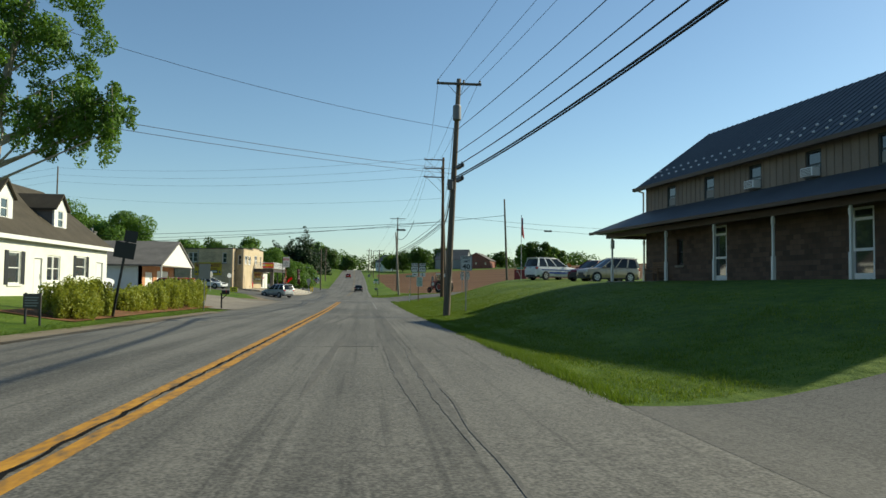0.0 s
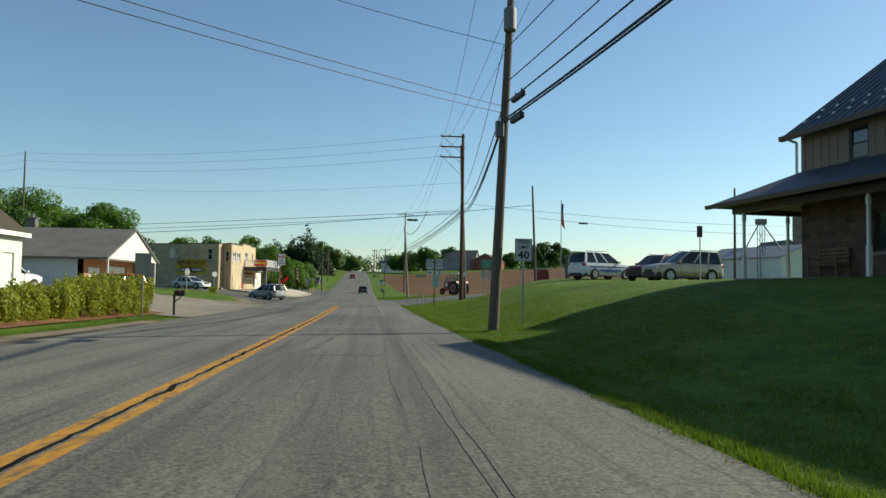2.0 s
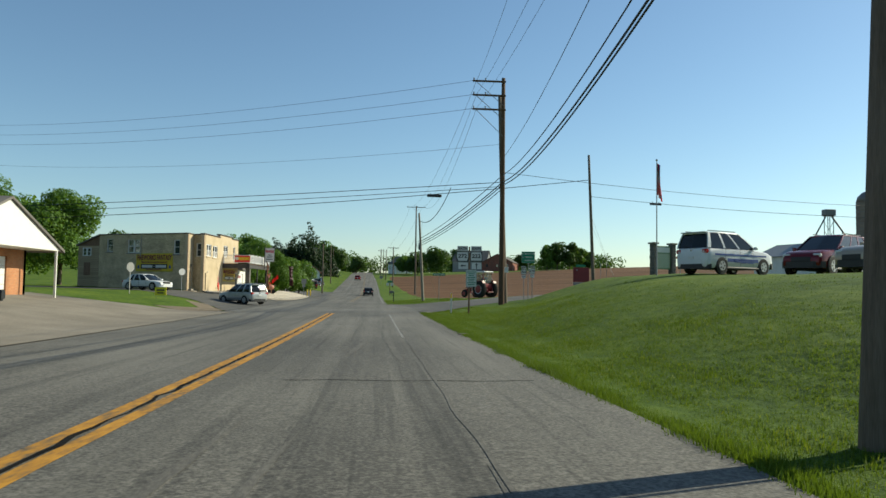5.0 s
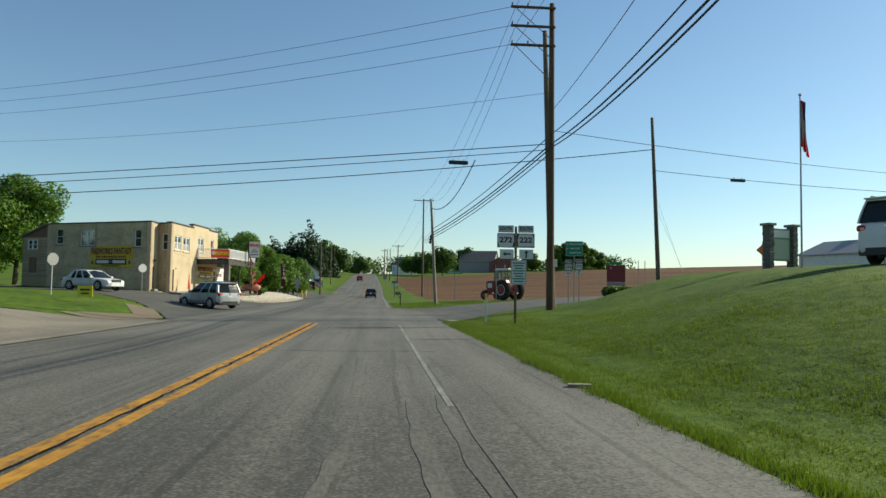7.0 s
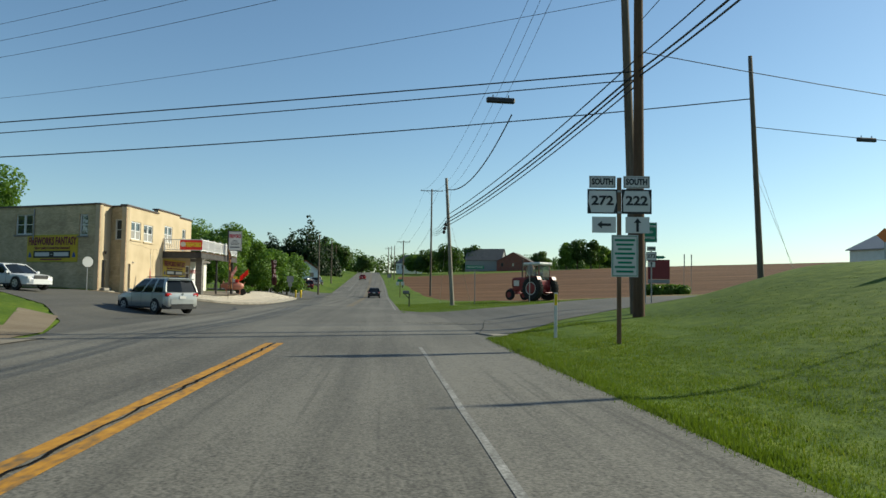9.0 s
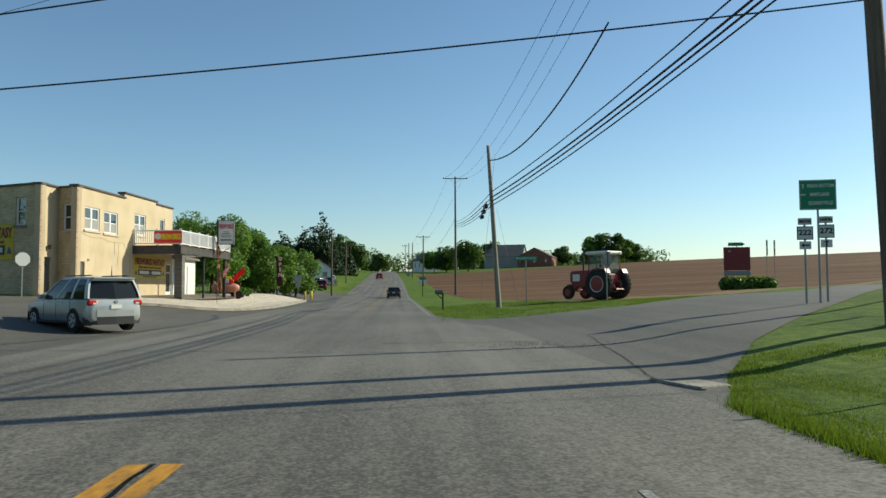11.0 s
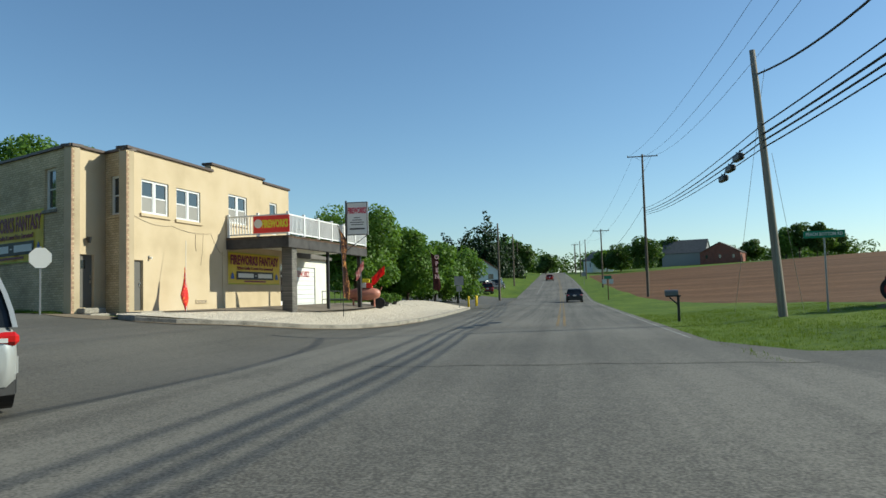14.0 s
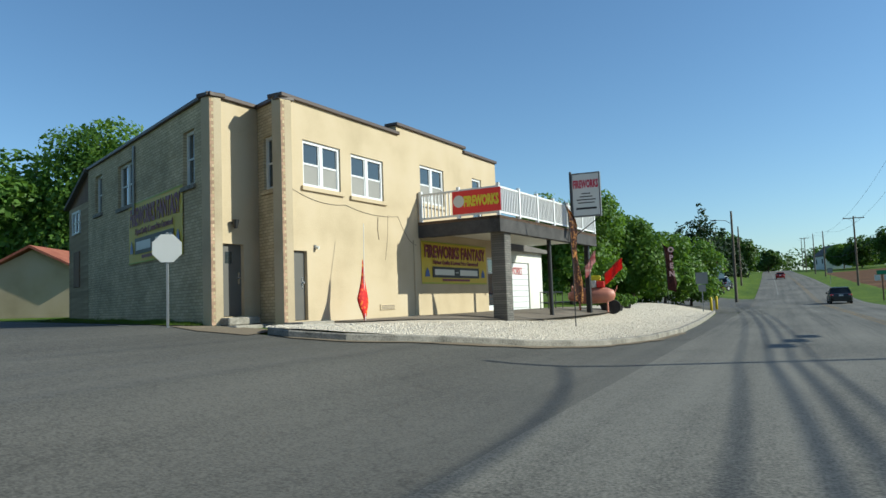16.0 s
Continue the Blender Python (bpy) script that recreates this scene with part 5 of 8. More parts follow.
def cable(a, b, sag, r=0.012, name="overhead_cable", label="black overhead cable between poles", n=18, mat_=CABLE, group="overhead cables"):
    a, b = Vector(a), Vector(b)
    cu = bpy.data.curves.new(name, "CURVE")
    cu.dimensions, cu.bevel_depth, cu.bevel_resolution = "3D", r, 1
    sp = cu.splines.new("POLY")
    sp.points.add(n)
    for k in range(n + 1):
        f = k / n
        q = a.lerp(b, f)
        q.z -= sag * 4 * f * (1 - f)
        sp.points[k].co = (*q, 1)
    cu.materials.append(mat_)
    return tagged(new(name, cu), label, "cable", group)


P0, P1, P2, P2B, P3, P4, P5 = (9.2, -8.0), (4.35, 38.6), (8.9, 83.6), (9.5, 85.6), (18.3, 93.0), (5.55, 115.8), (8.3, 184.0)
PL, PG = (-49.3, 124.2), (-45.0, 98.5)
utility_pole(*P0, 13.4, arms=[(13.0, -1.2, 1.2, 0)], label="weathered roadside pole with one crossarm")
utility_pole(*P1, 12.3, WOOD_POLE, 0.17, "grey weathered utility pole with crossarm and transformer", [(12.0, -1.2, 1.2, 0)], (0.55, 0), [("transformer", 10.0, 0.42, -0.32), ("box", 6.3, 0.1, -0.3)])
utility_pole(*P2, 15.9, WOOD_BROWN, 0.19, "tall brown utility pole with three side arms", [(15.6, -2.2, 0.15, 1.7), (14.6, -2.2, 0.15, 1.7), (13.6, -2.2, 0.15, 1.9)])
utility_pole(*P2B, 15.2, WOOD_POLE, 0.18, "grey utility pole with a small red notice", [], (-0.5, 0.1), [("plate", 2.2, 0.0, -0.2)])
utility_pole(*P3, 12.4, WOOD_POLE, 0.14, "slim weathered pole with guy wires", lean=(-0.45, 0))
utility_pole(*P4, 9.5, WOOD_PALE, 0.15, "pale weathered pole carrying thick cables", lean=(-0.6, 0))
utility_pole(*P5, 18.0, WOOD_POLE, 0.17, "tall pole with a single crossarm", [(17.7, -1.9, 1.9, 0)])
LINE = [(4.6, 220.0, 11.5), (3.7, 282.0, 14.0), (3.2, 318.0, 16.0), (2.5, 362.0, 18.0), (3.0, 410.0, 21.0)]
for k, (x, y, z) in enumerate(LINE):
    utility_pole(x, y, z, arms=[(z - 0.3, -1.4, 1.4, 0)] if k in (0, 3) else ())
utility_pole(*PG, 7.2, r=0.12, label="short slim pole behind the lawn at the side road")
utility_pole(*PL, 19.7, WOOD_POLE, label="slim grey pole carrying three wires along the side road")
for x, y, z in [(-10.3, 181.0, 9.6), (-12.0, 236.0, 12.5), (-15.0, 300.0, 15.0)]:
    utility_pole(x, y, z, label="slim roadside pole with a lamp arm" if y < 200 else "slim wooden pole beside the far road")
lamp = thing("street_lamp_arm", (-10.3, 181.0, 8.2), 0, "grey lamp on a curved arm", "street lamp")
part("arm", R(((0, 0, 0), (-0.6, -0.3, 0.4), 0.03), ((-0.6, -0.3, 0.4), (-1.5, -0.8, 0.45), 0.03)), GREY_METAL, lamp)
part("head", B((-1.95, -1.45, -1.0, -0.7, 0.36, 0.5), bevel=0.04), GREY_METAL, lamp)
utility_pole(33.4, 78.0, 10.6, label="slim weathered pole behind the parked cars", r=0.12, extras=[("box", 8.6, 0.1, -0.2)])

p1a, p4a = (P1[0] + 0.28, P1[1]), (P4[0] - 0.42, P4[1])
for dx in (-1.1, 0.35, 1.1):
    cable((P0[0] + dx, P0[1], 13.2), (P1[0] + 0.55 + dx, P1[1], 12.25), 0.5, 0.010)
cable((P0[0], P0[1], 10.3), (*p1a, 9.4), 0.6, 0.016)
cable((P0[0], P0[1], 9.6), (*p1a, 8.2), 0.7, 0.018)
cable((P0[0], P0[1], 9.0), (*p1a, 7.5), 0.7, 0.024, label="thick black telephone cable")
cable((P0[0] + 0.1, P0[1], 8.6), (*p1a, 6.95), 0.7, 0.034, label="thick black telephone cable")
cable((P0[0], P0[1], 8.45), (*p1a, 6.85), 0.7, 0.03, label="thick black telephone cable")
for dx, z2 in ((-1.1, 15.7), (0.35, 14.7), (1.1, 13.7)):
    cable((P1[0] + 0.55 + dx, P1[1], 12.25), (P2[0] - 1.9, P2[1], z2), 0.7, 0.010)
cable((*p1a, 9.6), (*P2, 10.2), 0.8, 0.014)
cable((*p1a, 7.5), (*P2, 9.0), 0.9, 0.022, label="thick black telephone cable")
cable((*p1a, 6.95), (*P2, 8.5), 0.9, 0.032, label="thick black telephone cable")
cable((*p1a, 6.85), (*P2, 8.3), 0.95, 0.028, label="thick black telephone cable")
for z2, dx in ((15.7, -1.7), (14.7, 0.4), (13.7, 1.7)):
    cable((P2[0] - 1.9, P2[1], z2), (P5[0] + dx, P5[1], 17.8), 2.6, 0.012)
    cable((P2[0] - 1.9, P2[1], z2), (PL[0], PL[1], 19.5 - 1.1 * (15.7 - z2)), 0.95, 0.012)
    cable((PL[0], PL[1], 19.5 - 1.1 * (15.7 - z2)), (-130.0, 164.0, 18.5 - 1.1 * (15.7 - z2)), 1.6, 0.012)
cable((P2[0], P2[1], 11.2), (PL[0], PL[1], 15.0), 1.0, 0.010)
cable((6.4, 94.88, 9.56), (*p4a, 8.6), 1.1, 0.036, label="thick twisted cable drooping to a lower pole")
for z1, z2, r in ((9.0, 6.65, 0.026), (8.5, 6.3, 0.038), (8.3, 6.05, 0.034), (8.05, 5.8, 0.026)):
    cable((P2[0], P2[1], z1), (*p4a, z2), 0.35, r, label="thick black telephone cable")
    cable((*p4a, z2), (P5[0], P5[1], z2 + 4.4), 0.45, r * 0.8, label="thick black telephone cable")
for (xa, ya, za), (xb, yb, zb) in zip([(P5[0], P5[1], 18.0), *LINE], LINE):
    for dx in (-1.2, 1.2):
        cable((xa + dx, ya, za - 0.2), (xb + dx, yb, zb - 0.2), 0.8, 0.014)
    cable((xa, ya, za - 6.5 if ya == P5[1] else za - 5), (xb, yb, zb - 5), 0.9, 0.022)
# lines that cross the road
cable((P3[0] - 0.3, P3[1], 10.3), (*PG, 5.7), 0.7, 0.028, label="thick black cable crossing the road")
cable((P2[0], P2[1], 8.5), (*PG, 6.6), 0.2, 0.024, label="black cable crossing the road")
cable((P2[0], P2[1], 8.2), (*PG, 6.2), 0.3, 0.02, label="black cable crossing the road")
cable((P2[0], P2[1], 9.2), (P3[0] + 60, P3[1] + 6, 10.5), 1.4, 0.016, label="black cable crossing the lawn")
cable((P3[0] - 0.3, P3[1], 8.9), (P3[0] + 60, P3[1] - 4, 9.0), 1.5, 0.018, label="black cable crossing the lawn")
cable((P1[0] + 0.4, P1[1], 9.6), (-15.7, 30.4, 12.4), 0.5, 0.010, label="thin service wire crossing the road")
for dz in (0.0, 0.25):
    cable((P1[0] + 0.3, P1[1], 7.2 + dz), (-16.5, 15.6, 6.2 + dz), 0.35, 0.010, label="thin service wire crossing the road")
for dy in (3.5, 4.3):
    cable((P3[0] - 0.3, P3[1], 11.0 - dy), (P3[0] + 1.2 + dy * 0.25, P3[1] + dy * 0.2, land(P3[0] + 2, P3[1])), 0.0, 0.008, "guy_wire", "steel guy wire anchoring a pole", 2, GALV, "guy wires")
cable((P4[0] - 0.1, P4[1], 5.6), (P4[0] + 1.9, P4[1] + 4, land(P4[0] + 1.9, P4[1] + 4)), 0.0, 0.008, "guy_wire", "steel guy wire anchoring a pole", 2, GALV, "guy wires")
cable((P4[0] - 0.2, P4[1], 8.8), (P4[0] - 0.6, P4[1] + 5, land(P4[0], P4[1] + 5)), 0.0, 0.008, "guy_wire", "steel guy wire anchoring a pole", 2, GALV, "guy wires")


def splice(x, y, z, rz, tilt=0, s=1.0):
    c = thing("cable_splice_case", (x, y, z), rz, "black splice case hanging on a cable", "splice case", "splice cases", rx=tilt)
    part("case", B((-0.085 * s, 0.085 * s, -0.52 * s, 0.52 * s, -0.10 * s, 0.10 * s), bevel=0.04 * s), BLACK, c)
    part("hanger", B((-0.02, 0.02, -0.3 * s, -0.27 * s, 0.1 * s, 0.2 * s), (-0.02, 0.02, 0.27 * s, 0.3 * s, 0.1 * s, 0.2 * s)), GREY_METAL, c)


splice(4.75, 36.6, 7.28, 8)
splice(4.8, 37.0, 6.68, 8)
splice(5.35, 120.5, 6.28, -2.7, 4, 1.45)
splice(5.44, 122.5, 6.12, -2.7, 4, 1.45)
splice(5.54, 124.5, 5.96, -2.7, 4, 1.45)
splice(4.2, 84.6, 7.55, 95)
splice(23.5, 92.6, 8.35, 95)

# ---- road signs ----
def post_sign(x, y, boards, face=180, post=GALV, top=3.0, r=0.03, label="", cat="road sign", group=""):
    """A sign on a post. boards: functions that add boards to the thing; local -y is the side that faces the traffic."""
    s = thing("road_sign", (x, y, land(x, y)), face, label, cat, group)
    part("post", B((-r, r, -r * 0.6, r * 0.6, -0.3, top), bevel=0.004), post, s)
    for fn in boards:
        fn(s)
    return s


def board(w, h, z, material, dx=0.0, name="board", y=-0.04, back=True, corner=0.03):
    def add(s):
        bm = B((dx - w / 2, dx + w / 2, y - 0.004, y + 0.004, z - h / 2, z + h / 2))
        part(name, bm, material, s)
        return s
    return add


def rim(w, h, z, material, dx=0.0, t=0.02, inset=0.02, y=-0.049):
    def add(s):
        a, b, c, d = dx - w / 2 + inset, dx + w / 2 - inset, z - h / 2 + inset, z + h / 2 - inset
        part("border", B((a, b, y, y + 0.004, d - t, d), (a, b, y, y + 0.004, c, c + t), (a, a + t, y, y + 0.004, c + t, d - t), (b - t, b, y, y + 0.004, c + t, d - t)), material, s)
    return add


def words(body, size, z, material, dx=0.0, width=None, bold=0.008):
    return lambda s: lettering("lettering", body, size, material, s, dx, z, -0.052, width=width, bold=bold)


def bars(z0, rows, w, material, dx=0.0, step=0.09, h=0.04, y=-0.050):
    def add(s):
        for k in range(rows):
            ww = w * (0.95 - 0.15 * (k % 3))
            part("text_bar", B((dx - ww / 2, dx + ww / 2, y, y + 0.005, z0 - k * step - h / 2, z0 - k * step + h / 2)), material, s)
    return add


def octagon(w, z, material, y=-0.04):
    def add(s):
        pts = [(w / 2 / math.cos(math.pi / 8) * math.cos(math.pi / 8 + k * math.pi / 4), z + w / 2 / math.cos(math.pi / 8) * math.sin(math.pi / 8 + k * math.pi / 4)) for k in range(8)]
        part("board", prism(pts, y - 0.004, y + 0.004), material, s)
    return add


def arrow(kind, z, dx, material, s_=1.0):
    def add(s):
        pts = [(-0.16, 0), (-0.05, 0.09), (-0.05, 0.03), (0.16, 0.03), (0.16, -0.03), (-0.05, -0.03), (-0.05, -0.09)]
        if kind == "up":
            pts = [(b, -a) for a, b in pts]
        part("arrow", prism([(dx + a * s_, z + b * s_) for a, b in pts], -0.052, -0.046), material, s)
    return add


post_sign(5.4, 38.7, [board(0.61, 0.78, 2.55, SIGN_WHITE), rim(0.61, 0.78, 2.55, BLACK, t=0.014), words("SPEED", 0.17, 2.82, BLACK, width=0.44, bold=0.002), words("LIMIT", 0.17, 2.64, BLACK, width=0.38, bold=0.002), words("40", 0.36, 2.36, BLACK, width=0.42, bold=0.010)],
          0, top=2.95, label="white speed limit forty sign on a steel post")


def route(z, dx, number, us):
    fns = [board(0.62, 0.29, z + 0.51, SIGN_WHITE, dx), rim(0.62, 0.29, z + 0.51, BLACK, dx, 0.012), words("SOUTH", 0.20, z + 0.51, BLACK, dx, 0.50), board(0.70, 0.58, z + 0.05, BLACK, dx)]
    pts = [(-0.31, -0.24), (0.31, -0.24), (0.32, 0.05), (0.27, 0.25), (-0.27, 0.25), (-0.32, 0.05)] if us else [(-0.26, -0.26), (0.26, -0.26), (0.33, 0.0), (0.31, 0.25), (-0.31, 0.25), (-0.33, 0.0)]
    fns.append(lambda s: part("shield", prism([(dx + a, z + 0.05 + b) for a, b in pts], -0.052, -0.045), SIGN_WHITE, s))
    fns.append(lambda s: lettering("number", number, 0.30, BLACK, s, dx, z + 0.06, -0.058, width=0.52, bold=0.01))
    return fns


post_sign(5.62, 75.7, route(3.28, -0.40, "272", False) + route(3.28, 0.40, "222", True) +
          [board(0.56, 0.38, 2.78, SIGN_WHITE, -0.36), arrow("left", 2.78, -0.36, BLACK), board(0.56, 0.38, 2.78, SIGN_WHITE, 0.42), arrow("up", 2.78, 0.42, BLACK),
           board(0.62, 0.98, 2.05, SIGN_WHITE, 0.12, y=-0.06), rim(0.62, 0.98, 2.05, SIGN_GREEN, 0.12, 0.015, y=-0.072), bars(2.42, 8, 0.5, SIGN_GREEN, 0.12, 0.105, 0.05, -0.071),
           lambda s: part("crossbar", B((-0.7, 0.7, -0.035, 0.0, 3.05, 3.10), (-0.7, 0.7, -0.035, 0.0, 3.55, 3.60)), GALV, s)],
          -6, WOOD, 3.9, 0.05, "route signs for two south highways on a wooden post")
mk = thing("delineator_post", (4.95, 79.2, land(4.95, 79.2)), 0, "thin white and yellow roadside marker post", "marker post")
part("post", B((-0.045, 0.045, -0.012, 0.012, -0.2, 1.25), bevel=0.004), SIGN_WHITE, mk)
part("reflector", B((-0.04, 0.04, -0.018, -0.012, 0.9, 1.22)), PLASTIC_YELLOW, mk)
# green guide sign with route shields beside the junction
gs = post_sign(13.0, 94.2, [board(1.12, 0.98, 3.50, SIGN_GREEN), rim(1.12, 0.98, 3.50, SIGN_WHITE, t=0.012), words("PEACH BOTTOM", 0.16, 3.79, SIGN_WHITE, 0.09, 0.80, 0.004), words("MARYLAND", 0.16, 3.51, SIGN_WHITE, 0.06, 0.58, 0.004), words("QUARRYVILLE", 0.16, 3.23, SIGN_WHITE, 0.08, 0.74, 0.004),
                           arrow("up", 3.79, -0.44, SIGN_WHITE, 0.5), arrow("left", 3.51, -0.44, SIGN_WHITE, 0.5)], -14, label="green guide sign naming nearby towns", top=3.95)
for dx, num in ((-0.32, "222"), (0.40, "272")):
    post_sign(13.0 + dx, 94.45, [board(0.42, 0.22, 2.68, SIGN_WHITE), rim(0.42, 0.22, 2.68, BLACK, t=0.008), words("SOUTH" if dx < 0 else "NORTH", 0.12, 2.68, BLACK, width=0.34), board(0.5, 0.44, 2.30, BLACK), board(0.44, 0.38, 2.30, SIGN_WHITE, y=-0.046), words(num, 0.24, 2.31, BLACK, width=0.40),
                                board(0.36, 0.26, 1.90, SIGN_WHITE), arrow("left" if dx < 0 else "up", 1.90, 0, BLACK, 0.8)], -14, label="small highway route markers on a steel post", top=2.8)
post_sign(10.1, 108.4, [octagon(0.75, 2.25, ALU_BACK)], 110, label="back of a stop sign on a steel post", top=2.6)
post_sign(7.4, 116.8, [board(1.42, 0.27, 2.92, SIGN_GREEN), words("PEACH BOTTOM RD", 0.17, 2.92, SIGN_WHITE, width=1.25, bold=0.004)], -8, label="green street name sign on a slim post", top=2.8)
post_sign(-19.25, 109.1, [octagon(0.66, 1.88, SIGN_WHITE)], 40, label="pale back of a stop sign on a slim post", top=2.26)
post_sign(-17.8, 88.8, [octagon(0.68, 1.95, ALU_BACK)], 60, label="back of a stop sign on the lawn corner", top=2.3)
post_sign(-9.9, 47.6, [board(0.70, 0.95, 2.45, ALU_BACK), board(0.66, 0.9, 2.45, ALU_BACK, y=0.05)], 0, label="grey back of a road sign on a steel post", top=2.9)
post_sign(-10.7, 147.0, [board(0.75, 0.75, 2.35, ALU_BACK), board(0.45, 0.45, 1.7, ALU_BACK)], 10, label="grey back of a road sign at the gravel edge", top=2.7)
post_sign(3.0, 178.0, [board(0.9, 0.4, 2.7, SIGN_GREEN), board(0.5, 0.55, 2.2, SIGN_WHITE, -0.4), board(0.5, 0.55, 2.2, SIGN_WHITE, 0.4)], 0, WOOD, 2.9, 0.06, label="small green and white highway signs beside the field")
post_sign(1.7, 232.0, [board(0.8, 0.8, 2.2, ALU_BACK)], 0, label="grey back of a sign far along the road", top=2.6)
post_sign(27.5, 97.0, [lambda s: part("board", prism([(0, 1.5), (0.4, 1.9), (0, 2.3), (-0.4, 1.9)], -0.045, -0.037), paint("sign_orange", (0.6, 0.16, 0.03), 0.5), s)], -30, label="orange diamond warning sign", top=2.1)
for dx, dy in ((0, 0), (1.2, 1.0)):
    post_sign(31.5 + dx, 133.5 + dy, [board(0.6, 0.6, 4.0, ALU_BACK), board(0.6, 0.7, 3.3, ALU_BACK)], 75, label="edge-on route markers beside the side road", top=4.3)
# red roadside notice board over a clump of plants
rs = thing("notice_board", (28.6, 133.0, land(28.6, 133)), -12, "dark red notice board on two posts over plants", "sign board")
for x in (-0.9, 0.9):
    part("post", B((x - 0.06, x + 0.06, 0.05, 0.15, -0.3, 3.7)), WOOD, rs)
part("panel", B((-1.1, 1.1, 0.0, 0.05, 1.75, 3.75), bevel=0.01), paint("faded_dark_red", (0.17, 0.016, 0.018), 0.6, dirt=0.3), rs)
part("text_bar", B((-0.7, -0.5, -0.008, 0.0, 3.3, 3.5)), ALU_BACK, rs)
part("lower_panel", B((-1.1, 1.1, 0.0, 0.05, 1.3, 1.70), bevel=0.01), ALU_BACK, rs)
ar = thing("arrow_sign", (28.6, 133.0, land(28.6, 133) + 4.0), -12, "small dark green arrow sign above the board", "sign board")
part("board", prism([(-0.7, -0.15), (0.45, -0.15), (0.7, 0), (0.45, 0.15), (-0.7, 0.15)], -0.02, 0.02), SIGN_GREEN, ar)
part("stem", B((-0.03, 0.03, 0.021, 0.06, -0.6, 0.1)), GREY_METAL, ar)

# ---- vehicles ----
def wheel(parent, x, y, r=0.34, w=0.23, rim_mat=ALLOY, axis_y=True):
    wh = new("wheel")
    wh.parent = parent
    wh.matrix_basis = pose(x, y, r, 90)
    part("tyre", lathe([(r * 0.62, -w / 2), (r * 0.93, -w / 2), (r, -w * 0.36), (r, w * 0.36), (r * 0.93, w / 2), (r * 0.62, w / 2)], 24), RUBBER, wh, smooth=False)
    part("rim", lathe([(r * 0.12, -w * 0.57), (r * 0.5, -w * 0.54), (r * 0.61, -w * 0.56), (r * 0.61, w * 0.56), (r * 0.5, w * 0.54), (r * 0.12, w * 0.57)], 20), rim_mat, wh)
    for s in (-1, 1):
        for k in range(5):
            bm = bmesh.new()
            box(bm, r * 0.24, r * 0.50, -r * 0.085, r * 0.085, s * w * 0.56 - 0.008, s * w * 0.56 + 0.003, m=pose(0, 0, 0, 0, 0, 72 * k))
            part("rim_slot", bm, BLACK, wh)
    return wh


def loft(sections, cap=True):
    """A skin over closed rings of equal count."""
    bm = bmesh.new()
    rings = [[bm.verts.new(p) for p in s] for s in sections]
    n = len(rings[0])
    for a, b in zip(rings, rings[1:]):
        for i in range(n):
            bm.faces.new((a[i], a[(i + 1) % n], b[(i + 1) % n], b[i]))
    if cap:
        bm.faces.new(rings[0][::-1])
        bm.faces.new(rings[-1])
    bmesh.ops.recalc_face_normals(bm, faces=bm.faces)
    return bm


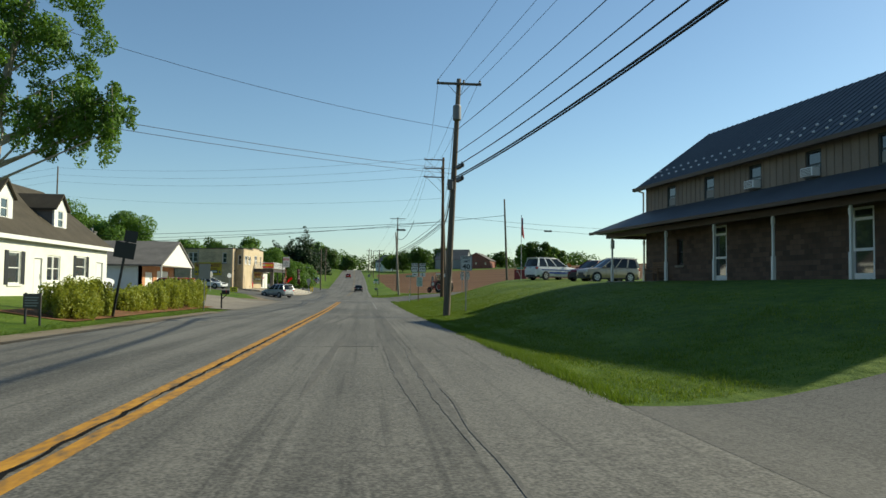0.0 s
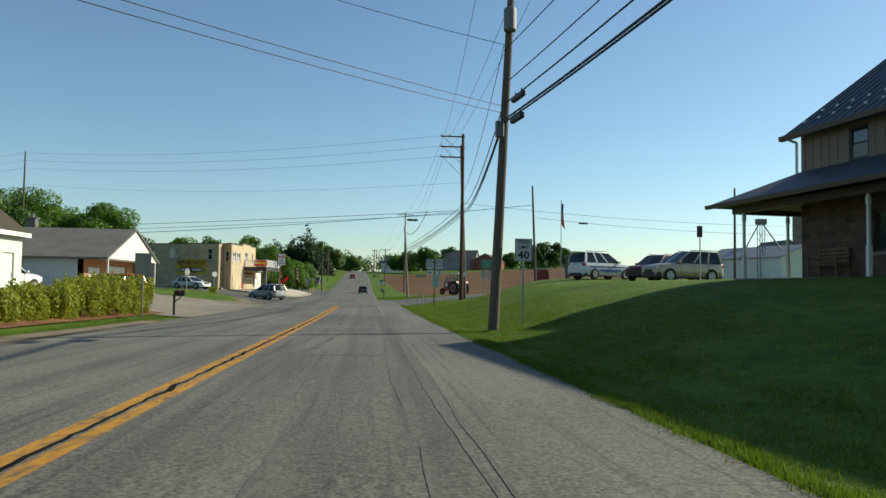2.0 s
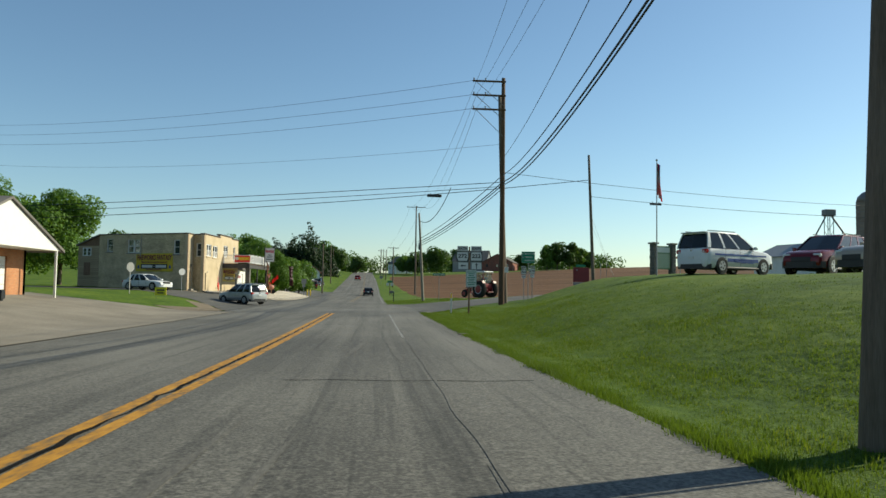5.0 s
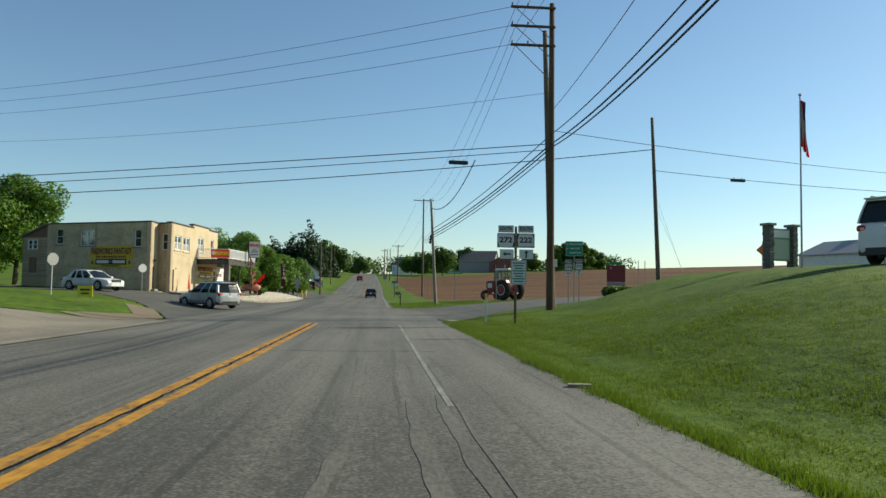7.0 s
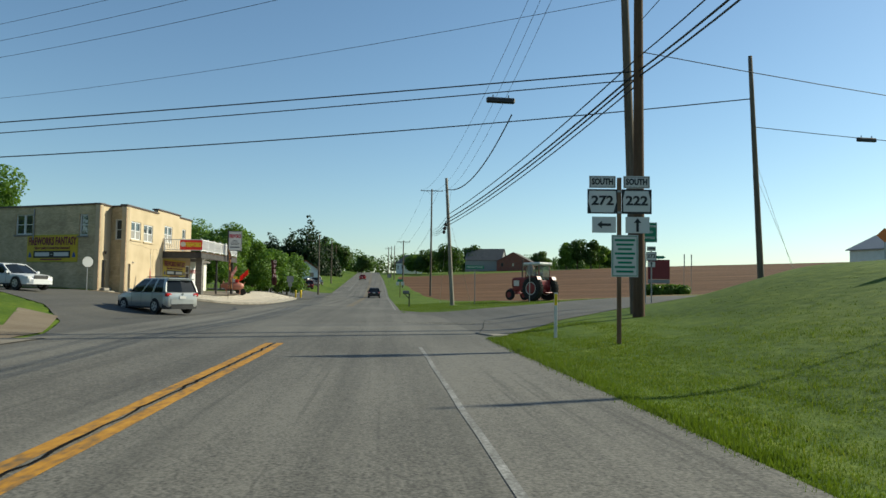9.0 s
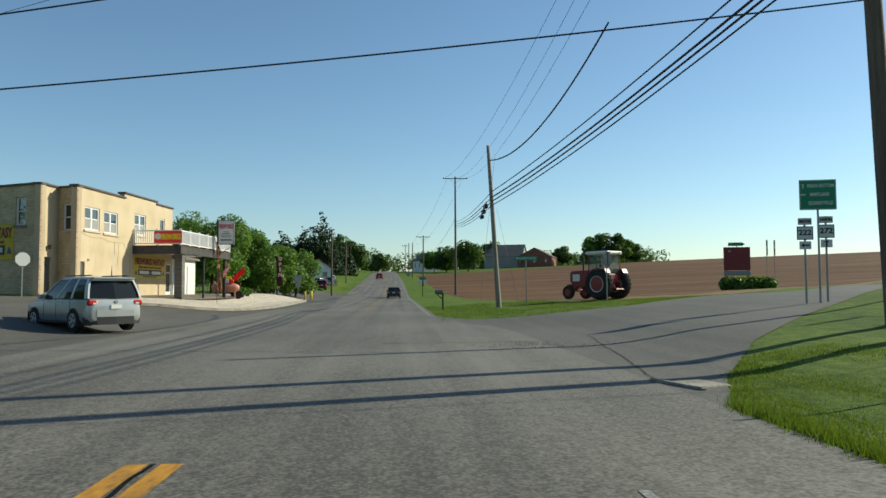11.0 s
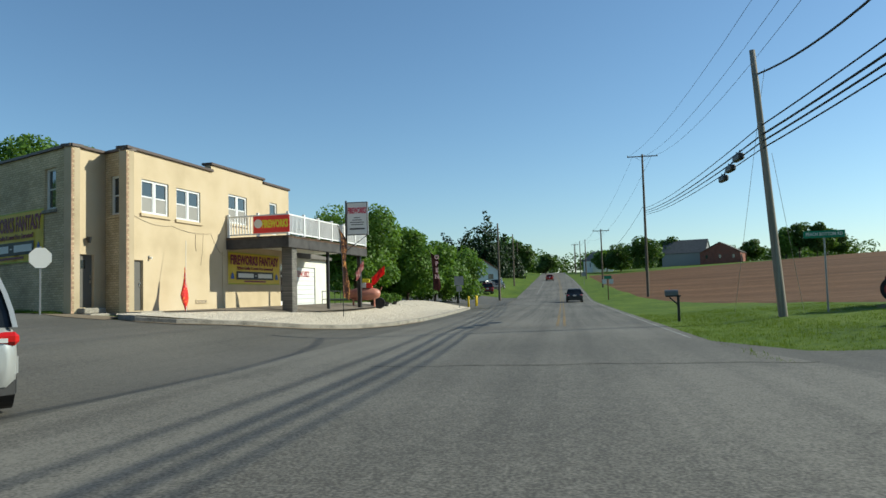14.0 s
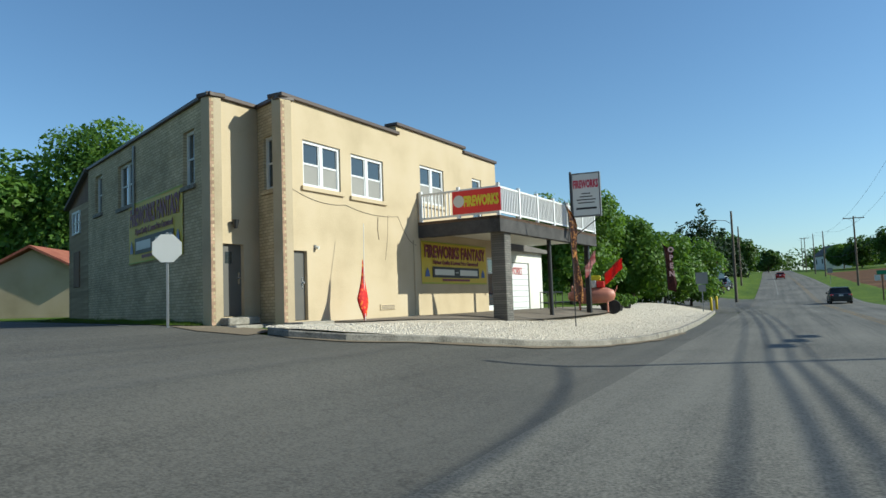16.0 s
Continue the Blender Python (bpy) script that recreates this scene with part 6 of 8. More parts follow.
def car(x, y, heading, paint_, length=4.4, width=1.8, height=1.67, style="suv", label="", z=None, group="", stripe=None, rack=False, wr=0.35, name="car", category="car"):
    """A car with its nose along +x. Body skin with wheel arches' dark liners, glasshouse with panes, lamps, bumpers, mirrors, wheels."""
    zz = land(x, y) if z is None else z
    c = thing(name, (x, y, zz), heading, label, category, group)
    L, W, H = length / 2, width / 2, height
    belt = H * 0.615 if style != "sedan" else H * 0.62
    nose = {"suv": 0.60, "van": 0.66, "sedan": 0.55}[style]
    hood = belt * 0.97
    wf, wb = L * 0.62, -L * 0.60
    sill = 0.28
    def ring(px, top, half, low=sill):
        """One upright section of the lower body: tucked sill, bulged flank, soft shoulder, crowned top."""
        d = top - low
        side = [(0.90, 0.0), (0.985, 0.14), (1.0, 0.42), (0.985, 0.72), (0.945, 0.92), (0.85, 1.0), (0.45, 1.018)]
        return [(px, -half * a, low + d * b) for a, b in side] + [(px, half * a, low + d * b) for a, b in side[::-1]]
    tail = 0.5 if style == "sedan" else 0.24
    secs = [ring(-L, belt * 0.80, W * 0.80, 0.36), ring(-L + 0.03, belt * 0.93, W * 0.88, 0.32), ring(-L + 0.12, belt * 0.985, W * 0.945, 0.30), ring(-L + 0.3, belt, W * 0.98), ring(-L * 0.5, belt, W), ring(L * 0.25, belt, W), ring(L * 0.40, hood * 1.005, W * 0.99),
            ring(L * 0.66, hood * 0.965, W * 0.97), ring(L * 0.85, hood * 0.91, W * 0.93), ring(L * 0.94, hood * 0.83, W * 0.88, 0.34), ring(L * 0.985, hood * 0.73, W * 0.82, 0.38), ring(L, hood * 0.62, W * 0.76, 0.44)]
    part("body", loft(secs), paint_, c, smooth=True).data.set_sharp_from_angle(angle=radians(38))
    # glasshouse
    a0 = -L + (0.07 if style != "sedan" else 0.50)
    a1 = -L + (0.30 if style == "suv" else 0.30 if style == "van" else 1.05)
    b1, b0 = L * ({"suv": -0.02, "sedan": 0.04, "van": 0.12}[style]), L * (0.42 if style != "van" else 0.52)
    wb_, wt = W * 0.925, W * 0.74
    HR = H - 0.045
    def skin(px0, px1, f, out=0.0):
        """A point of the side glass: px along the car at the belt and at the roof, f from belt to roof."""
        bow = 0.025 * math.sin(math.pi * f)
        return (px0 + (px1 - px0) * f, wb_ + (wt - wb_) * f + bow + out, belt - 0.02 + (HR - belt + 0.02) * f)
    rings = []
    for f in (0, 0.33, 0.66, 1):
        q0, q1 = skin(a0, a1, f), skin(b0, b1, f)
        rings.append([(q0[0] + 0.05, -q0[1], q0[2]), ((q0[0] + q1[0]) / 2, -q0[1] - 0.01, q0[2]), (q1[0] - 0.06, -q0[1], q0[2]), (q1[0] + 0.05, 0, q0[2]), (q1[0] - 0.06, q0[1], q0[2]), ((q0[0] + q1[0]) / 2, q0[1] + 0.01, q0[2]), (q0[0] + 0.05, q0[1], q0[2]), (q0[0] - 0.03, 0, q0[2])])
    part("cabin_glass", loft(rings), CAR_GLASS, c, "tinted windows")
    rsec = []
    for px, dz, k in ((a1 - 0.07, -0.05, 0.96), (a1 + 0.02, -0.012, 1.0), ((a1 * 0.6 + b1 * 0.4), 0.012, 1.01), (b1 - 0.12, -0.005, 1.0), (b1 + 0.04, -0.05, 0.97)):
        rsec.append([(px, -wt * k - 0.03, HR - 0.03 + dz), (px, -wt * k - 0.01, HR + 0.02 + dz), (px, -wt * 0.7, H + dz), (px, wt * 0.7, H + dz), (px, wt * k + 0.01, HR + 0.02 + dz), (px, wt * k + 0.03, HR - 0.03 + dz)])
    part("roof", loft(rsec), paint_, c, smooth=True).data.set_sharp_from_angle(angle=radians(40))
    # pillars: A, B, C and a broad D at the tail, on each side
    span = lambda f: (a0 + (b0 - a0) * f, a1 + (b1 - a1) * f)
    for s in (-1, 1):
        for (lo_f, hi_f, wl_, wh_) in ((0.0, 0.0, tail, 0.14), (0.34, 0.34, 0.14, 0.12), (0.64, 0.62, 0.12, 0.10), (1.0, 1.0, -0.10, -0.07)):
            pl, ph = span(lo_f)[0], span(hi_f)[1]
            sec = []
            for f in (0, 0.33, 0.66, 1):
                w_ = wl_ + (wh_ - wl_) * f
                q = skin(pl, ph, f)
                e = -0.01 if lo_f == 0 else 0.012 if lo_f == 1 else -w_ / 2
                xa, xb = q[0] + e, q[0] + e + w_
                sec.append([(xa, s * (q[1] - 0.04), q[2]), (xa, s * (q[1] + 0.016), q[2]), (xb, s * (q[1] + 0.018), q[2]), (xb, s * (q[1] - 0.02), q[2])])
            part("pillar", loft(sec), paint_, c)
    dark = paint_ if style == "sedan" else BLACK
    part("rear_bumper", prism([(-L + 0.25, -W * 0.985), (-L + 0.10, -W * 0.93), (-L - 0.015, -W * 0.66), (-L - 0.035, 0), (-L - 0.015, W * 0.66), (-L + 0.10, W * 0.93), (-L + 0.25, W * 0.985)], 0.46, 0.66, plane="xy"), paint_, c)
    part("lower_bumper", prism([(-L + 0.3, -W * 0.975), (-L + 0.11, -W * 0.92), (-L - 0.005, -W * 0.64), (-L - 0.025, 0), (-L - 0.005, W * 0.64), (-L + 0.11, W * 0.92), (-L + 0.3, W * 0.975)], 0.22, 0.455, plane="xy"), dark, c)
    part("front_bumper", prism([(L - 0.3, -W * 0.97), (L - 0.1, -W * 0.88), (L + 0.06, -W * 0.55), (L + 0.06, W * 0.55), (L - 0.1, W * 0.88), (L - 0.3, W * 0.97)], 0.30, 0.58, plane="xy"), dark if style == "suv" else paint_, c)
    part("sill", B((-L * 0.55, L * 0.55, -W - 0.005, W + 0.005, 0.24, 0.34), bevel=0.02), BLACK, c)
    part("grille", B((L * 0.985, L + 0.02, -0.42, 0.42, 0.58, 0.78), bevel=0.015), BLACK, c)
    part("plate", B((-L - 0.03, -L + 0.01, -0.17, 0.17, 0.70, 0.82)), SIGN_WHITE, c)
    part("badge", R(((-L - 0.012, 0, belt * 0.88), (-L + 0.05, 0, belt * 0.88), 0.055), seg=16), CHROME, c)
    for s in (-1, 1):
        part("tail_lamp", B((-L - 0.015, -L + 0.18, s * W * 0.78 - 0.16, s * W * 0.78 + 0.16, belt * 0.77, belt * 0.93), bevel=0.05), TAIL_RED, c)
        part("lamp_lens", B((-L - 0.02, -L, s * W * 0.74 - 0.07, s * W * 0.74 + 0.05, belt * 0.81, belt * 0.86)), HEADLAMP, c)
        part("headlight", B((L * 0.88, L * 0.975, s * W * 0.68 - 0.16, s * W * 0.68 + 0.16, hood * 0.66, hood * 0.82), bevel=0.03), HEADLAMP, c)
        part("mirror", B((b0 - 0.25, b0 - 0.1, s * (W + 0.05) - 0.09, s * (W + 0.05) + 0.09, belt - 0.03, belt + 0.12), bevel=0.03), paint_, c)
        for wx in (wf, wb):
            bm = bmesh.new()
            rod(bm, (wx, s * (W - 0.16), wr), (wx, s * (W - 0.002), wr), wr * 1.08, seg=24)
            part("wheel_arch", bm, BLACK, c)
            wheel(c, wx, s * (W - 0.105), wr)
        for hxp in (-0.12, 0.28):
            part("door_handle", B((L * hxp - 0.4, L * hxp - 0.24, s * (W + 0.012) - 0.015, s * (W + 0.012) + 0.015, belt * 0.86, belt * 0.89)), paint_, c)
        for fx in (L * 0.30, -L * 0.08, -L * 0.5):
            part("door_gap", B((fx - 0.006, fx + 0.006, s * (W + 0.001) - 0.003, s * (W + 0.001) + 0.003, 0.4, belt - 0.05)), BLACK, c)
        if stripe:
            part("stripe", B((-L * 0.8, L * 0.7, s * (W + 0.003) - 0.002, s * (W + 0.003) + 0.002, belt * 0.70, belt * 0.77)), stripe, c)
            part("stripe", B((-L * 0.45, L * 0.45, s * (W + 0.003) - 0.002, s * (W + 0.003) + 0.002, belt * 0.46, belt * 0.60)), stripe, c)
        if rack:
            part("roof_rack", B((a1 + 0.1, b1 - 0.1, s * (wt - 0.08) - 0.02, s * (wt - 0.08) + 0.02, H + 0.02, H + 0.06)), GREY_METAL, c)
    if style != "sedan":
        part("rear_wiper", B((a0 + 0.06, a0 + 0.08, -0.3, 0.1, belt + 0.03, belt + 0.05)), BLACK, c)
        part("spoiler", B((a1 - 0.2, a1 + 0.05, -wt, wt, H - 0.07, H - 0.02), bevel=0.015), paint_, c)
    return c


car(-10.9, 96.0, 138, SILVER, 4.43, 1.81, 1.68, "suv", "silver compact SUV turning into the side road", rack=True)
car(-1.1, 173.0, 90, CAR_DARK, 4.7, 1.85, 1.5, "sedan", "black sedan driving away down the main road")
car(-5.6, 276.0, 90, CAR_BRIGHT_RED, 4.6, 1.85, 1.5, "sedan", "red car far along the hill road")
lot = "cars parked at the hall"
car(20.0, 58.9, 192, TAN_PAINT, 5.0, 1.92, 1.98, "suv", "tan SUV parked on the lawn's edge", group=lot, rack=True, wr=0.41)
car(20.4, 64.3, 214, CAR_RED, 5.0, 1.92, 1.88, "suv", "dark red SUV parked behind the tan one", group=lot, rack=True, wr=0.41)
w_suv = car(17.8, 68.6, 26, CAR_WHITE, 5.2, 2.0, 2.05, "suv", "white emergency-service SUV with blue stripes", group=lot, stripe=BLUE_STRIPE, rack=True, wr=0.39)
lettering("lettering", "WAKEFIELD", 0.24, BLUE_STRIPE, w_suv, 0.1, 0.62, -1.012, width=1.5, bold=0.012)
car(-14.6, 57.4, 150, CAR_BRIGHT_RED, 4.3, 1.72, 1.6, "van", "red hatchback parked before the garage")
car(-20.6, 57.6, 75, CAR_WHITE, 4.9, 1.9, 1.75, "suv", "white pickup-sized car beside the house")
car(-20.3, 101.5, -28, CAR_WHITE, 4.5, 1.78, 1.45, "sedan", "pale sedan waiting on the side road")
far_lot = "cars parked far along the road"
for k, (x, y, h, m_, st) in enumerate([(-13.5, 196, 100, CAR_RED, "suv"), (-14.0, 206, 60, CAR_DARK, "suv"), (-13.6, 216, 80, CAR_DARK, "sedan"), (-14.5, 226, 100, CAR_WHITE, "sedan")]):
    car(x, y, h, m_, 4.6, 1.8, 1.6, st, "parked car beside the far white shed", group=far_lot)
car(58, 92, 200, CAR_WHITE, 5.0, 1.9, 1.8, "van", "white van parked by the farm")

# ---- the red tractor ----
tr = thing("tractor", (12.4, 118.6, land(12.4, 118.6) + 0.07), 127, "old red farm tractor with white-roofed cab", "tractor")
# nose along +x
part("hood", loft([[(0.25, -0.33, 1.0), (0.25, 0.33, 1.0), (0.25, 0.35, 1.62), (0.25, 0.25, 1.75), (0.25, -0.25, 1.75), (0.25, -0.35, 1.62)], [(2.15, -0.32, 1.0), (2.15, 0.32, 1.0), (2.15, 0.34, 1.58), (2.15, 0.24, 1.70), (2.15, -0.24, 1.70), (2.15, -0.34, 1.58)]]), TRACTOR_RED, tr)
part("grille", B((2.15, 2.26, -0.3, 0.3, 1.02, 1.6), bevel=0.03), BLACK, tr)
part("side_panel", B((1.3, 1.95, -0.37, -0.345, 1.08, 1.5), (1.3, 1.95, 0.345, 0.37, 1.08, 1.5)), SIGN_WHITE, tr)
part("chassis", B((-1.2, 2.2, -0.25, 0.25, 0.72, 1.0), (-1.3, -0.1, -0.45, 0.45, 0.65, 1.15), bevel=0.04), TRACTOR_RED, tr)
part("front_axle", B((1.75, 1.95, -0.85, 0.85, 0.45, 0.6), (1.7, 2.0, -0.2, 0.2, 0.5, 0.8), bevel=0.02), TRACTOR_RED, tr)
part("front_weight", B((2.2, 2.55, -0.35, 0.35, 0.65, 0.9), bevel=0.03), TRACTOR_RED, tr)
for s in (-1, 1):
    fwheel = new("front_wheel")
    fwheel.parent = tr
    fwheel.matrix_basis = pose(1.85, s * 0.92, 0.42, 90) @ Matrix.Diagonal((1.28, 1.05, 1, 1))
    part("tyre", lathe([(0.2, -0.13), (0.36, -0.13), (0.4, -0.06), (0.4, 0.06), (0.36, 0.13), (0.2, 0.13)], 22), RUBBER, fwheel)
    part("rim", lathe([(0.05, -0.15), (0.17, -0.135), (0.205, -0.145), (0.205, 0.145), (0.17, 0.135), (0.05, 0.15)], 16), TRACTOR_RED, fwheel)
    rw = new("rear_wheel")
    rw.parent = tr
    rw.matrix_basis = pose(-0.95, s * 0.98, 0.90, 90) @ Matrix.Diagonal((1.28, 1.05, 1, 1))
    part("tyre", lathe([(0.45, -0.24), (0.74, -0.25), (0.81, -0.18), (0.82, 0.18), (0.74, 0.25), (0.45, 0.24)], 30), RUBBER, rw)
    part("rim", lathe([(0.10, -0.275), (0.38, -0.25), (0.40, -0.262), (0.40, 0.262), (0.38, 0.25), (0.10, 0.275)], 24), TRACTOR_RED, rw)
    part("rim_ring", lathe([(0.401, -0.245), (0.455, -0.265), (0.458, -0.24), (0.458, 0.24), (0.455, 0.265), (0.401, 0.245)], 24), ALLOY, rw, "pale worn rim ring")
    lug = mesh_of(B((-0.03, 0.03, -0.13, 0.13, -0.025, 0.035), bevel=0.008), "tread_lug", RUBBER)
    for k in range(22):
        for sd in (-1, 1):
            o = new("tread_lug", lug)
            o.parent = rw
            o.matrix_basis = pose(0, 0, 0, 0, 0, 360 / 22 * (k + 0.25 * sd)) @ pose(0.83, 0, sd * 0.11, 0, 90, 0) @ pose(0, 0, 0, 0, 0, 0) @ pose(0, 0, 0, 0, 0, 90 + 40 * sd)
    part("fender", prism([(-1.75, 1.55), (-1.6, 1.78), (-0.5, 1.78), (-0.1, 1.35), (-0.14, 1.30), (-0.53, 1.72), (-1.57, 1.72), (-1.70, 1.52)], s * 0.70, s * 1.18), TRACTOR_RED, tr)
part("cab_base", B((-1.45, 0.25, -0.72, 0.72, 1.0, 1.5), bevel=0.04), TRACTOR_RED, tr)
for x, y in ((-1.42, -0.7), (-1.42, 0.7), (0.2, -0.66), (0.2, 0.66), (-0.55, -0.71), (-0.55, 0.71)):
    part("cab_pillar", R(((x, y, 1.48), (x * 0.97, y * 0.96, 2.62), 0.04)), BLACK if abs(x + 0.55) < 0.1 else TRACTOR_RED, tr)
cab_glass = bpy.data.materials.new("cab_glass")
cab_glass.use_nodes = True
cg = cab_glass.node_tree.nodes["Principled BSDF"]
cg.inputs["Transmission Weight"].default_value, cg.inputs["Roughness"].default_value, cg.inputs["IOR"].default_value = 0.95, 0.05, 1.05
cg.inputs["Base Color"].default_value = (0.75, 0.85, 0.83, 1)
part("pane", B((0.20, 0.215, -0.6, 0.6, 1.55, 2.58)), cab_glass, tr)
part("pane", B((-1.44, -1.425, -0.64, 0.64, 1.55, 2.58)), cab_glass, tr)
for s in (-1, 1):
    part("pane", B((-1.36, -0.60, s * 0.70 - 0.006, s * 0.70 + 0.006, 1.55, 2.58)), cab_glass, tr)
    part("pane", B((-0.50, 0.14, s * 0.69 - 0.006, s * 0.69 + 0.006, 1.55, 2.58)), cab_glass, tr)
part("cab_roof", B((-1.6, 0.4, -0.82, 0.82, 2.62, 2.82), bevel=0.07), WHITE, tr)
part("work_lamp", B((-1.64, -1.58, -0.6, -0.45, 2.66, 2.78), (-1.64, -1.58, 0.45, 0.6, 2.66, 2.78), (0.40, 0.44, -0.6, -0.45, 2.66, 2.78), (0.40, 0.44, 0.45, 0.6, 2.66, 2.78)), HEADLAMP, tr)
part("seat", B((-1.0, -0.55, -0.25, 0.25, 1.5, 1.62), (-1.05, -0.95, -0.25, 0.25, 1.6, 2.15), bevel=0.04), BLACK, tr)
bm = bmesh.new()
rod(bm, (-0.15, 0, 1.5), (-0.32, 0, 1.95), 0.03)
rod(bm, (-0.33, 0, 1.95), (-0.345, 0, 1.975), 0.2)
part("steering_wheel", bm, BLACK, tr)
part("exhaust_pipe", R(((1.15, 0.1, 1.72), (1.15, 0.1, 2.5), 0.07), ((1.15, 0.1, 2.5), (1.15, 0.1, 2.95), 0.04), ((1.15, 0.1, 2.95), (1.05, 0.1, 3.05), 0.04)), BLACK, tr)
part("hitch", R(((-1.5, -0.3, 0.9), (-1.95, -0.35, 0.6), 0.04), ((-1.5, 0.3, 0.9), (-1.95, 0.35, 0.6), 0.04), ((-1.5, 0, 1.2), (-1.9, 0, 1.0), 0.04), ((-1.95, -0.4, 0.6), (-1.95, 0.4, 0.6), 0.04)), TRACTOR_RED, tr)
part("step", B((0.3, 0.55, -0.75, -0.5, 0.5, 0.54), (0.3, 0.34, -0.75, -0.7, 0.5, 1.1), (0.3, 0.55, 0.5, 0.75, 0.5, 0.54), (0.3, 0.34, 0.7, 0.75, 0.5, 1.1)), TRACTOR_RED, tr)
tr.scale = (0.90, 0.97, 1.10)

# ---- trees and plants ----
def leaf_cloud(name, blobs, n, size, material, parent, seed, flat=0.5, label=""):
    """Many small leaf quads on the shells of several uneven blobs (x, y, z, radius, squash)."""
    rng = np.random.default_rng(seed)
    vol = np.array([b[3] ** 2 for b in blobs], float)
    pick = rng.choice(len(blobs), n, p=vol / vol.sum())
    bl = np.array(blobs, float)[pick]
    d = rng.normal(size=(n, 3))
    d /= np.linalg.norm(d, axis=1)[:, None]
    rr = bl[:, 3] * (0.55 + 0.5 * rng.random(n) ** 0.6)
    c = bl[:, :3] + d * rr[:, None] * np.stack([np.ones(n), np.ones(n), bl[:, 4]], 1)
    nrm = d + rng.normal(size=(n, 3)) * 0.7
    nrm[:, 2] += flat
    nrm /= np.linalg.norm(nrm, axis=1)[:, None]
    up = rng.normal(size=(n, 3))
    u = np.cross(nrm, up)
    u /= np.linalg.norm(u, axis=1)[:, None] + 1e-9
    v = np.cross(nrm, u)
    s = size * (0.6 + 0.8 * rng.random(n))[:, None]
    u, v = u * s, v * s * 0.62
    q = np.stack([c - u, c - v * 0.9 + u * 0.1, c + u, c + v * 0.9 + u * 0.1], 1).reshape(-1, 3)
    me = bpy.data.meshes.new(name)
    me.vertices.add(4 * n)
    me.vertices.foreach_set("co", q.astype(np.float32).ravel())
    me.loops.add(4 * n)
    me.loops.foreach_set("vertex_index", np.arange(4 * n, dtype=np.int32))
    me.polygons.add(n)
    me.polygons.foreach_set("loop_start", np.arange(0, 4 * n, 4, dtype=np.int32))
    me.update()
    me.validate()
    me.materials.append(material)
    ob = new(name, me)
    ob.parent = parent
    if label:
        ob["label"] = label
    return ob


def tree(x, y, h, r, material=LEAF, n=9000, leaf=0.16, seed=1, clear=0.18, label="leafy green broadleaf tree", name="tree", trunk=True, group="", cone=False, category="tree"):
    z = land(x, y)
    t = thing(name, (x, y, z), 0, label, category, group)
    rng = random.Random(seed)
    blobs = []
    if cone:
        k = 11
        for i in range(k):
            f = i / (k - 1)
            rad = r * (1.02 - f) ** 0.75 + 0.5
            m_ = max(1, int(5 * (1 - f)) + 1)
            for j in range(m_):
                a = 2 * math.pi * (j / m_ + rng.random() * 0.3)
                blobs.append((math.cos(a) * rad * 0.55, math.sin(a) * rad * 0.55, h * (clear * 0.5 + f * (1 - clear * 0.5)), rad * 0.55 + 0.25, 0.6))
    else:
        for i in range(22):
            a, f = rng.random() * 2 * math.pi, rng.random()
            zz = h * (clear + (1 - clear) * (0.12 + 0.78 * f))
            prof = math.sin(math.pi * (0.14 + 0.78 * f)) ** 0.7
            d = r * prof * (0.35 + 0.5 * rng.random())
            blobs.append((math.cos(a) * d, math.sin(a) * d, zz, r * (0.26 + 0.22 * rng.random()), 0.75))
        blobs.append((0, 0, h * (clear + (1 - clear) * 0.5), r * 0.62, 1.0))
    if trunk:
        bm = bmesh.new()
        rod(bm, (0, 0, -0.3), (0.1, 0.05, h * (clear + 0.2)), max(0.09, h * 0.026), h * 0.016, 9)
        rod(bm, (0.1, 0.05, h * (clear + 0.2)), (0.0, 0.1, h * 0.9), h * 0.016, 0.02, 7)
        if not cone:
            for b in blobs[:9]:
                rod(bm, (0.06, 0.03, h * (clear + 0.05 + 0.1 * rng.random())), b[:3], h * 0.010, 0.015, 6)
        part("trunk", bm, BARK, t)
    leaf_cloud("crown", blobs, n, leaf, material, t, seed)
    return t


# the tree at the white house, hanging over the road's edge of the yard
bz = land(-11.4, 22.0)
birch = thing("tree", (-11.4, 22.0, bz), 0, "tall tree with pale leaning trunk and hanging green foliage", "tree")
rng = random.Random(8)
stem = [(0, 0, -0.3), (0.45, 0.1, 3.2), (1.1, 0.0, 6.8 - bz), (1.6, 0.1, 9.4 - bz), (1.9, 0.3, 12.4 - bz)]
bm = bmesh.new()
for (a, b, r0, r1) in zip(stem, stem[1:], (0.19, 0.15, 0.12, 0.08), (0.15, 0.12, 0.08, 0.03)):
    rod(bm, a, b, r0, r1, 10)
main = [(2.8, 0.4, 8.7, 1.0), (1.6, -0.6, 8.3, 1.2), (0.4, 0.6, 8.6, 1.5), (2.4, 1.0, 7.5, 0.8), (1.2, -0.8, 6.9, 0.85), (3.0, 0.2, 6.6, 0.85), (3.9, -0.3, 6.55, 0.6), (3.5, 0.5, 5.9, 0.6), (2.4, -0.2, 6.0, 0.7), (0.2, -0.3, 7.0, 0.9),
        (2.0, 0.6, 10.2, 1.4), (0.6, 0.4, 10.8, 1.7), (1.6, -0.5, 12.0, 1.3), (-1.0, 0.3, 9.2, 1.7), (-1.6, 1.2, 7.4, 1.4), (-0.6, -1.4, 6.6, 1.1), (0.4, 1.6, 5.9, 0.7), (4.45, 0.0, 6.75, 0.42), (4.3, 0.3, 6.0, 0.40), (4.1, -0.4, 5.5, 0.35)]
blobs = []
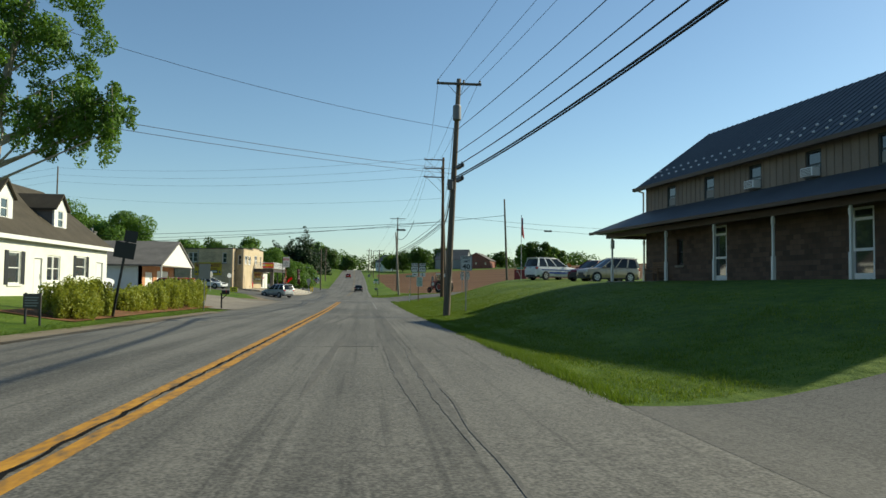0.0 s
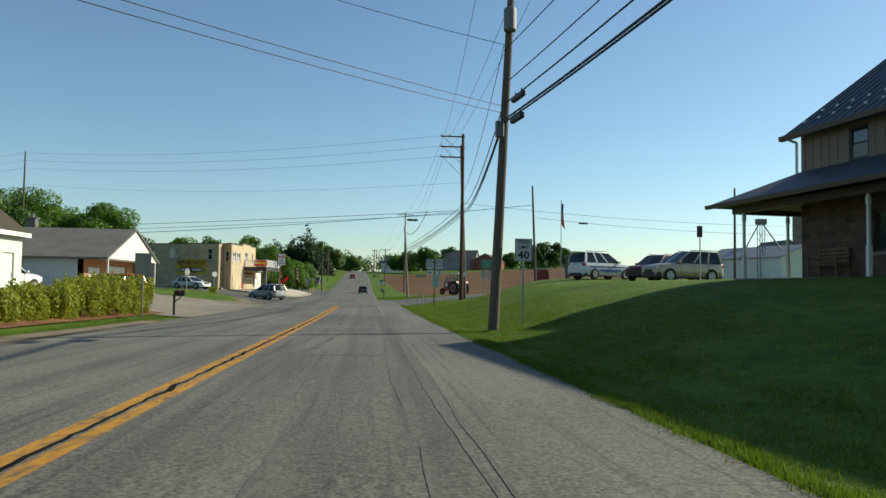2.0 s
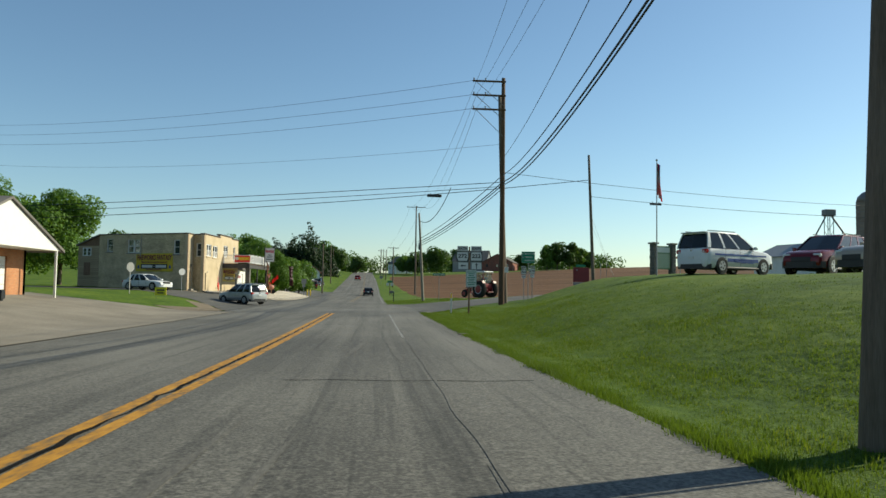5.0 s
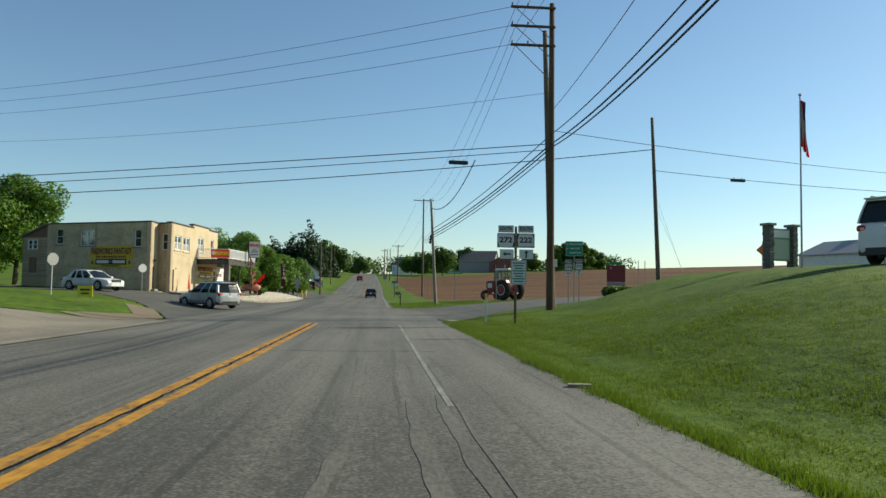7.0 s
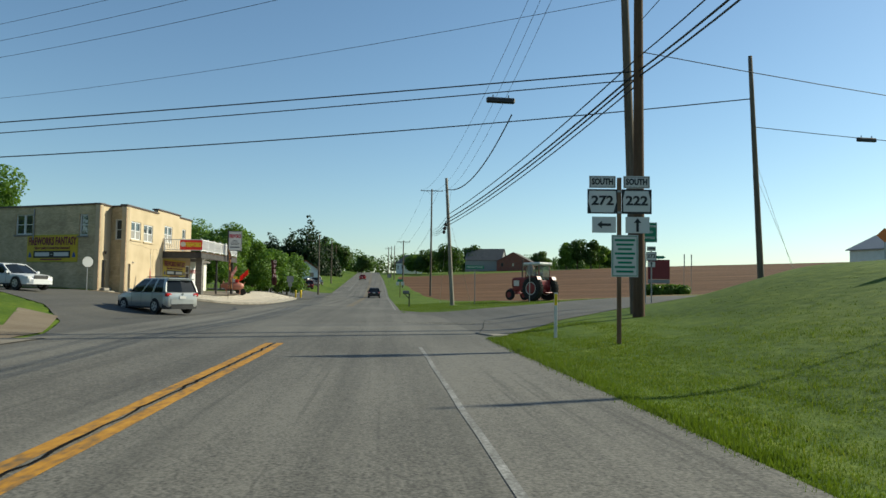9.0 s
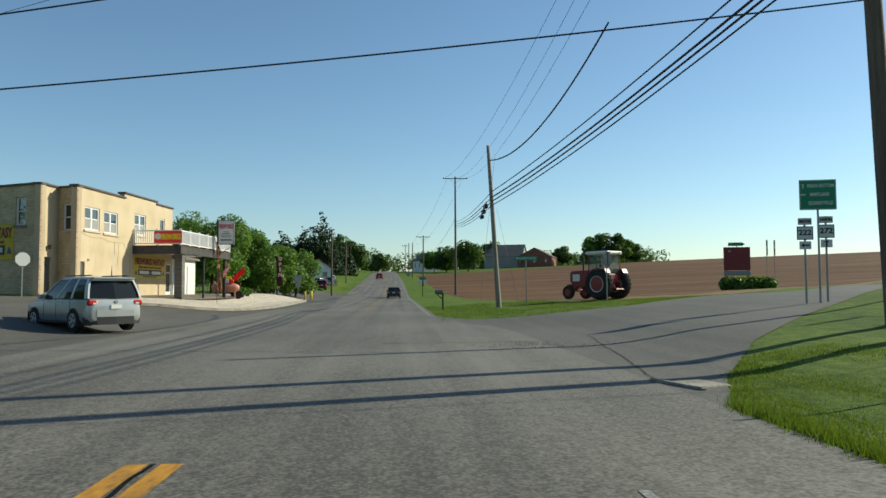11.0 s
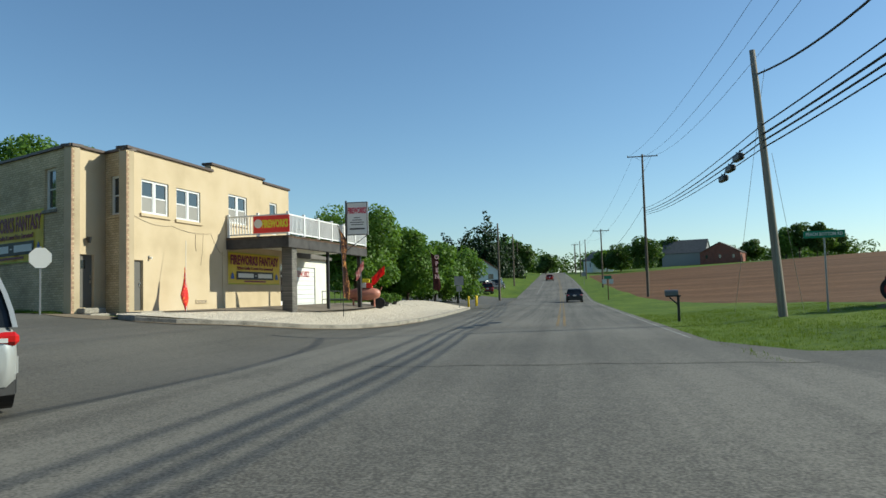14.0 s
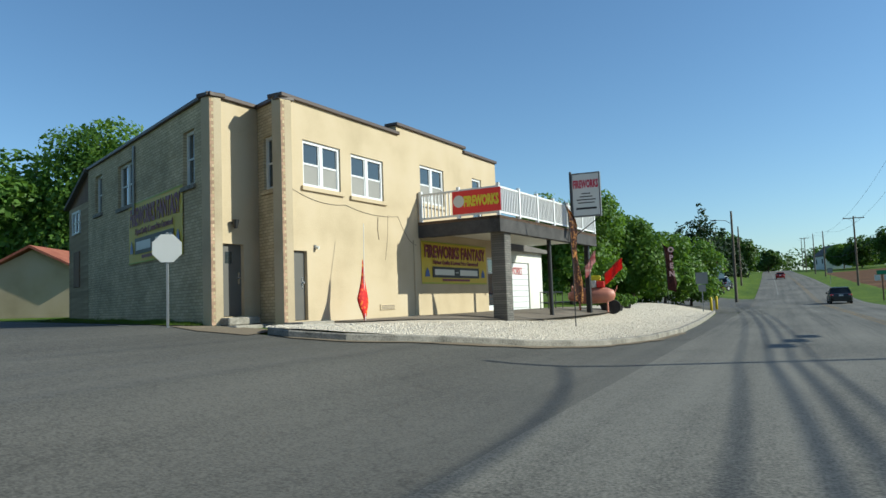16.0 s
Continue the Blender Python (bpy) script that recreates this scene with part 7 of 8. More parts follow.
for x, y, z, r in main:
    rod(bm, (1.1 + 0.25 * (z - 6.8) / 2.6, 0.05, max(3.6, z - 1.4) - bz), (x, y, z - bz), 0.045, 0.012, 6)
    for k in range(5):
        a, e = rng.random() * 6.28, rng.random() * 2 - 1
        blobs.append((x + r * 0.75 * math.cos(a), y + r * 0.75 * math.sin(a), z - bz + r * 0.65 * e, r * (0.34 + 0.22 * rng.random()), 0.8))
# twigs hanging low towards the road
for k in range(26):
    x, y = 1.6 + 2.9 * rng.random(), -0.9 + 1.9 * rng.random()
    top = 6.3 + 0.5 * rng.random()
    low = 4.75 + 0.9 * rng.random() + 0.25 * abs(x - 3)
    rod(bm, (x - 0.1, y, top - bz), (x, y, low - bz), 0.012, 0.005, 5)
    for q in range(3):
        blobs.append((x, y, low + (top - low) * q / 3 - bz, 0.16 + 0.10 * rng.random(), 1.4))
part("trunk", bm, mat("pale_bark", ((0.20, 0.17, 0.13), (0.42, 0.38, 0.31)), 0.95, 0, 3, 18, 0.6, 0.15, stretch=(2, 2, 0.5)), birch)
leaf_cloud("crown", blobs, 62000, 0.052, LEAF, birch, 5, 0.2)
# behind the garage and the shop
back = "trees behind the buildings"
for k, (x, y, h, r) in enumerate([(-44, 88, 12.0, 5.2), (-52, 97, 13, 6), (-40, 101, 8.5, 4.2), (-60, 90, 14.5, 6.5), (-37, 90, 9.5, 3.8), (-66, 108, 12, 6), (-46, 76, 12.5, 5.0), (-58, 70, 14, 6)]):
    tree(x, y, h, r, LEAF if k % 2 else LEAF_DARK, 7000, 0.26, 20 + k, 0.12, group=back)
big = "big maples beside the side road"
for k, (x, y, h, r) in enumerate([(-53.5, 136.5, 15.5, 7.2), (-43.5, 139.5, 13.2, 6.0), (-60, 136, 13, 6.5), (-53, 146, 13, 7), (-74, 143, 14, 7)]):
    tree(x, y, h, r, LEAF, 20000 if k < 2 else 8000, 0.20 if k < 2 else 0.3, 40 + k, 0.10, "large dense green maple", group=big)
tr_set = "trees past the shop"
for k, (x, y, h, r, n) in enumerate([(-19.0, 145.5, 7.7, 4.1, 20000), (-16.0, 151.5, 6.2, 3.6, 18000), (-14.4, 156.5, 5.4, 3.1, 12000), (-13.0, 162.0, 5.4, 3.0, 9000), (-24, 152, 8.2, 4.2, 9000), (-21.5, 160, 6, 3.5, 7000)]):
    tree(x, y, h, r, LEAF, n, 0.15, 60 + k, 0.06, "dense green broadleaf tree past the shop", group=tr_set)
con = "dark conifers on the hill"
for k, (x, y, h, r) in enumerate([(-23, 288, 18, 6.5), (-29, 292, 14, 6.2), (-34, 285, 12, 6), (-18.5, 296, 12, 5)]):
    tree(x, y, h, r, LEAF_CONIFER, 6500, 0.42, 80 + k, 0.1, "tall dark conifer on the hill", cone=True, group=con)
far_w = "far trees along the hill"
rng = random.Random(12)
spots = [(-44, 296, 13, 6), (-52, 280, 11, 6), (-16, 335, 12, 5), (-22, 350, 13, 6), (28, 368, 12, 6.5), (45, 430, 13, 6), (90, 414, 13, 6.0), (96, 416, 15, 5.5), (102, 413, 14, 5), (107, 416, 12, 5), (80, 428, 9, 5), (116, 430, 9, 5), (15, 385, 10, 5), (20, 380, 11, 6), (-9, 385, 8, 4), (-70, 300, 12, 7), (-62, 320, 14, 7), (-84, 290, 13, 7)]
for k, (x, y, h, r) in enumerate(spots):
    tree(x, y, h, r, LEAF_DARK if k % 3 else LEAF, 3600, 0.5, 100 + k, 0.1, "round dark tree far up the hill", group=far_w)
# woods on the skyline: one uncounted band
blobs = []
for k in range(330):
    x = -340 + 520 * rng.random()
    y = 452 + 60 * rng.random() + 0.10 * abs(x)
    if 60 < x:
        y += 80
    hh = 6 + 7 * rng.random()
    blobs.append((x, y, land(x, y) + hh * 0.5, hh * 0.55, 0.95))
for k in range(60):
    x, y = -110 - 130 * rng.random(), 60 + 300 * rng.random()
    hh = 8 + 6 * rng.random()
    blobs.append((x, y, land(x, y) + hh * 0.5, hh * 0.6, 0.95))
woods = leaf_cloud("woodland", blobs, 60000, 0.9, LEAF_DARK, None, 7)
tagged(woods, "dark woods along the skyline", "woods", kind="stuff")

# yellow-green flowering hedge in the white house's yard
HEDGE = [(-11.5, 30.3, 0.8, 1.25), (-11.6, 32.3, 0.85, 1.3), (-11.7, 34.0, 0.65, 0.95), (-12.1, 38.9, 0.7, 0.75), (-12.2, 41.0, 0.85, 0.9), (-12.1, 43.2, 0.95, 1.05),
         (-12.0, 45.6, 1.15, 1.4), (-12.0, 47.8, 1.3, 1.65), (-11.9, 50.0, 1.3, 1.7), (-11.8, 52.0, 1.1, 1.55)]
patch("mulch_bed", MULCH, [(-13.4, 28.6), (-13.6, 40.0), (-13.3, 54.2)], [(-10.55, 28.6), (-10.75, 40.0), (-10.5, 54.0)], 0.05, "brown mulch bed under the flowering bushes", "mulch bed", 14)
for k, (x, y, r, h) in enumerate(HEDGE):
    z = land(x, y)
    b = thing("flowering_bush", (x, y, z), 0, "yellow-green flowering bush beside the road", "bush", "bushes along the yard")
    for i in range(9):
        a = 0.7 * i
        part("stem", R(((0.2 * math.cos(a), 0.2 * math.sin(a), -0.1), (0.7 * r * math.cos(a), 0.7 * r * math.sin(a), h * 0.8), 0.02, 0.006), seg=5), BARK, b)
    plume = []
    for i in range(46):
        a, d, u = rng.random() * 6.28, math.sqrt(rng.random()), rng.random()
        plume.append((d * r * 1.1 * math.cos(a), d * r * 1.5 * math.sin(a), h * (0.22 + 0.55 * u) * (1.15 - 0.35 * d * d), 0.15 + 0.12 * rng.random(), 2.6))
    for i in range(int(10 * h)):                     # tall thin shoots above the bush
        a, d = rng.random() * 6.28, math.sqrt(rng.random())
        plume.append((d * r * math.cos(a), d * r * 1.3 * math.sin(a), h * (0.80 + 0.22 * rng.random()), 0.05 + 0.03 * rng.random(), 4.0))
    leaf_cloud("foliage", plume, 9000, 0.055, LEAF_YELLOW, b, 200 + k, -0.3)
rb = thing("corn_clump", (28.8, 132.0, land(28.8, 132.0)), 0, "clump of tall green plants under the board", "plants")
leaf_cloud("foliage", [(-1.6 + 0.4 * i, 0.3 * math.sin(i * 2.0), 0.55, 0.6, 1.0) for i in range(10)], 3500, 0.16, LEAF, rb, 230)
for k, (x, y, r) in enumerate([(52.0, 86.0, 1.4), (-25.0, 60.5, 1.2)]):
    b = thing("round_bush", (x, y, land(x, y)), 0, "rounded green garden bush", "bush")
    leaf_cloud("foliage", [(0, 0, r * 0.8, r, 0.9), (0.4, 0.2, r, r * 0.7, 0.9)], 3000, 0.14, LEAF, b, 240 + k)

# grass tufts along the verges, thick where the camera passes
def tufts(name, spots, h, seed, label, material=BLADE, blades=6):
    """Small clumps of blades; their height follows a slow noise, so that the sward is uneven."""
    rng_ = np.random.default_rng(seed)
    base = np.array([(x, y, land(x, y), 0.75 + 0.9 * noise.noise(Vector((x * 0.8, y * 0.45, 5)))) for x, y in spots])
    q = np.repeat(base, blades, axis=0)
    m = len(q)
    a, l = rng_.random(m) * 6.28, h * np.clip(q[:, 3], 0.25, 2) * (0.4 + rng_.random(m))
    bx, by = q[:, 0] + 0.07 * rng_.normal(size=m), q[:, 1] + 0.07 * rng_.normal(size=m)
    w = 0.004 + 0.006 * rng_.random(m)
    tx, ty = 0.3 * l * rng_.normal(size=m), 0.3 * l * rng_.normal(size=m)
    ca, sa, z0 = w * np.cos(a), w * np.sin(a), q[:, 2] - 0.02
    co = np.stack([np.stack([bx - ca, by - sa, z0], 1), np.stack([bx + ca, by + sa, z0], 1), np.stack([bx + tx, by + ty, q[:, 2] + l], 1)], 1).reshape(-1, 3)
    me = bpy.data.meshes.new(name)
    me.vertices.add(3 * m)
    me.vertices.foreach_set("co", co.astype(np.float32).ravel())
    me.loops.add(3 * m)
    me.loops.foreach_set("vertex_index", np.arange(3 * m, dtype=np.int32))
    me.polygons.add(m)
    me.polygons.foreach_set("loop_start", np.arange(0, 3 * m, 3, dtype=np.int32))
    me.update()
    me.materials.append(material)
    return tagged(new(name, me), label, "grass", kind="stuff")


rg = np.random.default_rng(3)
spots = []
while len(spots) < 78000:
    y = -2 + 86 * rg.random()
    x = 3.12 + abs(rg.normal()) * 3.4
    if x < 14 and not (y < 8.6 and x < 13) and not inside(R_NEAR + R_FAR[::-1], x, y):
        spots.append((x, y))
tufts("grass_tufts", spots[:64000], 0.034, 5, "short green grass on the bank beside the road")
tufts("grass_tufts", spots[64000:], 0.038, 15, "paler grass stalks on the bank beside the road", BLADE_PALE, 4)
spots = []
while len(spots) < 9000:
    y = 8.7 + 72 * rg.random()
    x = 3.06 + abs(rg.normal()) * 0.16 + 0.10 * noise.noise(Vector((y * 0.9, 2, 0)))
    if not inside(R_NEAR + R_FAR[::-1], x, y):
        spots.append((x, y))
tufts("grass_fringe", spots, 0.085, 16, "taller rough grass along the road's edge", BLADE, 7)
spots = []
while len(spots) < 9000:
    y = 101 + 26 * rg.random()
    x = 1.3 + 17 * rg.random()
    if not inside(R_NEAR + R_FAR[::-1], x, y) and not (x > 10.5 and y > 119.5):
        spots.append((x, y))
tufts("grass_tufts", spots, 0.08, 6, "short grass between the road and the field")
spots = []
while len(spots) < 6000:
    y = 14 + 38 * rg.random()
    x = -9.3 - abs(rg.normal()) * 1.6
    spots.append((x, y))
tufts("grass_tufts", spots, 0.055, 7, "short grass before the white house")

# rough grass at the foot of the brick wall
OUTW = Vector((-0.446, -0.895))
spots = []
while len(spots) < 2600:
    u, v = 0.2 + 14.6 * rg.random(), abs(rg.normal()) * 0.5
    if v < 1.1 + 0.25 * noise.noise(Vector((u * 1.1, 4, 0))):
        q = Vector(BC) + D * u + OUTW * (v + 0.03)
        spots.append((q.x, q.y))
tufts("grass_tufts", spots, 0.11, 8, "rough grass growing along the foot of the brick wall")

# ---- gravel island, kerb and walk before the shop ----
KERB = [(-17.25, 110.35), (-16.95, 109.85), (-16.2, 109.62), (-15.0, 110.1), (-13.7, 111.4), (-12.0, 113.6), (-10.6, 116.2), (-9.75, 119.5), (-9.45, 124.0), (-9.55, 132.0), (-9.8, 140.0), (-10.2, 150.0)]
kz = lambda x, y: land(x, y) + 0.02
def kerb_run(line):
    pts = fine(line, 4)
    bm = bmesh.new()
    rows = []
    for i, (x, y) in enumerate(pts):
        a, b = Vector(pts[max(0, i - 1)]), Vector(pts[min(len(pts) - 1, i + 1)])
        nrm = Vector((b.y - a.y, a.x - b.x)).normalized()     # outward, to the road
        z = kz(x, y)
        row = []
        for off, dz in ((0.0, -0.25), (0.0, 0.13), (-0.02, 0.155), (-0.16, 0.16), (-0.18, 0.14), (-0.18, -0.25)):
            row.append(bm.verts.new((x + nrm.x * off, y + nrm.y * off, z + dz + 0.008 * noise.noise(Vector((x * 2, y * 2, dz))))))
        rows.append(row)
    for a, b in zip(rows, rows[1:]):
        for k in range(5):
            bm.faces.new((a[k], a[k + 1], b[k + 1], b[k]))
    bm.faces.new(rows[0])
    bm.faces.new(rows[-1][::-1])
    bmesh.ops.recalc_face_normals(bm, faces=bm.faces)
    return bm
solo("kerb", kerb_run(KERB), CONCRETE, "worn concrete kerb round the gravel", "kerb", kind="structure")
def shop_line(u, v):
    q = shop.matrix_basis @ Vector((u, -v, 0))
    return (q.x, q.y)
inner = [shop_line(u, 0.02) for u in (0.05, 0.3, 0.7, 1.3, 2.2, 4.4, 6.6, 8.8, 11.5, 16.0, 22.0, 33.0)]
def island_z(x, y):
    loc = shop.matrix_basis.inverted() @ Vector((x, y, 0))
    f = smooth01((-loc.y) / 4.5)
    return (1 - f) * 0.36 + f * (land(x, y) + 0.13)
outer = [(x - 0.1, y + 0.05) for x, y in KERB]
gravel = tagged(new("gravel_bed", ribbon("gravel_bed", GRAVEL, fine(inner, 4)[::-1], fine(outer, 4)[::-1], island_z, 0.0, 14)), "bed of pale gravel before the shop", "gravel", kind="stuff")
# loose stones
rg = np.random.default_rng(9)
vs, fs = [], []
ico = [(0, 0, 1), (0.9, 0, 0.1), (0.1, 0.9, 0.0), (-0.9, 0.1, 0.1), (0, -0.9, 0.0)]
tri = [(0, 1, 2), (0, 2, 3), (0, 3, 4), (0, 4, 1)]
fi, fo = fine(inner, 8), fine(outer, 8)
count = 0
while count < 15000:
    i = int(rg.random() * (len(fi) - 2))
    f, h = rg.random() ** 0.8, rg.random()
    ax, ay = fi[i][0] + (fi[i + 1][0] - fi[i][0]) * h, fi[i][1] + (fi[i + 1][1] - fi[i][1]) * h
    bx, by = fo[i][0] + (fo[i + 1][0] - fo[i][0]) * h, fo[i][1] + (fo[i + 1][1] - fo[i][1]) * h
    x, y = ax + (bx - ax) * (0.42 + 0.56 * f), ay + (by - ay) * (0.42 + 0.56 * f)
    if y > 146:
        continue
    s = 0.022 + 0.03 * rg.random()
    k = len(vs)
    c_, s_ = math.cos(6.28 * h), math.sin(6.28 * h)
    z = island_z(x, y)
    vs += [(x + (a * c_ - b * s_) * s, y + (a * s_ + b * c_) * s, z + c * s * 0.7 - 0.004) for a, b, c in ico]
    fs += [(k + a, k + b, k + c) for a, b, c in tri]
    count += 1
me = bpy.data.meshes.new("gravel_stones")
me.from_pydata(vs, [], fs)
me.materials.append(STONE)
tagged(new("gravel_stones", me), "loose pale gravel stones", "gravel", kind="stuff")
WALK = mat("stained_concrete_walk", ((0.12, 0.10, 0.08), (0.24, 0.205, 0.165)), 0.9, 0, 0.8, 30, 0.3, 0.2)
walk_in = [shop_line(u, 0.004) for u in (1.3, 4, 6.6, 9, 12, 16, 20)]
walk_out = [shop_line(u, v) for u, v in ((1.3, 1.2), (4, 1.7), (6.6, 2.6), (9, 3.3), (12, 3.5), (16, 3.3), (20, 2.8))]
tagged(new("shop_walk", ribbon("shop_walk", WALK, fine(walk_in, 4)[::-1], fine(walk_out, 4)[::-1], lambda x, y: max(island_z(x, y) + 0.035, 0.12), 0.0, 6)), "dark stained concrete walk along the shop", "pavement", kind="structure")
tagged(new("far_yard", ribbon("far_yard", ASPHALT_SIDE, [(-24, 152), (-24, 172), (-24, 192)], [(-8.6, 150), (-8.6, 170), (-8.6, 190)], land, 0.02, 10)), "dark asphalt yard past the shop", "driveway", kind="structure")


def feather_flag(x, y, h, lean, cloth, label, word=None, wmat=None, rz=0, w=0.6, z=None, twist=0.0):
    f = thing("feather_flag", (x, y, island_z(x, y) if z is None else z), rz, label, "flag", "feather flags")
    bm = bmesh.new()
    pts = [(0, 0), (0.02 * lean, h * 0.5), (0.25 * lean, h * 0.9), (0.55 * lean, h)]
    for a, b in zip(pts, pts[1:]):
        rod(bm, (a[0], 0, a[1]), (b[0], 0, b[1]), 0.018)
    part("pole", bm, BLACK, f)
    bm = bmesh.new()
    n = 16
    rows = []
    for i in range(n + 1):
        t = i / n
        z_ = h * (0.22 + 0.77 * t)
        k = float(np.interp(z_, [0, h * 0.5, h * 0.9, h], [0, 0.02 * lean, 0.25 * lean, 0.55 * lean]))
        ww = w * (1 - 0.85 * max(0, (t - 0.75) / 0.25) ** 2) * (0.85 + 0.15 * math.sin(9 * t))
        rows.append([bm.verts.new((k + 0.02 + ww * j / 4, 0.05 * math.sin(5 * t + 1.3 * j + twist) * j / 4, z_ - 0.18 * j / 4)) for j in range(5)])
    for a, b in zip(rows, rows[1:]):
        for j in range(4):
            bm.faces.new((a[j], a[j + 1], b[j + 1], b[j]))
    bmesh.ops.solidify(bm, geom=bm.faces[:], thickness=0.006)
    part("cloth", bm, cloth, f)
    if word:
        for k, ch in enumerate(word):
            o = lettering("letter", ch, 0.5, wmat, f, 0.02 + w * 0.5, h * (0.86 - 0.13 * k), -0.07, bold=0.02)
    return f


flame = mat("flame_print_cloth", ((0.02, 0.015, 0.015), (0.06, 0.02, 0.015), (0.70, 0.34, 0.10)), 0.7, 0, 3.5, 14, 0, 0.2)
dark_print = mat("dark_print_cloth", ((0.03, 0.018, 0.018), (0.12, 0.04, 0.035), (0.05, 0.02, 0.02)), 0.7, 0, 3.0, 12, 0, 0.2)
pink = paint("letter_pink", (0.75, 0.45, 0.42), 0.6)
q = shop_line(9.6, 4.4)
feather_flag(*q, 4.3, -0.5, flame, "tall black and orange feather flag", rz=60, w=0.42)
feather_flag(-13.0, 148.0, 4.2, -0.5, dark_print, "dark red feather flag with the word open", "OPEN", pink, rz=20, w=0.62)
# furled red banner leaning at the front wall
fr = thing("furled_flag", (-16.47, 113.48, island_z(-16.47, 113.48)), 85, "red fireworks flag hanging furled from its pole", "flag")
part("pole", R(((0, 0, -0.1), (0.12, 0.1, 1.2), 0.012), ((0.12, 0.1, 1.2), (0.45, 0.3, 2.75), 0.010)), WHITE, fr)
bm = bmesh.new()
rows = []
for i in range(17):
    t = i / 16                                   # from the pointed foot to the top
    cx, cy, cz = 0.02 + 0.20 * t, 0.05 + 0.15 * t, 0.06 + 1.65 * t
    ww = float(np.interp(t, [0, 0.12, 0.3, 0.6, 1.0], [0.02, 0.13, 0.20, 0.10, 0.02]))
    rows.append([bm.verts.new((cx - 0.35 * ww * (1 - t) + ww * math.cos(a) * (1 + 0.25 * math.sin(7 * t + 2 * a)), cy + 0.45 * ww * math.sin(a), cz - 0.10 * math.cos(a) * (1 - t))) for a in [2 * math.pi * q_ / 11 for q_ in range(11)]])
for a, b in zip(rows, rows[1:]):
    for j in range(11):
        bm.faces.new((a[j], a[(j + 1) % 11], b[(j + 1) % 11], b[j]))
part("cloth", bm, mat("red_flag_cloth", ((0.30, 0.01, 0.01), (0.55, 0.02, 0.02), (0.7, 0.35, 0.03)), 0.7, 0, 2.2, 9, 0, 0.2, wear=0.6), fr, smooth=True)

# fireworks sign on its bracket at the canopy's edge
fs_ = thing("projecting_sign", (-13.35, 124.3, 0), 2, "white projecting fireworks sign on a black bracket", "sign")
part("panel", B((0.08, 1.12, -0.09, 0.09, 3.98, 5.62), bevel=0.015), SIGN_WHITE, fs_)
part("frame", B((0.04, 0.08, -0.1, 0.1, 3.94, 5.66), (1.12, 1.16, -0.1, 0.1, 3.94, 5.66), (0.08, 1.12, -0.1, 0.1, 5.62, 5.66), (0.08, 1.12, -0.1, 0.1, 3.94, 3.98)), GREY_METAL, fs_)
part("mast", R(((0.0, 0, 3.05), (0.0, 0, 5.75), 0.05), ((0.0, 0, 3.15), (1.1, 0, 3.92), 0.02)), BLACK, fs_)
lettering("word", "FIREWORKS", 0.42, paint("sign_letter_red", (0.45, 0.01, 0.05), 0.5), fs_, 0.6, 5.2, -0.095, width=0.98, bold=0.018)
for k, ww in enumerate((0.34, 0.5, 0.74, 0.66)):
    part("text_bar", B((0.6 - ww / 2, 0.6 + ww / 2, -0.096, -0.091, 4.82 - 0.12 * k, 4.86 - 0.12 * k)), BLACK, fs_)
part("number_bar", B((0.2, 1.0, -0.096, -0.091, 4.22, 4.30)), BLACK, fs_)

# the pig barbecue figure, planters, pots
def on_walk(u, v):
    x, y = shop_line(u, v)
    return x, y, max(island_z(x, y), land(x, y) + 0.1)
px_, py_, pz_ = on_walk(17.2, 2.6)
pig = solo("pig_figure", lathe([(0.06, -0.95), (0.22, -0.88), (0.33, -0.6), (0.36, 0.0), (0.35, 0.45), (0.27, 0.70), (0.23, 0.85), (0.20, 1.02), (0.12, 1.10)], 16, m=pose(0, 0, 0.75, 0, -90, 0)), PIG, "pink pig-shaped yard figure on thin legs", "yard figure", pose(px_, py_, pz_, 0, 0, 10), smooth=True)
bm = bmesh.new()
bm.from_mesh(pig.data)
for s in (-1, 1):
    for xx in (-0.6, 0.6):
        rod(bm, (xx, s * 0.2, 0.0), (xx, s * 0.2, 0.5), 0.035)
    rod(bm, (-0.85, s * 0.16, 1.0), (-0.9, s * 0.24, 1.22), 0.09, 0.01, 6)
rod(bm, (0.93, 0, 0.85), (1.05, 0, 1.15), 0.02)
bm.to_mesh(pig.data)
bm.free()
cr = thing("crate", (px_ + 0.15, py_, pz_ + 1.10), 10, "bright crate of goods lying on the figure", "crate")
part("box", B((-0.35, 0.0, -0.2, 0.2, 0.0, 0.3), bevel=0.02), SIGN_WHITE, cr)
part("box", B((0.02, 0.35, -0.2, 0.2, 0.0, 0.26), bevel=0.02), BANNER_RED, cr)
part("box", B((-0.2, 0.2, -0.15, 0.15, 0.3, 0.52), bevel=0.02), LETTER_YELLOW, cr)
for k, (u, v, s) in enumerate([(19.3, 2.5, 1.0), (21.0, 2.6, 0.9), (24.0, 2.2, 0.8)]):
    x, y, z = on_walk(u, v)
    p = thing("potted_plant", (x, y, z), 0, "black pot with a bushy green plant", "potted plant", "potted plants")
    part("pot", lathe([(0.2 * s, 0), (0.28 * s, 0.34 * s), (0.30 * s, 0.34 * s), (0.30 * s, 0.40 * s), (0.25 * s, 0.40 * s), (0.2 * s, 0.3 * s)], 16), BLACK, p)
    leaf_cloud("foliage", [(0, 0, 0.6 * s, 0.42 * s, 0.8), (0.2, 0.1, 0.5 * s, 0.35 * s, 0.7), (-0.2, 0, 0.5 * s, 0.33 * s, 0.7)], 700, 0.10, LEAF, p, 300 + k)
x, y, z = on_walk(18.5, 3.1)
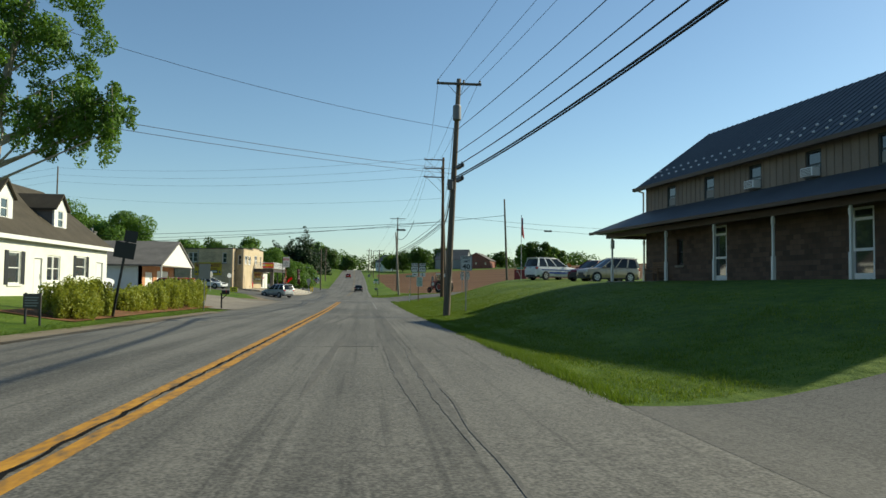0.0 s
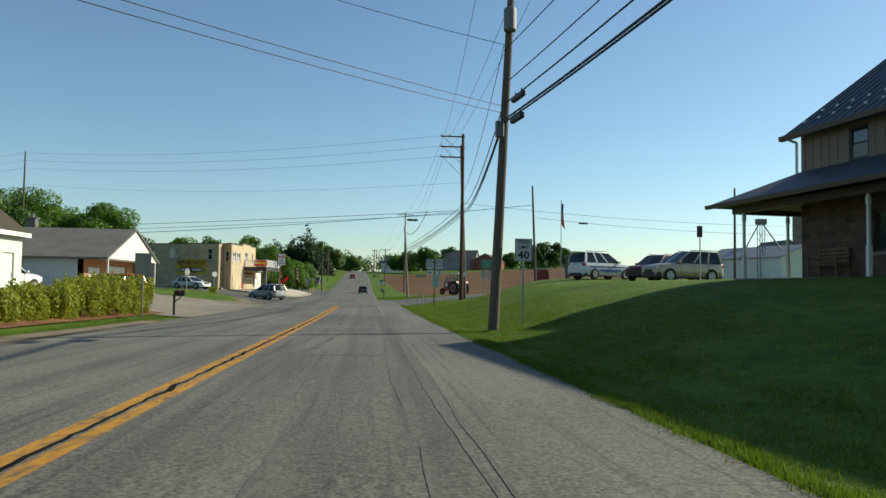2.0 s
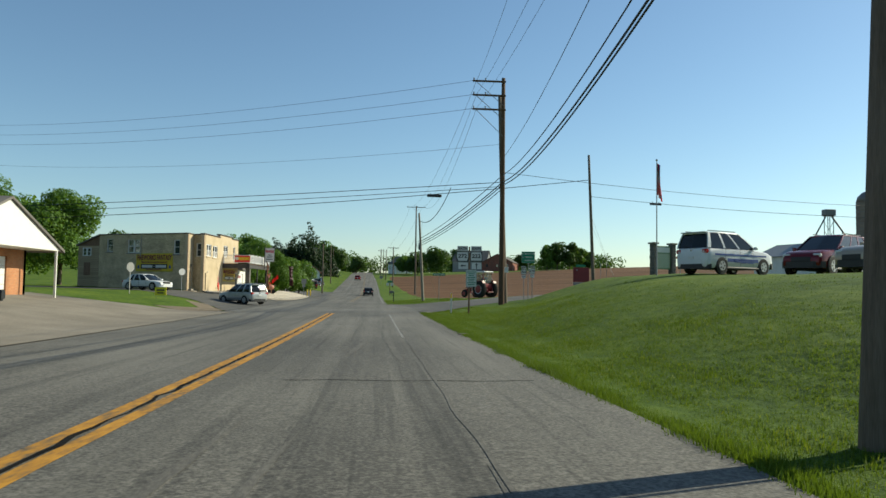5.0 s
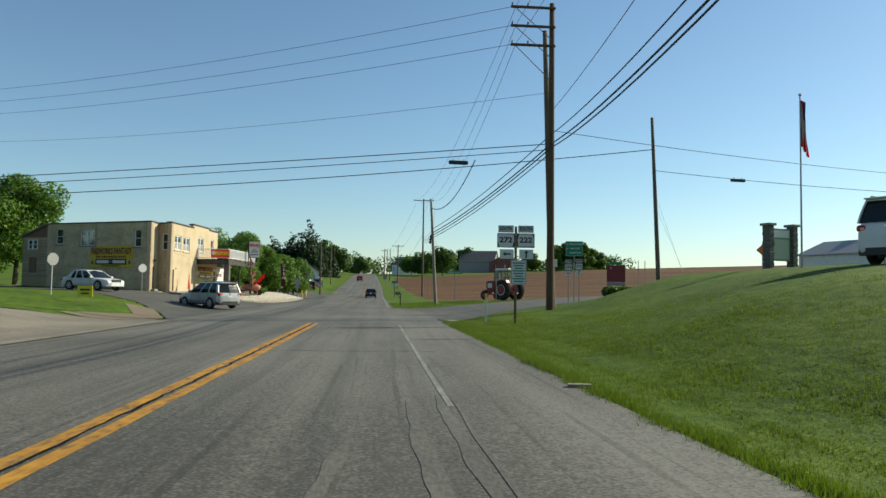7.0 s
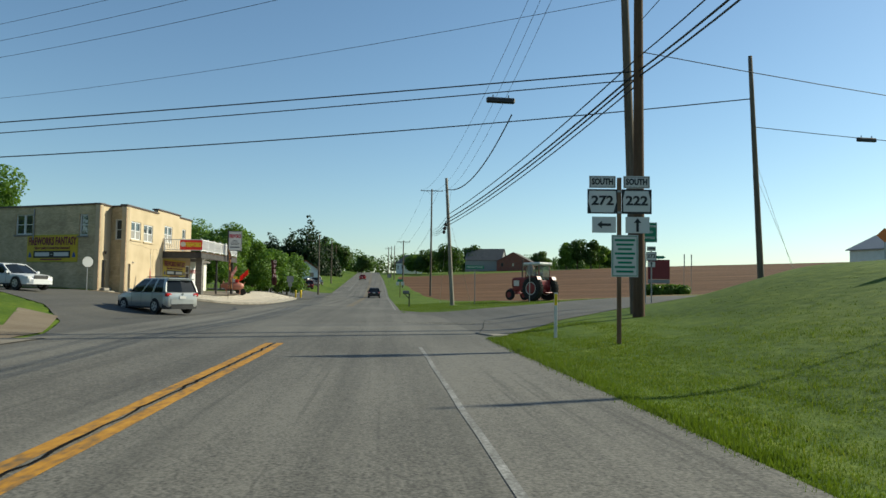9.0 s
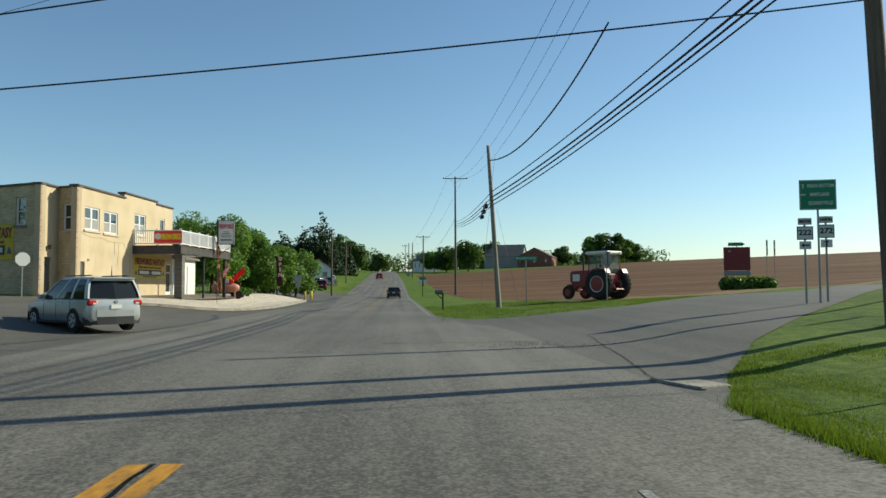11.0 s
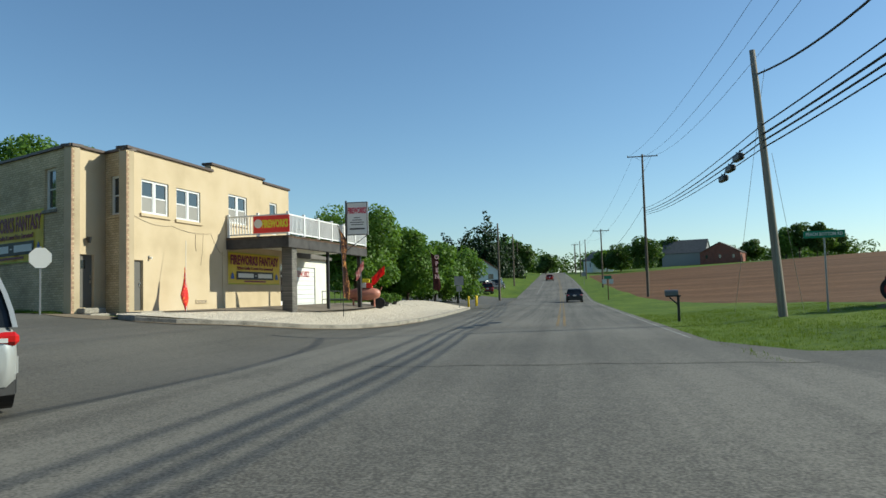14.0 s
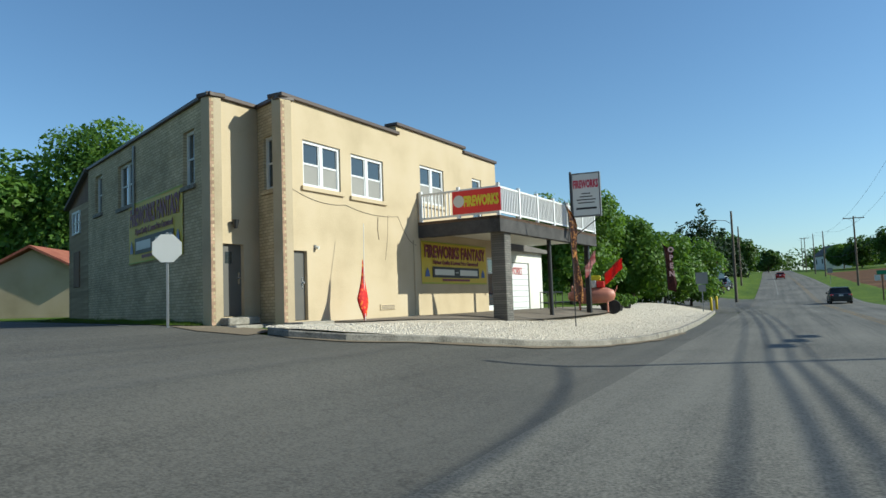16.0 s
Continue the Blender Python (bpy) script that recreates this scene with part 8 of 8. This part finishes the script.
tp = thing("painted_tyre", (x, y, z + 0.33), 20, "tyre with a pink painted rim standing upright", "tyre", rx=90)
part("tyre", lathe([(0.2, -0.1), (0.3, -0.11), (0.33, 0), (0.3, 0.11), (0.2, 0.1)], 20), RUBBER, tp)
part("rim", lathe([(0.03, -0.05), (0.2, -0.08), (0.2, 0.08), (0.03, 0.05)], 16), paint("pink_rim", (0.6, 0.1, 0.2), 0.5), tp)
# small flags on the far pillar
for k, (u, v, cl, dx, h0) in enumerate([(14.3, 3.1, "stripes", 0.6, 1.9), (15.9, 3.3, "red", 1.0, 1.7)]):
    x, y, z = on_walk(u, v)
    f = thing("hand_flag", (x, y, z + h0), 10, "striped flag on an angled staff" if k == 0 else "red flag on an angled staff", "flag")
    part("staff", R(((0, 0, -0.1), (dx, -0.2, 0.75), 0.014)), WOOD, f)
    bm = bmesh.new()
    stripes_ = [[bm.verts.new((dx * (0.25 + 0.75 * i / 6) + 0.05 * math.sin(i), -0.2 * (0.25 + 0.75 * i / 6) + 0.05 * math.sin(i * 1.4 + j), -0.1 + 0.85 * (0.25 + 0.75 * i / 6) - 0.5 * j / 3)) for j in range(4)] for i in range(7)]
    for a, b in zip(stripes_, stripes_[1:]):
        for j in range(3):
            bm.faces.new((a[j], a[j + 1], b[j + 1], b[j]))
    bmesh.ops.solidify(bm, geom=bm.faces[:], thickness=0.005)
    part("cloth", bm, BANNER_RED if k else mat("striped_cloth", ((0.5, 0.03, 0.04), (0.75, 0.72, 0.7)), 0.7, 0, 0.6, 9, 0, 0.2, stretch=(1, 1, 6), wear=0.1), f)
hr = thing("ramp_railing", (*on_walk(15.2, 0.9)[:2], 0.15), 85, "dark pipe handrail along the shed", "railing")
for k in range(4):
    part("post", R(((0.9 * k, 0, -0.1), (0.9 * k, 0, 0.95), 0.02)), BLACK, hr)
part("rail", R(((0, 0, 0.95), (2.7, 0, 0.95), 0.02), ((0, 0, 0.5), (2.7, 0, 0.5), 0.018)), BLACK, hr)
bollard = thing("bollard", (-10.6, 152.0, land(-10.6, 152.0)), 0, "yellow painted steel bollard", "bollard", "yellow bollards")
part("pipe", lathe([(0.09, -0.1), (0.09, 1.0), (0.07, 1.06), (0.02, 1.08)], 14), PLASTIC_YELLOW, bollard, smooth=True)
for x, y in ((-10.7, 158.5), (-10.9, 161.0)):
    copy_thing(bollard, pose(x, y, land(x, y)))

# ---- things at the white house's yard ----
def mailbox(x, y, rz, label, body=BLACK, post=BLACK):
    m_ = thing("mailbox", (x, y, land(x, y)), rz, label, "mailbox", "mailboxes")
    part("post", B((-0.05, 0.05, -0.05, 0.05, -0.2, 1.05), bevel=0.008), post, m_)
    bm = bmesh.new()
    rod(bm, (0.04, 0, 0.7), (0.34, 0, 0.98), 0.03)
    box(bm, -0.1, 0.5, -0.05, 0.05, 1.0, 1.06)
    part("bracket", bm, post, m_)
    pts = [(-0.1, 1.06), (0.1, 1.06), (0.1, 1.2), (0.07, 1.26), (0, 1.29), (-0.07, 1.26), (-0.1, 1.2)]
    part("box", prism(pts, 0.0, 0.52, plane="yz"), body, m_)
    part("flag", B((0.3, 0.33, -0.115, -0.105, 1.12, 1.32)), BANNER_RED, m_)
    return m_
mailbox(-9.7, 52.3, 0, "black mailbox on a black post", BLACK)
mailbox(2.3, 118.6, 180, "grey mailbox on a dark post beside the field", GREY_METAL)
ds = thing("leaning_sign", (-10.82, 33.5, land(-10.82, 33.5)), 0, "dark sign boards seen from behind on a leaning post", "road sign", ry=9)
part("post", B((-0.05, 0.05, -0.04, 0.04, -0.3, 3.85), bevel=0.006), BLACK, ds)
part("board", B((-0.46, 0.42, -0.065, -0.045, 2.62, 3.32), bevel=0.006), BLACK, ds)
part("board", B((-0.14, 0.40, -0.065, -0.045, 3.345, 3.85), bevel=0.006), BLACK, ds)
ys_ = thing("yard_sign", (-10.9, 25.8, land(-10.9, 25.8)), -12, "dark yard sign on short posts in the grass", "sign")
part("panel", B((-0.32, 0.32, -0.02, 0.02, 0.55, 1.05), bevel=0.01), paint("yard_sign_brown", (0.06, 0.045, 0.035), 0.6), ys_)
for x in (-0.26, 0.26):
    part("post", B((x - 0.03, x + 0.03, 0.021, 0.07, -0.2, 1.08)), BLACK, ys_)
for k in range(4):
    part("text_bar", B((-0.24, 0.24 - 0.05 * (k % 2), -0.026, -0.021, 0.90 - 0.09 * k, 0.94 - 0.09 * k)), ALU_BACK, ys_)
yl = thing("lawn_sign", (-14.4, 84.6, land(-14.4, 84.6)), -20, "yellow lawn sign on wire legs", "sign")
part("panel", B((-0.45, 0.45, -0.01, 0.01, 0.3, 0.85)), LETTER_YELLOW, yl)
part("text_bar", B((-0.3, 0.3, -0.016, -0.011, 0.6, 0.7)), BLACK, yl)
part("text_bar", B((-0.25, 0.25, -0.016, -0.011, 0.42, 0.5)), BLACK, yl)
for x in (-0.35, 0.35):
    part("leg", R(((x, 0.02, -0.1), (x, 0.02, 0.5), 0.008)), GREY_METAL, yl)
solo("wood_piece", prism([(0, 0), (0.33, 0.03), (0.35, 0.15), (0.2, 0.19), (0.02, 0.16)], 0.0, 0.045, plane="xy"), WOOD_PALE, "flat tan piece of broken board at the road's edge", "wood piece", pose(2.85, 56.8, land(2.85, 56.8) + 0.014, 0, 0, -10))

# ---- hall lawn: stone pillars, flagpole, farm ----
pil = thing("stone_gate_sign", (18.8, 79.2, land(18.8, 79.2)), 20, "green sign board between two stone pillars", "sign")
for x in (-1.35, 1.15):
    pillar = new("pillar")
    pillar.parent = pil
    for k in range(9):
        w = 0.26 + 0.03 * noise.noise(Vector((k * 1.7, x, 0)))
        part("stone", B((x - w, x + w, -w, w, 0.25 * k - 0.2, 0.25 * k + 0.046), bevel=0.03), BLOCK, pillar)
    part("cap", B((x - 0.36, x + 0.36, -0.36, 0.36, 2.05, 2.17), bevel=0.02), CONCRETE, pil)
part("board", B((-1.08, 0.88, -0.06, 0.06, 0.35, 1.95), bevel=0.02), paint("sage_sign", (0.20, 0.27, 0.16), 0.6), pil)
part("panel", B((-0.95, 0.75, -0.075, -0.061, 1.5, 1.85)), SIGN_WHITE, pil)
part("panel", B((-0.95, 0.75, -0.075, -0.061, 0.45, 1.4)), paint("pale_sage", (0.38, 0.42, 0.30), 0.6), pil)
pil.scale = (0.62, 0.8, 0.95)
fp = thing("flagpole", (15.6, 72.2, land(15.6, 72.2)), 0, "tall flagpole with a hanging striped flag", "flagpole")
part("pole", R(((0, 0, -0.2), (0, 0, 8.4), 0.05, 0.03)), GALV, fp)
bm = bmesh.new()
bmesh.ops.create_uvsphere(bm, u_segments=10, v_segments=6, radius=0.08, matrix=pose(0, 0, 8.45))
part("finial", bm, CHROME, fp)
for j in range(9):
    bm = bmesh.new()
    rows = [[bm.verts.new((0.04 + 0.36 * (u / 9) * (0.45 + 0.55 * i / 10), 0.10 * math.sin(u * 1.5 + 0.3 * i), 8.3 - 2.4 * i / 10 - 0.55 * (u / 9))) for u in (j, j + 1)] for i in range(11)]
    for a, b in zip(rows, rows[1:]):
        bm.faces.new((a[0], a[1], b[1], b[0]))
    bmesh.ops.solidify(bm, geom=bm.faces[:], thickness=0.006)
    part("stripe", bm, BANNER_RED if j % 2 == 0 else SIGN_WHITE, fp, "red flag stripe" if j % 2 == 0 else "white flag stripe")
bm = bmesh.new()
rows = [[bm.verts.new((0.05 + 0.20 * (j / 4), 0.10 * math.sin(j * 1.6 + 0.3 * i) - 0.03, 8.28 - 0.95 * i / 4 - 0.3 * (j / 4))) for j in range(5)] for i in range(5)]
for a, b in zip(rows, rows[1:]):
    for j in range(4):
        bm.faces.new((a[j], a[j + 1], b[j + 1], b[j]))
bmesh.ops.solidify(bm, geom=bm.faces[:], thickness=0.006)
part("canton", bm, BLUE_STRIPE, fp, "dark blue field of the flag")
fp.scale = (0.78, 0.78, 0.76)
# lot sign pole beside the tan car
lp = post_sign(18.2, 52.5, [board(0.32, 0.62, 2.75, BLACK)], -50, label="small dark sign on a slim post in the lot", top=3.0)

silo = thing("farm_silo", (96.0, 168.0, land(96, 168)), 0, "tall concrete farm silo with domed cap", "silo")
part("shaft", lathe([(2.3, -1), (2.3, 16.0), (2.25, 16.2)], 28), SILO, silo, smooth=False)
part("dome", lathe([(2.32, 16.2), (2.0, 17.3), (1.2, 18.1), (0.2, 18.5)], 28), GREY_METAL, silo, smooth=True)
for k in range(14):
    part("hoop", lathe([(2.3, 1 + 1.1 * k), (2.36, 1.02 + 1.1 * k), (2.36, 1.08 + 1.1 * k), (2.3, 1.1 + 1.1 * k)], 28), GREY_METAL, silo)
def barn(x, y, rz, w, l, e, p, wall_m, roof_m, label, name="barn", openings=0):
    b = thing(name, (x, y, land(x, y)), rz, label, "barn" if name == "barn" else "house")
    part("wall_shell", prism([(-w / 2, -1), (w / 2, -1), (w / 2, e), (0, p - 0.1), (-w / 2, e)], -l / 2, l / 2), wall_m, b)
    for s in (-1, 1):
        part("roof_slope", prism([(s * (w / 2 + 0.4), e - 0.4 * (p - e) / (w / 2)), (0, p), (0, p + 0.15), (s * (w / 2 + 0.4), e + 0.15 - 0.4 * (p - e) / (w / 2))], -l / 2 - 0.4, l / 2 + 0.4), roof_m, b)
    for k in range(openings):
        yy = -l / 2 + l * (k + 0.5) / openings
        wd = new("window")
        wd.parent = b
        part("pane", B((-w / 2 - 0.03, -w / 2 + 0.02, yy - 0.5, yy + 0.5, e * 0.4, e * 0.75)), GLASS, wd)
        part("window_frame", B((-w / 2 - 0.06, -w / 2 - 0.031, yy - 0.58, yy - 0.5, e * 0.38, e * 0.77), (-w / 2 - 0.06, -w / 2 - 0.031, yy + 0.5, yy + 0.58, e * 0.38, e * 0.77), (-w / 2 - 0.06, -w / 2 - 0.031, yy - 0.5, yy + 0.5, e * 0.75, e * 0.77)), WHITE, wd)
        xx = -w / 2 + w * (k + 0.5) / openings
        part("pane", B((xx - 0.45, xx + 0.45, -l / 2 - 0.03, -l / 2 + 0.02, e * 0.4, e * 0.75)), GLASS, wd)
    return b
ROOF_RUST = mat("rusty_metal_roof", ((0.20, 0.06, 0.04), (0.36, 0.14, 0.09)), 0.7, 0.1, 0.8, 12, 0.1, 0.3)
barn(112.0, 165.0, 35, 13, 20, 4.6, 8.0, GREY_METAL, ROOF_METAL, "grey farm shed with metal roof behind the lot", openings=3)
barn(86.0, 162.0, 0, 9, 10, 5.5, 9.0, ALU_BACK, ROOF_GREY, "grey barn beside the silo")
barn(80.0, 157.0, 15, 12, 22, 5.2, 7.6, WHITE_WALL, ALU_BACK, "long pale grey farm shed behind the lawn")
ld = thing("grain_leg", (76.0, 150.0, land(76, 150)), 0, "thin grain elevator tower with slanting spout", "tower")
for a, b in (((-0.5, -0.5), 0), ((0.5, -0.5), 0), ((0.5, 0.5), 0), ((-0.5, 0.5), 0)):
    part("leg", R(((a[0], a[1], -0.5), (a[0], a[1], 11.5), 0.07)), GREY_METAL, ld)
for k in range(7):
    for q in (-0.5, 0.5):
        part("strut", R(((q, q, 1.5 * k), (-q, q, 1.5 * k + 1.5), 0.04)), GREY_METAL, ld)
part("head", B((-0.9, 0.9, -0.7, 0.7, 11.5, 12.6), bevel=0.1), GREY_METAL, ld)
part("spout", R(((0.5, 0, 11.5), (6.5, 0, 3.5), 0.15)), GREY_METAL, ld)
part("spout", R(((-0.5, 0, 11.5), (-4.5, 0, 4.5), 0.12)), GREY_METAL, ld)
bs = thing("tall_sign", (62.0, 104.0, land(62, 104)), 30, "dark lot sign leaning on a pole", "sign")
part("pole", R(((0, 0, -0.3), (0.15, 0, 5.6), 0.08)), GREY_METAL, bs)
part("panel", B((-0.55, 0.75, -0.12, 0.12, 4.6, 7.2), bevel=0.03), GREY_METAL, bs)

# ---- far houses ----
barn(66.0, 418.0, -20, 16, 20, 4.2, 8.4, BRICK_RED, ROOF_GREY, "brick ranch house across the field", "house", 3)
barn(52.0, 426.0, 70, 15, 18, 5.2, 11.0, ALU_BACK, ROOF_GREY, "grey barn beside the brick house")
barn(12.5, 402.0, 20, 9, 10, 5.0, 8.6, WHITE, ROOF_GREY, "white farmhouse far up the hill", "house", 2)
barn(-17.2, 224.0, 10, 5.4, 9, 2.7, 4.6, VINYL, ROOF_RUST, "white shed with a rusty roof along the road", openings=2)
barn(-19.0, 234.0, 0, 3.0, 9, 2.9, 3.1, VINYL, WHITE, "white box trailer parked beside a shed")
barn(-47.6, 128.6, 26.5, 6.0, 7, 2.6, 4.1, STUCCO, ROOF_RUST, "low cream shed with rusty roof behind the shop", openings=0)
barn(-62.0, 84.0, 0, 8, 12, 3, 5.2, WHITE, ROOF_GREY, "small white house behind the lawn", "house", 2)
sgp = post_sign(-33.5, 114.2, [board(0.75, 0.9, 2.3, SIGN_WHITE), bars(2.5, 3, 0.5, BLACK, 0, 0.2, 0.08)], -60, label="white notice beside the side road", top=2.6)
st = thing("road_line", (0, 0, 0), 0, "white edge line of the side road", "road marking", kind="structure")
bm_pts = fine(L_FAR[5:8], 10)
me = ribbon("line", WHITE_LINE, [(x - 0.36, y - 0.72) for x, y in bm_pts], [(x - 0.30, y - 0.61) for x, y in bm_pts], land, 0.02, 1)
o = new("line", me)
o.parent = st

# cables, conduit and small fittings on the shop's front
def wall_wire(name, pts, r, label, mat_=CABLE, cat="cable"):
    cu = bpy.data.curves.new(name, "CURVE")
    cu.dimensions, cu.bevel_depth, cu.bevel_resolution = "3D", r, 1
    sp = cu.splines.new("POLY")
    sp.points.add(len(pts) - 1)
    for k, (u, z) in enumerate(pts):
        sp.points[k].co = (*(shop.matrix_basis @ Vector((u, -0.012, z))), 1)
    cu.materials.append(mat_)
    return tagged(new(name, cu), label, cat)


sagged = lambda u0, z0, u1, z1, s: [(u0 + (u1 - u0) * k / 8, z0 + (z1 - z0) * k / 8 - s * 4 * (k / 8) * (1 - k / 8)) for k in range(9)]
wall_wire("wall_cable", sagged(0.04, 4.05, 2.7, 3.72, 0.18) + sagged(2.7, 3.72, 5.5, 3.62, 0.12)[1:] + sagged(5.5, 3.62, 6.6, 2.75, 0.22)[1:], 0.005, "thin cable sagging across the shop front")
wall_wire("wall_cable", [(4.9, 3.6), (4.86, 2.9), (4.7, 2.2)], 0.004, "thin wire hanging down the shop front")
wall_wire("wall_conduit", [(6.42, 0.42), (6.42, 2.9)], 0.025, "painted conduit running up the shop front", STUCCO, "conduit")
wall_wire("wall_crack", [(4.35, 3.5), (4.32, 3.1), (4.38, 2.8)], 0.008, "dark crack in the stucco", WALK, "crack")
wl_ = thing("wall_lamp", (*shop_line(1.28, 0.0), 2.42), 85, "small white lamp beside the grey door", "wall lamp")
part("base", B((-0.05, 0.05, -0.03, -0.002, -0.06, 0.06), bevel=0.008), GREY_METAL, wl_)
bm = bmesh.new()
rod(bm, (0, -0.03, 0.0), (0.03, -0.12, -0.03), 0.035, 0.05)
part("shade", bm, WHITE, wl_)
vn = thing("wall_vent", (*shop_line(4.75, 0.0), 0.72), 85, "low grille set in the front wall", "vent")
part("frame", B((-0.42, 0.42, -0.03, -0.002, -0.09, 0.09), bevel=0.01), STUCCO, vn)
for k in range(3):
    part("slot", B((-0.35, 0.35, -0.036, -0.031, -0.06 + 0.045 * k, -0.04 + 0.045 * k)), WALK, vn)

# crumbs and dirt gathered along the kerb's foot
foot = fine(KERB[:9], 6)
tagged(new("gutter_dirt", ribbon("gutter_dirt", DIRT, [(x + 0.0, y - 0.0) for x, y in foot], [(x + 0.22 + 0.16 * noise.noise(Vector((x * 1.3, y * 1.3, 2))), y - 0.20 - 0.14 * noise.noise(Vector((x * 1.1, y * 1.1, 6)))) for x, y in foot], land, 0.03, 1)), "dirt gathered along the foot of the kerb", "dirt", kind="stuff")

# bare bricks on the two outer corners of the shop
CORNER_BRICK = mat("worn_corner_brick", ((0.36, 0.215, 0.145), (0.47, 0.35, 0.24)), 0.9, 0, 3, 40, 0.3, 0.2, vary=0.25)
long_brick = mesh_of(B((-0.004, 0.010, 0.0, 0.105, 0.0, 0.074)), "brick", CORNER_BRICK)
short_brick = mesh_of(B((-0.004, 0.010, 0.0, 0.052, 0.0, 0.074)), "brick", CORNER_BRICK)
for wall_, end in ((brick_wall, N_LEN), (side, SL)):
    part("end_face", B((end, end + 0.006, 0.108, 0.31, -0.4, 6.24)), STUCCO, wall_)
    for k in range(69):
        for me_, yb in ((long_brick if k % 2 else short_brick, 0.002),):
            o = new("brick", me_)
            o.parent = wall_
            o.matrix_basis = pose(end, yb, 0.34 + 0.085 * k)
